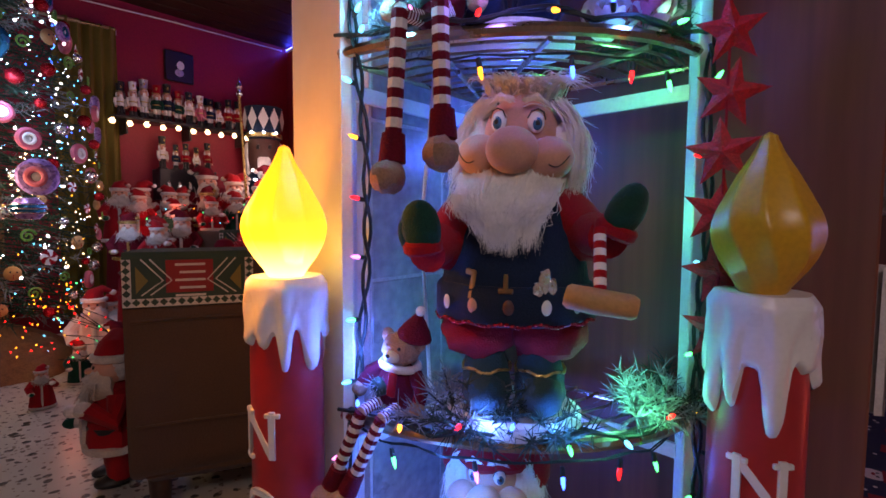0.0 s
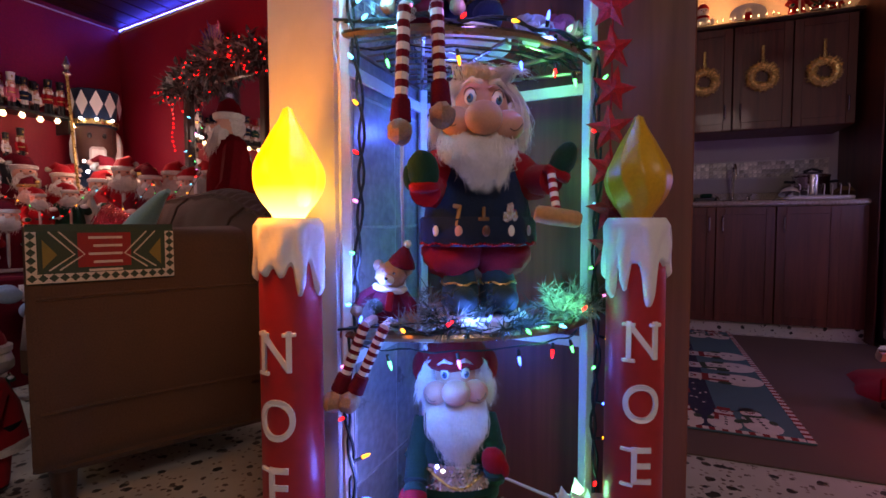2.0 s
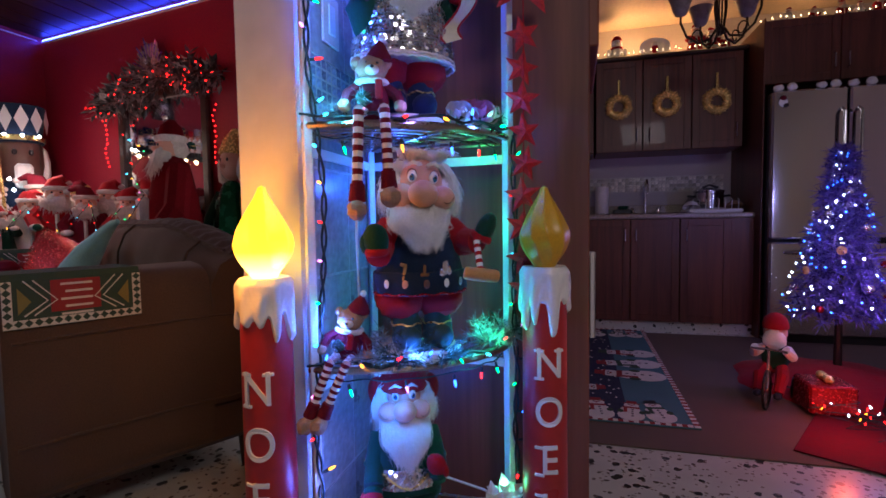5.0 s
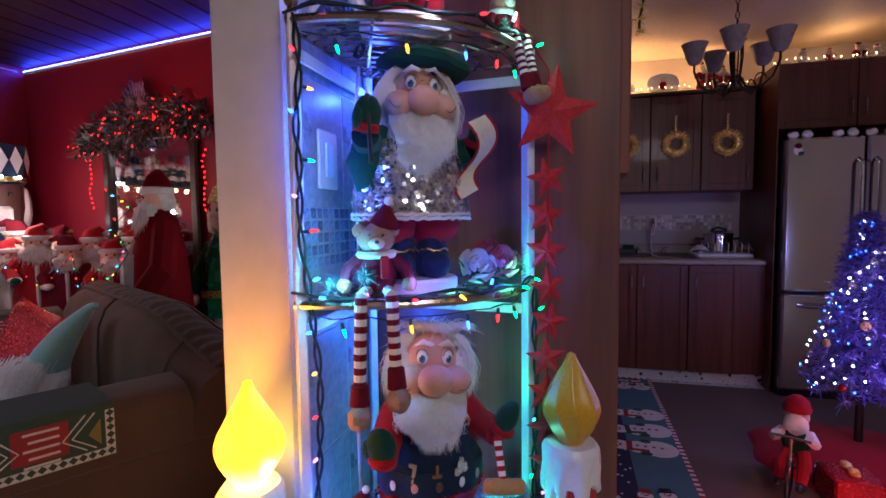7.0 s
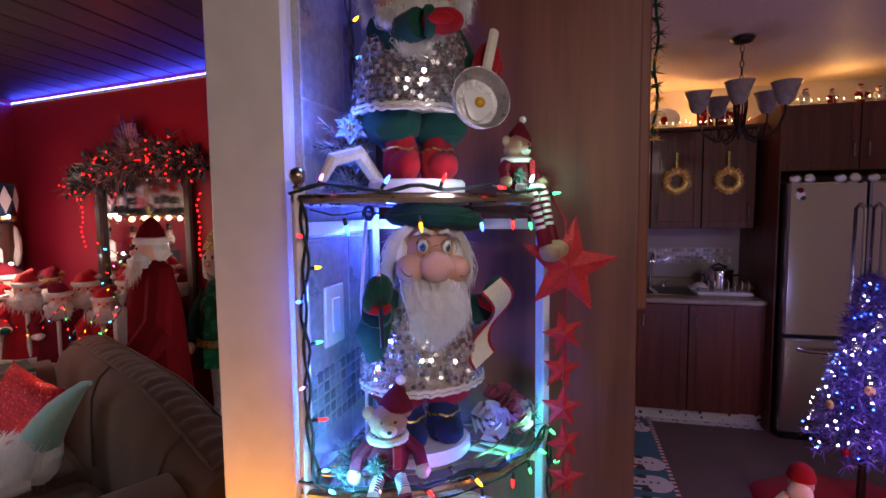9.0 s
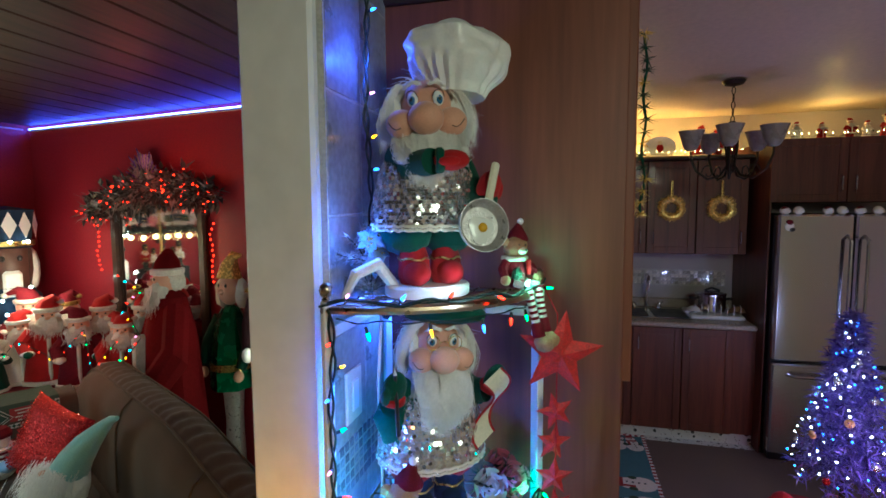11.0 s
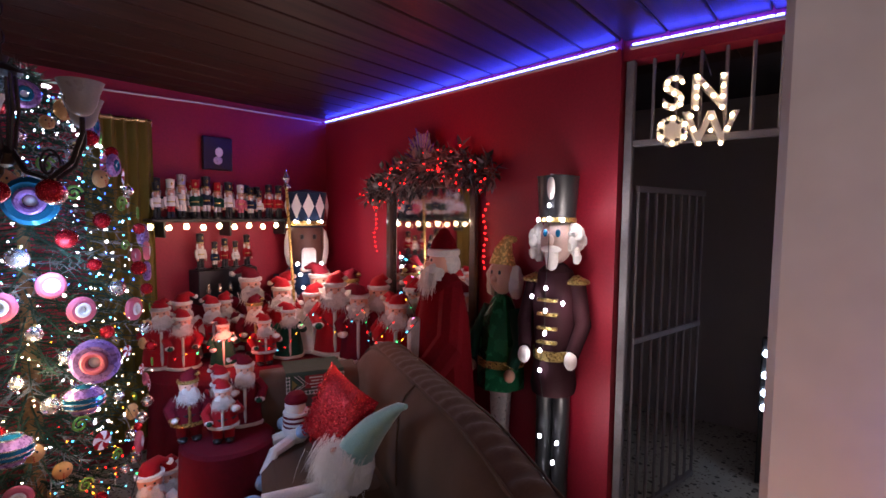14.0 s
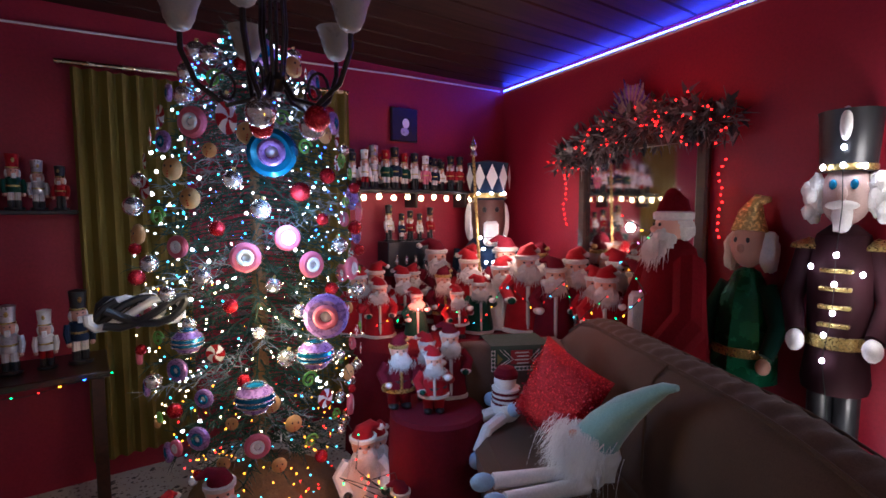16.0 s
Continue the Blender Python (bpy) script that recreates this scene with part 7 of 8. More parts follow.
# tall dark soldier in the corner with a diamond hat
co = nutcracker(r2, NAVY, BLACK, NAVY, 0.3, DARK_FACE)
for k in range(5):
    a = -math.pi / 2 + (k - 2) * 0.55
    M = Matrix.Translation((0.0305 * math.cos(a), 0.0305 * math.sin(a), 0.25)) @ Matrix.Rotation(a + math.pi / 2, 4, "Z")
    co.put([(0, -0.001, 0.028), (-0.008, -0.001, 0), (0, -0.001, -0.028), (0.008, -0.001, 0)], [(0, 1, 2, 3)], EYE_W, M)
co.v = [(x, y, z if z < 0.213 else 0.213 + (z - 0.213) * 0.48) for x, y, z in co.v]
o = obj("soldier_figure", co, label="tall navy toy soldier figure with white diamonds on its hat", category="figure", M=pose(2.24, 4.10, 0, 0, 0, -30) @ Matrix.Diagonal((5.4, 5.4, 7.25, 1)))
sl = empty("soldier_lights", "bright white bulbs on the navy soldier's hat and chest", "string lights", pose(2.24, 4.10, 0, 0, 0, -30))
for x, y, z in ((-0.10, -0.14, 1.385), (0, -0.165, 1.385), (0.10, -0.14, 1.385), (-0.09, -0.20, 1.06), (0.09, -0.20, 1.06), (-0.07, -0.22, 0.98), (0.07, -0.22, 0.98), (-0.05, -0.22, 0.88), (0.0, -0.23, 0.88), (0.05, -0.22, 0.88)):
    q = new("bulb", SB)
    q.parent = sl
    q.matrix_basis = pose(x, y, z + 0.17)
obj("wire", Build().tube([(-0.10, -0.13, 1.55), (0, -0.155, 1.55), (0.10, -0.13, 1.55), (0.09, -0.19, 1.23), (-0.09, -0.19, 1.23), (-0.07, -0.21, 1.15), (0.07, -0.21, 1.15), (0.0, -0.21, 1.05)], 0.002, WIRE, 5), sl)
st = empty("ceremonial_staff", "thin golden staff with glittering head beside the soldier", "staff")
obj("pole", Build().tube([(1.92, 3.72, 0.0), (1.90, 3.86, 1.80)], 0.010, GOLD, 8), st)
obj("head", Build().lathe([(0.0, 0), (0.03, 0.02), (0.012, 0.05), (0.028, 0.08), (0.01, 0.12), (0.0, 0.15)], SEQUIN, 10), st, M=pose(1.90, 3.86, 1.79))

# ---- shelves of small soldiers on the far wall ----
nk = [nutcracker(r2, a, b, c, 0.3).mesh("nutcracker") for a, b, c in ((WHITE_SILK, BLACK, BLACK), (NAVY, WHITE_SILK, BLACK), (RED, BLACK, BLACK), (SILVER_CLOTH, WHITE_SILK, SILVER_CLOTH), (GREEN, WHITE_SILK, RED), (WHITE_SILK, RED, FUR), (PINK, PINK, WHITE_SILK), (SKY_FLEECE, NAVY, NAVY))]
NLAB = ("white-coated", "navy-coated", "red-coated", "silver-coated", "green-coated", "white and red", "pink", "pale blue")


def soldiers(x0, x1, y, z, n, h, group):
    for i in range(n):
        k = r2.randrange(len(nk))
        o = new("nutcracker", nk[k])
        hh = h * r2.uniform(0.75, 1.12)
        o.matrix_basis = pose(x0 + (x1 - x0) * (i + 0.5) / n, y + r2.uniform(-0.02, 0.02), z, 0, 0, r2.uniform(-20, 20)) @ Matrix.Scale(hh / 0.3, 4)
        tagged(o, NLAB[k] + " painted wooden soldier figurine on a shelf", "figurine", group)


ws = empty("wall_shelf", "long dark wall shelf with a star light string", "shelf")
block("board", 1.12, 2.20, 4.16, 4.357, 1.555, 1.575, BLACK, ws, b=0.003)
for x in (1.2, 1.65, 2.1):
    block("bracket", x, x + 0.015, 4.20, 4.357, 1.45, 1.554, BLACK, ws, b=0.003)
soldiers(1.14, 2.12, 4.24, 1.576, 12, 0.30, "soldier figurines on the long shelf")
soldiers(1.16, 2.1, 4.32, 1.576, 9, 0.26, "soldier figurines on the long shelf")
ss = empty("star_lights", "warm star-shaped lights hanging under the long shelf", "string lights")
stm = Build()
for k in range(3):
    stm.box(-0.020, 0.020, -0.003, 0.003, -0.005, 0.005, GLOWS["warm"], 0, Matrix.Rotation(k * math.pi / 3, 4, "Y"))
stm = stm.mesh("star", False)
for i in range(11):
    q = new("star", stm)
    q.parent = ss
    q.matrix_basis = pose(1.10 + i * 0.112, 4.15, 1.525 - 0.008 * (i % 2))
obj("wire", Build().tube([(1.09 + i * 0.056, 4.152, 1.548 + 0.006 * (i % 2)) for i in range(21)], 0.0018, WIRE, 5), ss)
cs = empty("display_case", "small black display case with silver ornaments", "shelf")
block("case", 1.42, 1.86, 4.20, 4.357, 0.97, 1.21, BLACK, cs, b=0.004)
for i in range(5):
    obj("ornament", Build().lathe([(0.012, 0), (0.018, 0.02), (0.01, 0.04), (0.014, 0.055), (0.0, 0.07)], SEQUIN, 8), cs, M=pose(1.48 + i * 0.08, 4.19, 1.05))
soldiers(1.43, 1.86, 4.27, 1.211, 5, 0.27, "soldier figurines on the display case")
pf = empty("framed_picture", "small black framed picture with a pale shape", "picture")
block("frame", 1.53, 1.75, 4.325, 4.357, 1.93, 2.17, BLACK, pf, b=0.006)
obj("pale_shape", Build().ball((1.645, 4.322, 2.06), (0.03, 0.004, 0.035), EYE_W, 10, 6).ball((1.635, 4.322, 2.0), (0.035, 0.004, 0.03), SILVER_CLOTH, 10, 6), pf)
block("alarm_sensor", 1.14, 1.20, 4.33, 4.357, 2.18, 2.22, WHITE_PLASTIC, label="small white sensor box on the red wall", category="sensor", b=0.004)
lw = empty("wall_shelf", "dark wall shelf crowded with small figurines", "shelf")
block("board", -1.2, -0.30, 4.18, 4.357, 1.42, 1.44, BLACK, lw, b=0.003)
soldiers(-1.1, -0.32, 4.26, 1.441, 9, 0.26, "figurines on the dark shelf")
lt_ = empty("console_table", "dark console table with figurines and coloured lights", "table")
block("top", -1.3, -0.22, 3.75, 4.15, 0.72, 0.75, DARK_TRIM, lt_, b=0.005)
for x in (-1.25, -0.29):
    for y in (3.79, 4.09):
        block("leg", x, x + 0.05, y, y + 0.05, 0.0, 0.719, DARK_TRIM, lt_, b=0.003)
soldiers(-1.1, -0.26, 3.95, 0.751, 7, 0.36, "figurines on the console table")
light_string("small coloured lights along the console table", [(-1.2, 3.74, 0.77), (-0.8, 3.73, 0.72), (-0.5, 3.74, 0.70), (-0.22, 3.74, 0.74)], [(k / 12, ("green", "red", "amber", "blue")[k % 4], (r2.gauss(0, 0.4), -1, 0.3)) for k in range(13)], r=0.0012, wind=0.002)

# curtains on the far wall
def curtain(x0, x1, z0, z1, label):
    b = Build()
    n, rows = 40, 6
    v = []
    for side in (0, 1):
        for j in range(rows + 1):
            for i in range(n + 1):
                t = i / n
                v.append((x0 + (x1 - x0) * t, 4.30 - 0.022 * math.sin(t * (x1 - x0) * 95) - 0.004 * math.sin(j * 2.1 + t * 9) + side * 0.003, z0 + (z1 - z0) * j / rows))
    m = (n + 1) * (rows + 1)
    f = []
    for j in range(rows):
        for i in range(n):
            a = j * (n + 1) + i
            f += [(a, a + 1, a + n + 2, a + n + 1), (m + a + n + 1, m + a + n + 2, m + a + 1, m + a)]
    b.put(v, f, CURTAIN)
    c = empty("curtain", label, "curtain")
    obj("panel", b, c)
    return c


curtain(-0.30, 0.20, 0.12, 2.14, "mustard pleated curtain panel hanging to the floor")
curtain(0.80, 1.19, 0.12, 2.22, "mustard pleated curtain panel tied beside the shelves")
rod = Build().tube([(-0.36, 4.29, 2.16), (1.18, 4.29, 2.21)], 0.012, BRONZE, 8)
obj("curtain_rod", rod, label="bronze curtain rod over the mustard curtains", category="curtain rod")
obj("cornice_cable", Build().tube([(-0.6, 4.345, 2.32), (0.8, 4.345, 2.37), (1.6, 4.345, 2.40), (2.58, 4.345, 2.415)], 0.006, WHITE_PLASTIC, 6), label="thin pale cable along the top of the wall", category="cable")

# ---- decorated tree ----
TX, TY, TH = 0.37, 3.61, 2.28
r3 = random.Random(33)
tree = empty("christmas_tree", "tall artificial tree crowded with lights and sweets ornaments", "tree", pose(TX, TY, 0))
obj("trunk", Build().tube([(0, 0, 0), (0.01, 0, 1.0), (0, 0, TH - 0.1)], [0.045, 0.035, 0.008], BURLAP, 10), tree)


def tree_r(z):
    return float(np.interp(z, [0.1, 0.45, 0.8, 1.5, 1.85, 2.1, 2.3], [0.30, 0.40, 0.47, 0.46, 0.36, 0.22, 0.04]))


nd = Build()
for k in range(330):
    t = (k + 0.5) / 330
    z = 0.28 + (TH - 0.30) * t
    a = k * 2.39996
    r = tree_r(z) * r3.uniform(0.72, 1.06)
    tip = Vector((r * math.cos(a), r * math.sin(a), z - 0.10 * r))
    nd.tube([(0, 0, z + 0.03), tip * 0.5 + Vector((0, 0, 0.5 * z + 0.03)), tip], [0.006, 0.004, 0.002], PINE, 4)
    roots = [(Vector((0, 0, z)).lerp(tip, r3.uniform(0.3, 1.0)), (math.cos(a) * 0.7 + r3.gauss(0, 0.7), math.sin(a) * 0.7 + r3.gauss(0, 0.7), r3.gauss(0.1, 0.6))) for _ in range(26)]
    nd.hair(roots, 0.075, 0.0026, PINE if k % 4 else PINE_FROST, r3, 0.15, 0.2)
tagged(obj("needles", nd, tree, "dark green needle branches"), kind="stuff")
tw = {k: Build() for k in ("white", "warm", "red", "cyan", "star", "amber", "blue")}
for k in range(900):
    t = r3.random() ** 1.05
    a = r3.uniform(0, 2 * math.pi)
    z = 0.10 + (TH - 0.18) * t
    r = tree_r(z) * r3.uniform(0.72, 1.06)
    if z > 1.20:
        col = r3.choice(("white", "cyan", "white", "cyan", "star", "blue"))
    elif z > 0.50:
        col = r3.choice(("warm", "warm", "amber", "warm", "cyan", "star", "white"))
    else:
        col = r3.choice(("red", "amber", "amber", "cyan"))
    tw[col].ball((r * math.cos(a), r * math.sin(a), z), 0.0036 if col != "star" else 0.0065, GLOWS[col], 6, 4)
for k, b in tw.items():
    tagged(obj("light", b, tree, {"white": "cold white tree lights", "warm": "warm white tree lights", "red": "red tree lights", "cyan": "pale blue tree lights", "star": "bright white tree lights", "amber": "amber tree lights", "blue": "blue tree lights"}[k]), kind="stuff")
# ornaments hung in the branches
def ball_orn():
    return Build().ball((0, 0, 0), 0.05, SEQUIN, 14, 10).lathe([(0.010, 0.048), (0.010, 0.062), (0, 0.064)], GOLD, 8)


def swirl_orn():
    b = Build()
    for k in range(8):
        a = k * math.pi / 4
        v, m = [], (RED if k % 2 else EYE_W)
        for i in range(5):
            for rr in (0.008, 0.03, 0.055):
                q = a + i * math.pi / 16 + rr * 12
                v.append((rr * math.cos(q), -0.010 * (1 - rr / 0.06), rr * math.sin(q)))
        f = [(i * 3 + j, i * 3 + j + 1, i * 3 + 4 + j, i * 3 + 3 + j) for i in range(4) for j in range(2)]
        b.put(v, f, m)
        b.put([(p[0], -p[1], p[2]) for p in v], [q[::-1] for q in f], m)
    return b


def donut_orn(m1, m2):
    b = Build()
    for R, r, m, y in ((0.052, 0.022, m1, 0.0), (0.030, 0.012, m2, -0.014)):
        b.tube([(R * math.cos(t), y, R * math.sin(t)) for t in np.linspace(0, 2 * math.pi, 21)[:-1]], r, m, 8, closed=True)
    b.ball((0, -0.006, 0), (0.018, 0.012, 0.018), EYE_W, 10, 7)
    return b


def stripe_orn():
    b = Build()
    prof = [(0.0, -0.06), (0.04, -0.05), (0.068, -0.02), (0.072, 0.0), (0.068, 0.02), (0.04, 0.05), (0.0, 0.06)]
    for i in range(6):
        b.lathe(prof[i:i + 2], (BLUE_PAINT, PURPLE_PAINT, BLUE_PAINT)[i % 3], 18)
        b.tube([(prof[i][0] * math.cos(t) * 1.01, prof[i][0] * math.sin(t) * 1.01, prof[i][1]) for t in np.linspace(0, 2 * math.pi, 19)[:-1]], 0.004, SEQUIN, 5, closed=True) if 0 < i else None
    return b


def face_orn():
    b = Build().ball((0, 0, 0), (0.052, 0.03, 0.052), TAN_TOY, 14, 10)
    for s in (-1, 1):
        b.ball((s * 0.018, -0.027, 0.012), (0.006, 0.004, 0.007), BLACK, 7, 5)
    for k in range(3):
        b.ball((0.0, -0.028, -0.012 - 0.012 * k), 0.004, RED, 6, 4)
    return b


def curl_orn():
    return Build().tube([(0.05 * (1 - t / 11) * math.cos(t), 0, 0.05 * (1 - t / 11) * math.sin(t)) for t in np.linspace(0, 9.5, 34)], 0.008, mat("lime_glitter", (0.14, 0.36, 0.06), 0.35, 0.3, scale=80, vary=0.4), 6)


orn = [(ball_orn().mesh("bauble"), "silver glass bauble hung in the tree"), (swirl_orn().mesh("peppermint_ornament"), "red and white peppermint swirl ornament"), (donut_orn(PURPLE_PAINT, BLUE_PAINT).mesh("doughnut_ornament"), "lilac doughnut ornament with blue icing"), (face_orn().mesh("biscuit_ornament"), "cream biscuit ornament with dark buttons"), (donut_orn(PINK, EYE_W).mesh("doughnut_ornament"), "pink doughnut ornament with white icing"), (curl_orn().mesh("curl_ornament"), "lime green glitter curl ornament"), (Build().ball((0, 0, 0), 0.045, RED_SEQUIN, 14, 10).mesh("bauble"), "glittering red bauble hung in the tree")]
for k in range(130):
    t = (k + 0.5) / 130 * 0.94
    a = -math.pi / 2 + ((k * 0.618) % 1 - 0.5) * 3.6
    z = 0.32 + (TH - 0.35) * t
    r = tree_r(z) + 0.02
    me, lab = orn[r3.choice((0, 0, 1, 2, 3, 4, 5, 6, 6))]
    o = tagged(new(me.name.split(".")[0], me), lab, "ornament", "ornaments in the tree")
    s = r3.uniform(0.45, 0.75) if z < 1.2 else r3.uniform(0.5, 0.9)
    o.matrix_basis = pose(TX + r * math.cos(a), TY + r * math.sin(a), z, 0, r3.uniform(-20, 20), math.degrees(a) + 90) @ Matrix.Scale(s, 4)
sto = stripe_orn().mesh("striped_bauble")
for a, z, r, s in ((-84, 0.88, 0.575, 1.0), (-107, 0.74, 0.55, 1.0), (-135, 0.95, 0.5, 0.8)):
    o = tagged(new("striped_bauble", sto), "large striped blue and violet bauble", "ornament", "ornaments in the tree")
    o.matrix_basis = pose(TX + r * math.cos(radians(a)), TY + r * math.sin(radians(a)), z) @ Matrix.Scale(s, 4)
o = obj("big_doughnut", donut_orn(PURPLE_PAINT, PINK), label="large glittering lilac doughnut ornament", category="ornament", M=pose(TX + 0.096, TY - 0.60, 1.03, 0, 0, -30) @ Matrix.Scale(1.2, 4))
o = obj("big_doughnut", donut_orn(BLUE_PAINT, PURPLE_PAINT), label="large glittering blue doughnut ornament", category="ornament", M=pose(TX - 0.05, TY - 0.46, 1.66, 0, 0, -25) @ Matrix.Scale(1.3, 4))
sk = Build().lathe([(0.40, 0.0), (0.36, 0.06), (0.22, 0.16), (0.10, 0.22), (0.04, 0.25)], BURLAP, 30, None, lambda a, z: 1 + 0.06 * math.sin(9 * a))
obj("tree_skirt", sk, label="crumpled brown burlap tree skirt on the floor", category="cloth", M=pose(TX, TY, 0.001))
hb = Build()
for k in range(5):
    hb.tube([(0.12 * math.cos(t + k) * (1 + 0.1 * k), -0.02 * k, 0.05 * math.sin(t * 2 + k)) for t in np.linspace(0, 4.5, 14)], 0.016, (BLACK, EYE_W)[k % 2], 8)
obj("striped_bow", hb, label="black and white striped ribbon bow low in the tree", category="bow", M=pose(TX - 0.50, TY - 0.12, 1.05))

# ---- hanging lamps ----
def chandelier(label, at, arms, reach, drop, shade_r, a0=0.0, cap_z=None):
    c = empty("chandelier", label, "chandelier", pose(*at))
    obj("ceiling_cup", Build().lathe([(0.012, drop - 0.03), (0.05, drop - 0.02), (0.065, drop), (0, drop)], IRON, 18), c)
    ch = Build()
    n = max(3, int((drop - 0.18) / 0.035))
    for i in range(n):
        z = 0.14 + i * (drop - 0.17) / n
        pts = []
        for t in np.linspace(0, 2 * math.pi, 11)[:-1]:
            e = (0.010 * math.cos(t), 0.0, 0.022 * math.sin(t)) if i % 2 else (0.0, 0.010 * math.cos(t), 0.022 * math.sin(t))
            pts.append((e[0], e[1], z + 0.018 + e[2]))
        ch.tube(pts, 0.003, IRON, 5, closed=True)
    obj("chain", ch, c)
    bd_ = Build().lathe([(0.0, 0.15), (0.02, 0.145), (0.014, 0.125), (0.045, 0.11), (0.05, 0.10), (0.02, 0.095), (0.0, 0.095)], IRON, 16)
    for k in range(6):
        a = k * math.pi / 3
        bd_.tube([(0.03 * math.cos(a), 0.03 * math.sin(a), 0.10), (0.034 * math.cos(a), 0.034 * math.sin(a), 0.0), (0.02 * math.cos(a), 0.02 * math.sin(a), -0.12)], 0.005, IRON, 6)
    bd_.lathe([(0.0, -0.16), (0.018, -0.15), (0.03, -0.12), (0.018, -0.10), (0.0, -0.10)], IRON, 14)
    obj("body", bd_, c)
    for k in range(arms):
        a = a0 + k * 2 * math.pi / arms
        u = Vector((math.cos(a), math.sin(a), 0))
        pts = [u * (reach * s) + Vector((0, 0, z)) for s, z in ((0.06, -0.10), (0.25, -0.17), (0.55, -0.19), (0.85, -0.14), (1.0, -0.06), (1.0, -0.02))]
        arm = obj("arm", Build().tube(pts, 0.007, IRON, 8).tube([u * (reach * (0.55 + 0.16 * math.cos(t) * (1 - t / 9))) + Vector((0, 0, -0.15 + 0.05 * math.sin(t) * (1 - t / 9))) for t in np.linspace(0, 6, 14)], 0.004, IRON, 6), c)
        sh = [(0.02, -0.02), (0.035, -0.01), (0.05, 0.02), (0.06, 0.06), (0.075, 0.10), (0.078, 0.105), (0.07, 0.10), (0.055, 0.06), (0.045, 0.02), (0.03, -0.004)]
        obj("shade", Build().lathe([(r * shade_r, z * shade_r) for r, z in sh], FROST_GLASS, 20), arm, "frosted bell glass shade", M=Matrix.Translation(u * reach))
    return c


chandelier("dark iron chandelier with unlit frosted bell shades and ornaments", (0.15, 2.55, 1.90), 5, 0.22, 0.55, 0.72, 0.35)
for k in range(5):
    a = 0.35 + k * 2 * math.pi / 5
    me, lab = orn[(0, 6, 1, 0, 6, 1)[k]]
    o = tagged(new(me.name.split(".")[0], me), "shiny ornament hung from the living room chandelier", "ornament", "ornaments on the chandelier")
    o.matrix_basis = pose(0.15 + 0.121 * math.cos(a), 2.55 + 0.121 * math.sin(a), 1.678, 0, 0, 20 * k) @ Matrix.Scale(0.75, 4)

# ---- kitchen things ----
r5 = random.Random(55)


def wreath():
    b = Build()
    R = 0.072
    b.tube([(0, R * math.cos(t), R * math.sin(t)) for t in np.linspace(0, 2 * math.pi, 25)[:-1]], 0.022, GOLD_TINSEL, 8, closed=True)
    roots = []
    for _ in range(700):
        t, q = r5.uniform(0, 2 * math.pi), r5.uniform(0, 2 * math.pi)
        d = Vector((math.cos(q), math.cos(t) * math.sin(q), math.sin(t) * math.sin(q)))
        roots.append((Vector((0, R * math.cos(t), R * math.sin(t))) + d * 0.014, d + Vector((r5.gauss(0, 0.4), r5.gauss(0, 0.4), r5.gauss(0, 0.4)))))
    b.hair(roots, 0.024, 0.0034, GOLD_TINSEL, r5, 0.0, 0.3)
    return b.mesh("ring")


wm = wreath()
wb = Build().box(-0.0015, 0.0015, -0.008, 0.008, 0.07, 0.21, GOLD, 0).tube([(0, -0.012, 0.075), (-0.006, 0, 0.20)], 0.004, GOLD, 5).mesh("ribbon")
for y, z in ((-0.275, 1.765), (-0.63, 1.765), (-0.98, 1.76), (0.09, 1.77)):
    w = empty("wreath", "small gold tinsel wreath on a ribbon", "wreath", pose(3.672, y, z), group="gold wreaths on the cabinets")
    for nm, me in (("ring", wm), ("ribbon", wb)):
        o = new(nm, me)
        o.parent = w
chandelier("dark iron kitchen chandelier with unlit frosted bell shades", (2.84, -0.79, 2.13), 5, 0.22, 0.38, 0.95, 0.3)

# on top of the cabinets
pl = empty("platter", "white oval platter with a painted figure", "platter", pose(3.84, -0.56, 2.167))
obj("dish", Build().lathe([(0.0, -0.006), (0.07, -0.006), (0.115, 0.006), (0.118, 0.010), (0.07, 0.0), (0.0, 0.0)], WHITE_PLASTIC, 32, pose(0, 0, 0.085, 0, -80, 0) @ Matrix.Diagonal((0.72, 1.0, 1, 1))), pl)
obj("painted_shape", Build().ball((-0.012, 0, 0.075), (0.004, 0.028, 0.035), RED, 10, 7).ball((-0.012, 0, 0.115), (0.004, 0.018, 0.018), PAPER, 10, 7), pl)
obj("stand", Build().tube([(0.04, -0.04, 0.0), (-0.01, -0.04, 0.0), (-0.015, -0.04, 0.02)], 0.004, IRON, 5).tube([(0.04, 0.04, 0.0), (-0.01, 0.04, 0.0), (-0.015, 0.04, 0.02)], 0.004, IRON, 5).tube([(0.04, -0.04, 0.0), (0.045, 0, 0.06), (0.04, 0.04, 0.0)], 0.004, IRON, 5), pl)


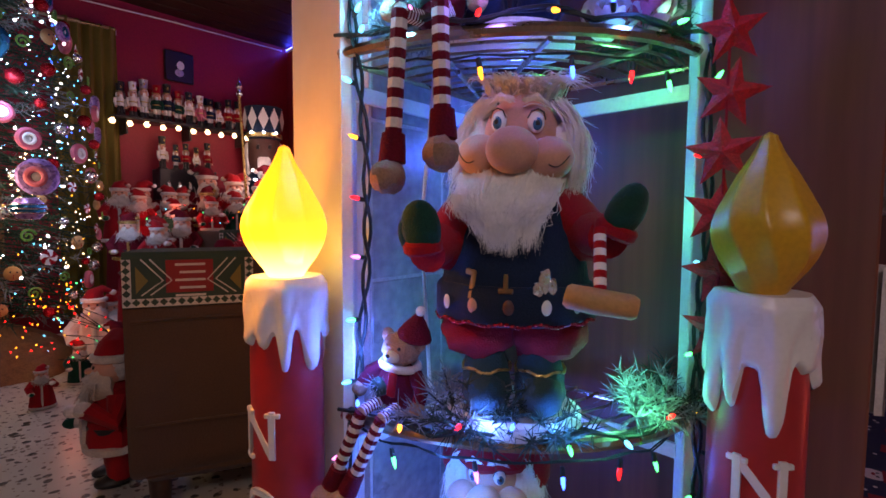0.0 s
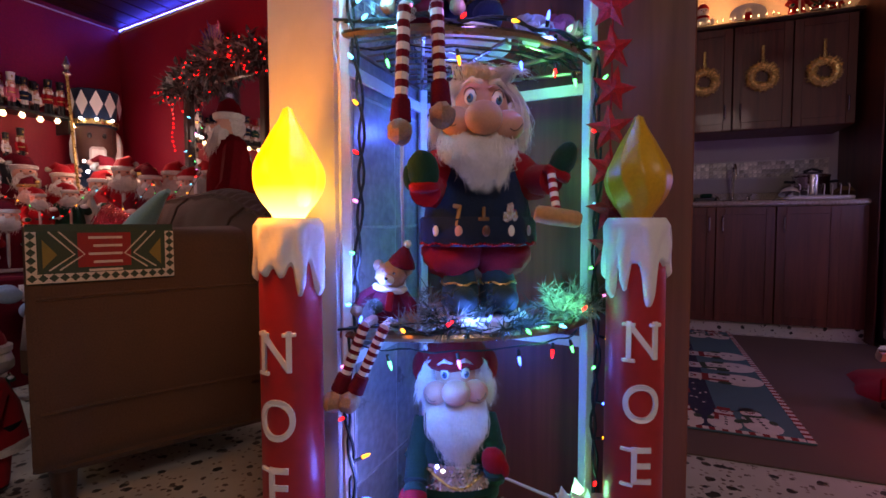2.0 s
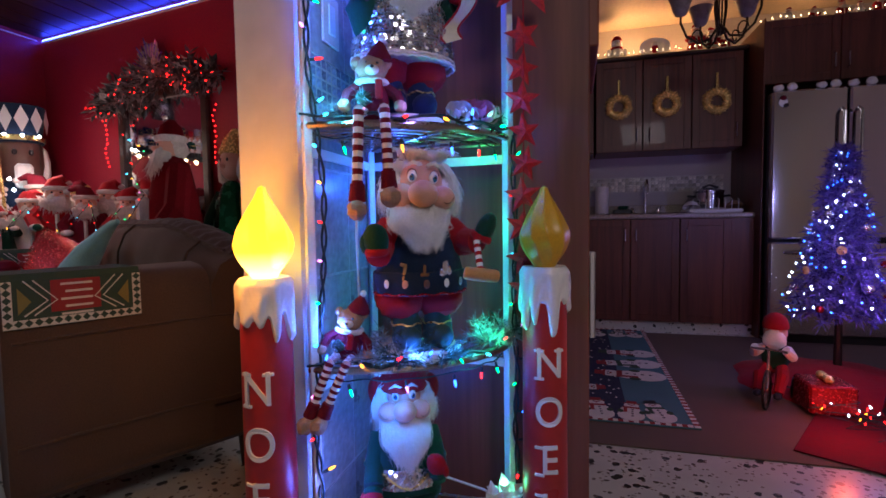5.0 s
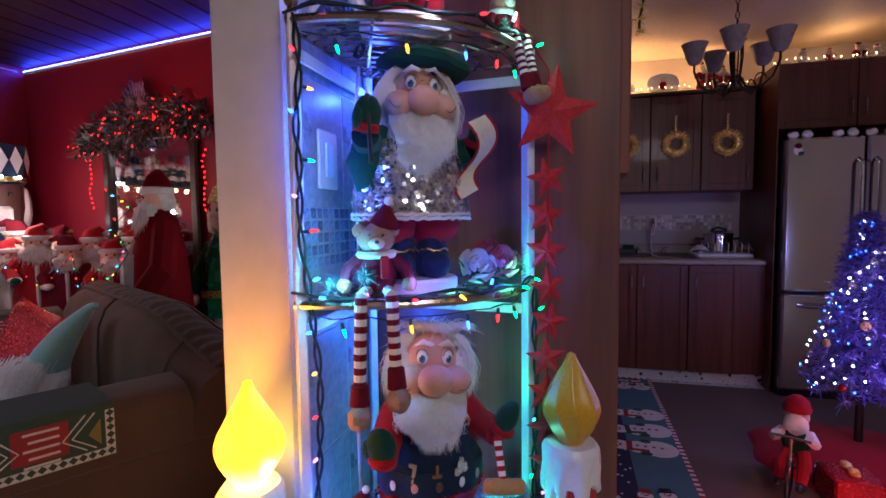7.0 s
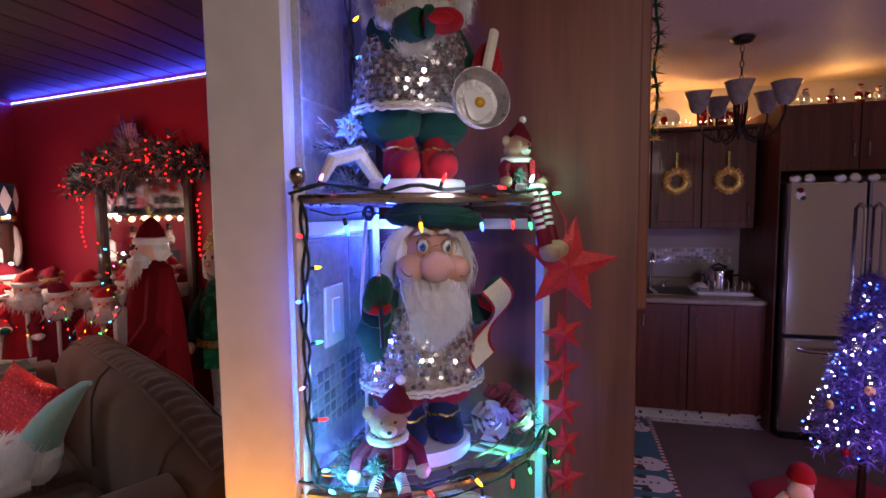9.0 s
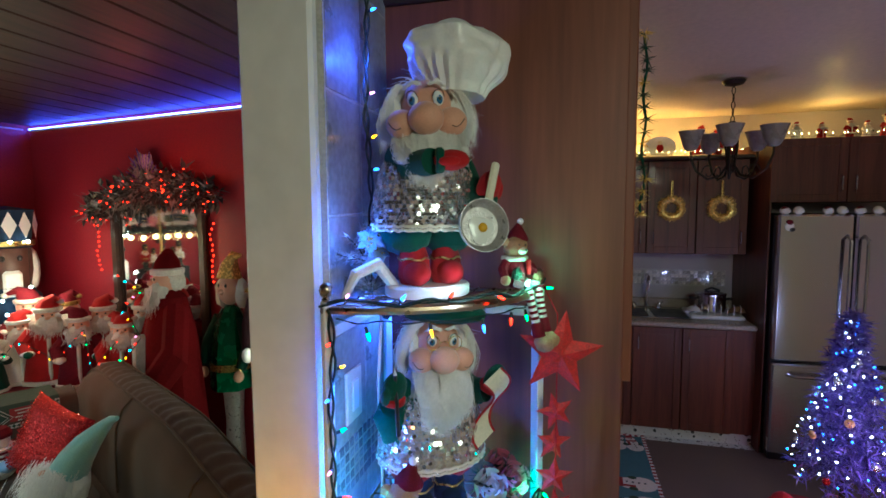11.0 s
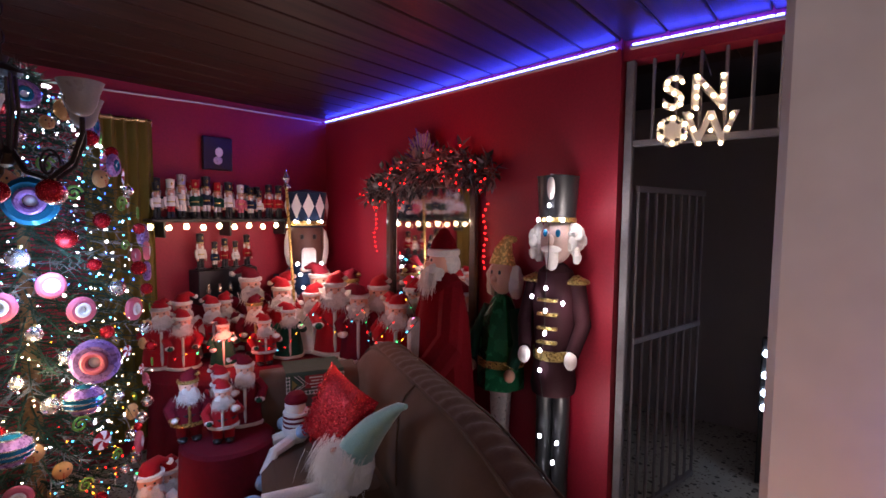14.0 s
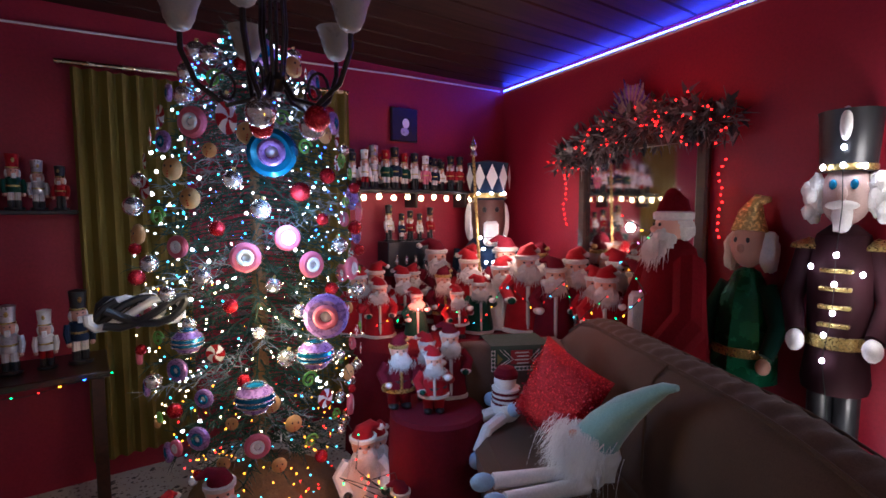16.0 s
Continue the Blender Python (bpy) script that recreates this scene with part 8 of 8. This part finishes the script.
def snowman(h, scarf):
    b = Build()
    S = Matrix.Scale(h / 0.3, 4)
    b.ball((0, 0, 0.08), (0.085, 0.075, 0.082), FUR, 14, 10, S)
    b.ball((0, 0, 0.20), (0.062, 0.058, 0.06), FUR, 14, 10, S)
    b.lathe([(0.060, 0.145), (0.066, 0.155), (0.060, 0.165)], scarf, 14, S)
    b.lathe([(0.06, 0.238), (0.058, 0.25), (0.03, 0.285), (0.0, 0.295)], scarf, 14, S)
    b.ball((0, 0, 0.295), 0.016, FUR, 8, 6, S)
    b.tube([(0, -0.055, 0.2), (0, -0.085, 0.195)], [0.008, 0.001], YELLOW_PLASTIC, 6, S)
    for s in (-1, 1):
        b.ball((s * 0.02, -0.054, 0.215), 0.006, BLACK, 6, 5, S)
        b.ball((s * 0.085, -0.02, 0.10), (0.03, 0.03, 0.05), FUR, 10, 7, S)
    return b


obj("snowman_figure", snowman(0.22, RED), label="white snowman figure with red scarf on the cabinets", category="figurine", M=pose(3.86, -0.27, 2.167, 0, 0, -85))
obj("snowman_figure", snowman(0.17, PINK), label="white snowman figure with pink scarf on the cabinets", category="figurine", M=pose(3.86, -0.02, 2.167, 0, 0, -85))
for k, y, h in ((0, -0.86, 0.24), (2, -0.98, 0.20), (4, -1.08, 0.16)):
    stand(k, 3.86, y, 2.167, h, -85, "dolls on the kitchen cabinets")
for k, y, h in ((5, -1.42, 0.13), (0, -1.58, 0.12), (2, -1.75, 0.14), (5, -1.85, 0.12), (4, -1.97, 0.16)):
    stand(k, 3.62, y, 2.241, h, -85, "dolls on the kitchen cabinets")
light_string("warm fairy lights along the top of the kitchen cabinets", [(3.735, 0.2 - i * 0.1, 2.176 + 0.010 * (i % 2)) for i in range(14)], [(k / 29, "warm", (r5.uniform(-0.6, 0), r5.gauss(0, 0.5), 1)) for k in range(30)], r=0.0012, wind=0.002, scale=0.8)
light_string("warm fairy lights above the refrigerator cabinet", [(3.53, -1.24 - i * 0.1, 2.252 + 0.012 * (i % 2)) for i in range(10)], [(k / 19, "warm", (r5.uniform(-0.6, 0), r5.gauss(0, 0.5), 1)) for k in range(20)], r=0.0012, wind=0.002, scale=0.8)

# sink, tap and things on the worktop
si = empty("sink", "double stainless steel sink set into the worktop", "sink")
block("rim", 3.62, 4.00, -0.80, -0.22, 0.9105, 0.916, STEEL, si, b=0.003)
# no hollow bowls: thin black plates on the rim paint their inner shade
for y0, y1 in ((-0.78, -0.53), (-0.49, -0.24)):
    bw = Build().box(3.65, 3.97, y0, y1, 0.9165, 0.9185, BLACK, 0.001)
    obj("bowl", bw, si, "flat black plate drawn as the shade inside a steel bowl")
fa = empty("tap", "chrome gooseneck kitchen tap with two handles", "tap", pose(4.02, -0.52, 0.911))
obj("spout", Build().tube([(0, 0, 0), (0, 0, 0.22)] + [(-0.06 + 0.06 * math.cos(t), 0.0, 0.22 + 0.07 * math.sin(t)) for t in np.linspace(0, math.pi, 9)] + [(-0.12, 0, 0.17)], 0.010, CHROME, 10), fa)
for s in (-1, 1):
    obj("handle", Build().lathe([(0.02, 0), (0.018, 0.03), (0.008, 0.05), (0.0, 0.055)], CHROME, 10).tube([(0, 0, 0.045), (-0.03, s * 0.02, 0.06)], 0.005, CHROME, 6), fa, M=pose(0, s * 0.10, 0))
pt_ = empty("paper_towel", "white paper towel roll on a holder", "paper towel", pose(3.95, -0.16, 0.911))
obj("roll", Build().lathe([(0.018, 0.012), (0.055, 0.012), (0.056, 0.02), (0.056, 0.235), (0.055, 0.24), (0.018, 0.24)], WHITE_SILK, 20), pt_)
obj("holder", Build().lathe([(0.07, 0), (0.07, 0.01), (0.0, 0.011)], STEEL, 18).tube([(0, 0, 0.01), (0, 0, 0.27)], 0.006, STEEL, 6), pt_)
so_ = empty("sponge_caddy", "black plastic caddy with sponges by the sink", "caddy")
block("tray", 3.96, 4.06, -0.40, -0.26, 0.911, 0.955, BLACK, so_, b=0.006)
block("sponge", 3.98, 4.04, -0.38, -0.30, 0.956, 0.985, GREEN, so_, b=0.006)
dr = empty("dish_rack", "white dish rack holding a steel pot and bowls", "dish rack", pose(3.82, -0.98, 0.911))
block("tray", -0.17, 0.17, -0.19, 0.19, 0.0, 0.03, WHITE_PLASTIC, dr, b=0.01)
for k in range(8):
    obj("wire", Build().tube([(-0.14, -0.16 + k * 0.045, 0.031), (-0.15, -0.16 + k * 0.045, 0.10), (-0.12, -0.16 + k * 0.045, 0.11)], 0.003, WHITE_METAL, 5), dr)
pot = empty("cooking_pot", "steel pressure cooker drying on the dish rack", "pot", pose(3.84, -0.97, 0.943))
obj("body", Build().lathe([(0.0, 0.0), (0.10, 0.0), (0.108, 0.01), (0.108, 0.13), (0.112, 0.135), (0.0, 0.135)], STEEL, 28), pot)
obj("lid", Build().lathe([(0.113, 0.136), (0.113, 0.145), (0.06, 0.165), (0.0, 0.17)], STEEL, 28), pot)
obj("handle", Build().tube([(-0.02, 0.05, 0.17), (-0.02, 0.0, 0.19), (-0.02, -0.06, 0.17)], 0.009, BLACK, 8), pot)
for s in (-1, 1):
    obj("handle", Build().tube([(0, s * 0.108, 0.10), (0.0, s * 0.15, 0.105), (0.0, s * 0.155, 0.10)], 0.010, BLACK, 8), pot)
for dx, dy, a in ((-0.06, 0.12, 20), (-0.08, 0.16, -10), (-0.05, -0.15, 0)):
    obj("bowl", Build().lathe([(0.02, 0), (0.05, 0.02), (0.065, 0.05), (0.062, 0.05), (0.047, 0.022), (0.0, 0.006)], (BURLAP, WHITE_PLASTIC, STEEL)[int(abs(a) // 10)], 20), label="bowl drying upside down in the rack", category="bowl", M=pose(3.80 + dx, -0.98 + dy, 1.0, 180, 20, a))

# towel on its ring at the end of the wooden panel
tw_ = empty("towel_ring", "chrome towel ring on the cupboard end", "towel ring")
obj("ring", Build().tube([(1.30 + 0.07 * math.cos(t), 0.018, 0.83 + 0.085 * math.sin(t)) for t in np.linspace(0, 2 * math.pi, 25)[:-1]], 0.005, CHROME, 6, closed=True), tw_)
obj("mount", Build().lathe([(0.02, 0), (0.02, 0.008), (0.008, 0.012)], CHROME, 12, pose(1.30, 0.030, 0.92, 90, 0, 0)), tw_)
tv = Build()
n, rows = 16, 8
for side in (0, 1):
    vs = [(1.25 + 0.10 * i / n, 0.008 - 0.014 * math.sin(i * 1.1 + side) - side * 0.004 - 0.01, 0.76 - 0.30 * j / rows) for j in range(rows + 1) for i in range(n + 1)]
    fs = [(j * (n + 1) + i, j * (n + 1) + i + 1, (j + 1) * (n + 1) + i + 1, (j + 1) * (n + 1) + i) for j in range(rows) for i in range(n)]
    tv.put(vs, fs if side else [q[::-1] for q in fs], WHITE_SILK)
    if side:
        tv.put([(v_[0], v_[1] - 0.001, v_[2]) for v_ in vs], [q for k, q in enumerate(fs) if (k // n) in (5, 6)], GREEN)
obj("towel", tv, label="white and green striped towel hanging from a ring", category="towel")
# glittering garland hanging at the kitchen opening
gg = Build()
gp = [(1.13, -0.012, 2.285), (1.13, -0.04, 2.290)] + [(1.13 + 0.006 * math.sin(i), -0.068 + 0.006 * math.cos(i * 1.3), 2.28 - i * 0.035) for i in range(16)]
gg.tube(gp, 0.004, GREEN, 5)
for p in gp:
    gg.hair([(p, (r5.gauss(0, 1), r5.gauss(0, 1), r5.gauss(0, 0.6))) for _ in range(24)], 0.028, 0.0016, r5.choice((GOLD_TINSEL, PINE)), r5, 0.1, 0.2)
obj("tinsel_garland", gg, label="gold and green tinsel garland hanging by the cupboard", category="garland")

# refrigerator ornaments
for y, k in ((-1.27, 0), (-1.35, 1), (-1.52, 0), (-1.60, 1), (-1.70, 0), (-1.80, 1)):
    b = Build().ball((0, 0, 0.022), (0.03, 0.032, 0.024), FUR, 10, 7, bumpy=0.2).ball((0.0, 0.0, 0.036), (0.022, 0.024, 0.016), (MAROON, FUR)[k], 10, 6)
    obj("plush_topper", b, label="small white plush ornament on the refrigerator door edge", category="ornament", group="plush toppers", M=pose(3.33, y, 1.722))
mg = Build().ball((0, 0, 0), (0.006, 0.028, 0.03), WHITE_PLASTIC, 10, 7).ball((-0.003, 0, 0.028), (0.005, 0.02, 0.018), MAROON, 10, 6).ball((-0.003, -0.015, -0.02), (0.005, 0.018, 0.014), BLACK, 10, 6)
obj("magnet", mg, label="small dark and white figure magnet on the refrigerator", category="magnet", M=pose(3.296, -1.29, 1.64))

# purple tree with its base, tricycle doll and gifts
PX, PY = 2.445, -1.27
pt2 = empty("purple_tree", "small purple tinsel tree with cold white lights", "tree", pose(PX, PY, 0))
obj("trunk", Build().tube([(0, 0, 0.0), (0, 0, 1.18)], [0.022, 0.006], IRON, 8), pt2)
nb = Build()
for k in range(150):
    t = (k + 0.5) / 150
    z = 0.36 + 0.86 * t
    a = k * 2.39996
    r = (0.235 * (1 - t) + 0.03) * r5.uniform(0.7, 1.08)
    tip = Vector((r * math.cos(a), r * math.sin(a), z - 0.12 * r))
    nb.tube([(0, 0, z + 0.02), tip], [0.004, 0.002], PURPLE_PINE, 4)
    nb.hair([(Vector((0, 0, z)).lerp(tip, r5.uniform(0.25, 1)), (math.cos(a) * 0.6 + r5.gauss(0, 0.8), math.sin(a) * 0.6 + r5.gauss(0, 0.8), r5.gauss(0, 0.7))) for _ in range(44)], 0.06, 0.0036, PURPLE_PINE, r5, 0.1, 0.2)
tagged(obj("tinsel", nb, pt2, "purple tinsel needles"), kind="stuff")
lb = {k: Build() for k in ("white", "star", "blue")}
for _ in range(130):
    t, a = r5.random() ** 1.2, r5.uniform(0, 2 * math.pi)
    r = (0.235 * (1 - t) + 0.03) * r5.uniform(0.7, 1.05)
    k = r5.choice(("white", "blue", "star", "blue"))
    lb[k].ball((r * math.cos(a), r * math.sin(a), 0.34 + 0.86 * t), 0.0050, GLOWS[k], 6, 4)
for k, b in lb.items():
    tagged(obj("light", b, pt2, {"white": "cold white lights", "star": "bright white lights", "blue": "blue lights"}[k]), kind="stuff")
for k in range(22):
    t, a = (k + 0.5) / 22, k * 2.4
    r = 0.225 * (1 - t) + 0.02
    me, _ = orn[r5.choice((0, 6, 3))]
    o = tagged(new(me.name.split(".")[0], me), "small ornament hung in the purple tree", "ornament", "ornaments in the purple tree")
    o.matrix_basis = pose(PX + r * math.cos(a), PY + r * math.sin(a), 0.36 + 0.80 * t, 0, 0, math.degrees(a) + 90) @ Matrix.Scale(0.42, 4)
obj("tree_skirt", Build().lathe([(0.46, 0.0), (0.44, 0.02), (0.25, 0.06), (0.05, 0.09)], RED, 36, None, lambda a, z: 1 + 0.05 * math.sin(8 * a)), label="red velvet tree skirt under the purple tree", category="cloth", M=pose(PX - 0.05, PY + 0.02, 0.008))
obj("red_mat", Build().box(-0.30, 0.30, -0.62, 0.62, 0.0, 0.006, MAROON, 0.002), label="long dark red floor cloth with lights", category="mat", M=pose(1.90, -1.30, 0.008, 0, 0, 60))
fl_ = []
for k in range(46):
    t = k / 45
    fl_.append((1.95 - 0.55 * t + 0.10 * math.sin(k * 1.9), -1.00 - 0.35 * t + 0.12 * math.sin(k * 2.7), 0.028 + 0.07 * max(0, math.sin(k * 0.9)) * (1 - t)))
light_string("tangled red and white fairy lights on the floor", fl_, [(k / 59, r5.choice(("red", "red", "amber", "white", "red")), (r5.gauss(0, 0.6), r5.gauss(0, 0.6), 1)) for k in range(60)], r=0.0012, wind=0.002, scale=0.8)
gift = empty("gift_box", "glowing red mesh gift box with bow", "gift", pose(1.98, -1.02, 0.016))
block("box", -0.09, 0.09, -0.09, 0.09, 0.0, 0.13, RED_SEQUIN, gift, b=0.008)
obj("bow", Build().ball((-0.03, 0, 0.145), (0.035, 0.02, 0.018), GOLD_TINSEL, 10, 7).ball((0.03, 0, 0.145), (0.035, 0.02, 0.018), GOLD_TINSEL, 10, 7), gift)
# doll on a tricycle
tri = empty("tricycle", "small dark metal toy tricycle with spoked wheels", "tricycle", pose(2.065, -0.845, 0.009, 0, 0, -118))
for x, y, r in ((0, -0.13, 0.085), (-0.07, 0.10, 0.05), (0.07, 0.10, 0.05)):
    w = Build().tube([(x, y + r * math.cos(t), r + r * math.sin(t)) for t in np.linspace(0, 2 * math.pi, 25)[:-1]], 0.006, IRON, 6, closed=True)
    wo = obj("wheel", w, tri)
    sp = Build()
    for k in range(6):
        t = k * math.pi / 6
        sp.tube([(x, y - r * math.cos(t), r - r * math.sin(t)), (x, y + r * math.cos(t), r + r * math.sin(t))], 0.0022, STEEL, 4)
    obj("spokes", sp, wo)
obj("frame", Build().tube([(0, -0.13, 0.085), (0, -0.11, 0.20), (0, -0.10, 0.26)], 0.006, STEEL, 6).tube([(-0.07, -0.09, 0.26), (0, -0.10, 0.265), (0.07, -0.09, 0.26)], 0.006, STEEL, 6).tube([(0, -0.11, 0.18), (0, 0.0, 0.12), (0, 0.10, 0.10)], 0.007, STEEL, 6).tube([(-0.07, 0.10, 0.05), (0.07, 0.10, 0.05)], 0.005, STEEL, 6), tri)
obj("saddle", Build().ball((0, 0.07, 0.135), (0.04, 0.06, 0.015), RED, 10, 7), tri)
dd = Build()
dd.ball((0, 0.06, 0.20), (0.06, 0.055, 0.075), GREEN, 12, 9)
dd.ball((0, 0.045, 0.32), (0.05, 0.048, 0.052), SKIN, 12, 9)
dd.ball((0, 0.012, 0.29), (0.048, 0.03, 0.05), FUR, 12, 8, bumpy=0.3)
dd.lathe([(0.054, 0.34), (0.056, 0.355), (0.045, 0.39), (0.02, 0.41), (0, 0.415)], RED, 14, Matrix.Translation((0, 0.045, 0)))
for s in (-1, 1):
    dd.tube([(s * 0.05, 0.05, 0.24), (s * 0.075, 0.0, 0.22), (s * 0.06, -0.07, 0.262)], [0.022, 0.022, 0.018], FUR, 8)
    dd.tube([(s * 0.03, 0.04, 0.15), (s * 0.045, -0.05, 0.13), (s * 0.04, -0.10, 0.07)], [0.028, 0.026, 0.02], RED, 8)
    dd.ball((s * 0.04, -0.115, 0.06), (0.018, 0.03, 0.016), BLACK, 8, 6)
obj("santa_doll", dd, label="bearded doll in green waistcoat riding the toy tricycle", category="doll", M=pose(2.065, -0.845, 0.009, 0, 0, -118))
# doll in a patterned gown at the far side of the red cloth
lady = Build()
lady.lathe([(0.17, 0.0), (0.175, 0.02), (0.15, 0.20), (0.11, 0.42), (0.06, 0.52)], NAVY, 24, None, lambda a, z: 1 + 0.06 * math.sin(8 * a))
for k in range(12):
    a = k * math.pi / 6
    lady.tube([(0.178 * math.cos(a), 0.178 * math.sin(a), 0.03), (0.166 * math.cos(a + 0.26), 0.166 * math.sin(a + 0.26), 0.14), (0.172 * math.cos(a + 0.52), 0.172 * math.sin(a + 0.52), 0.03)], 0.005, MAROON, 5)
lady.ball((0, 0, 0.60), (0.07, 0.065, 0.075), SKIN, 14, 10)
lady.ball((0, 0.01, 0.64), (0.085, 0.08, 0.07), FUR, 14, 9, bumpy=0.3)
lady.ball((0, -0.03, 0.50), (0.10, 0.07, 0.06), FUR, 12, 8, bumpy=0.4)
obj("gown_doll", lady, label="white-haired doll in dark blue patterned gown", category="doll", M=pose(1.90, -1.40, 0.009, 0, 0, -80))
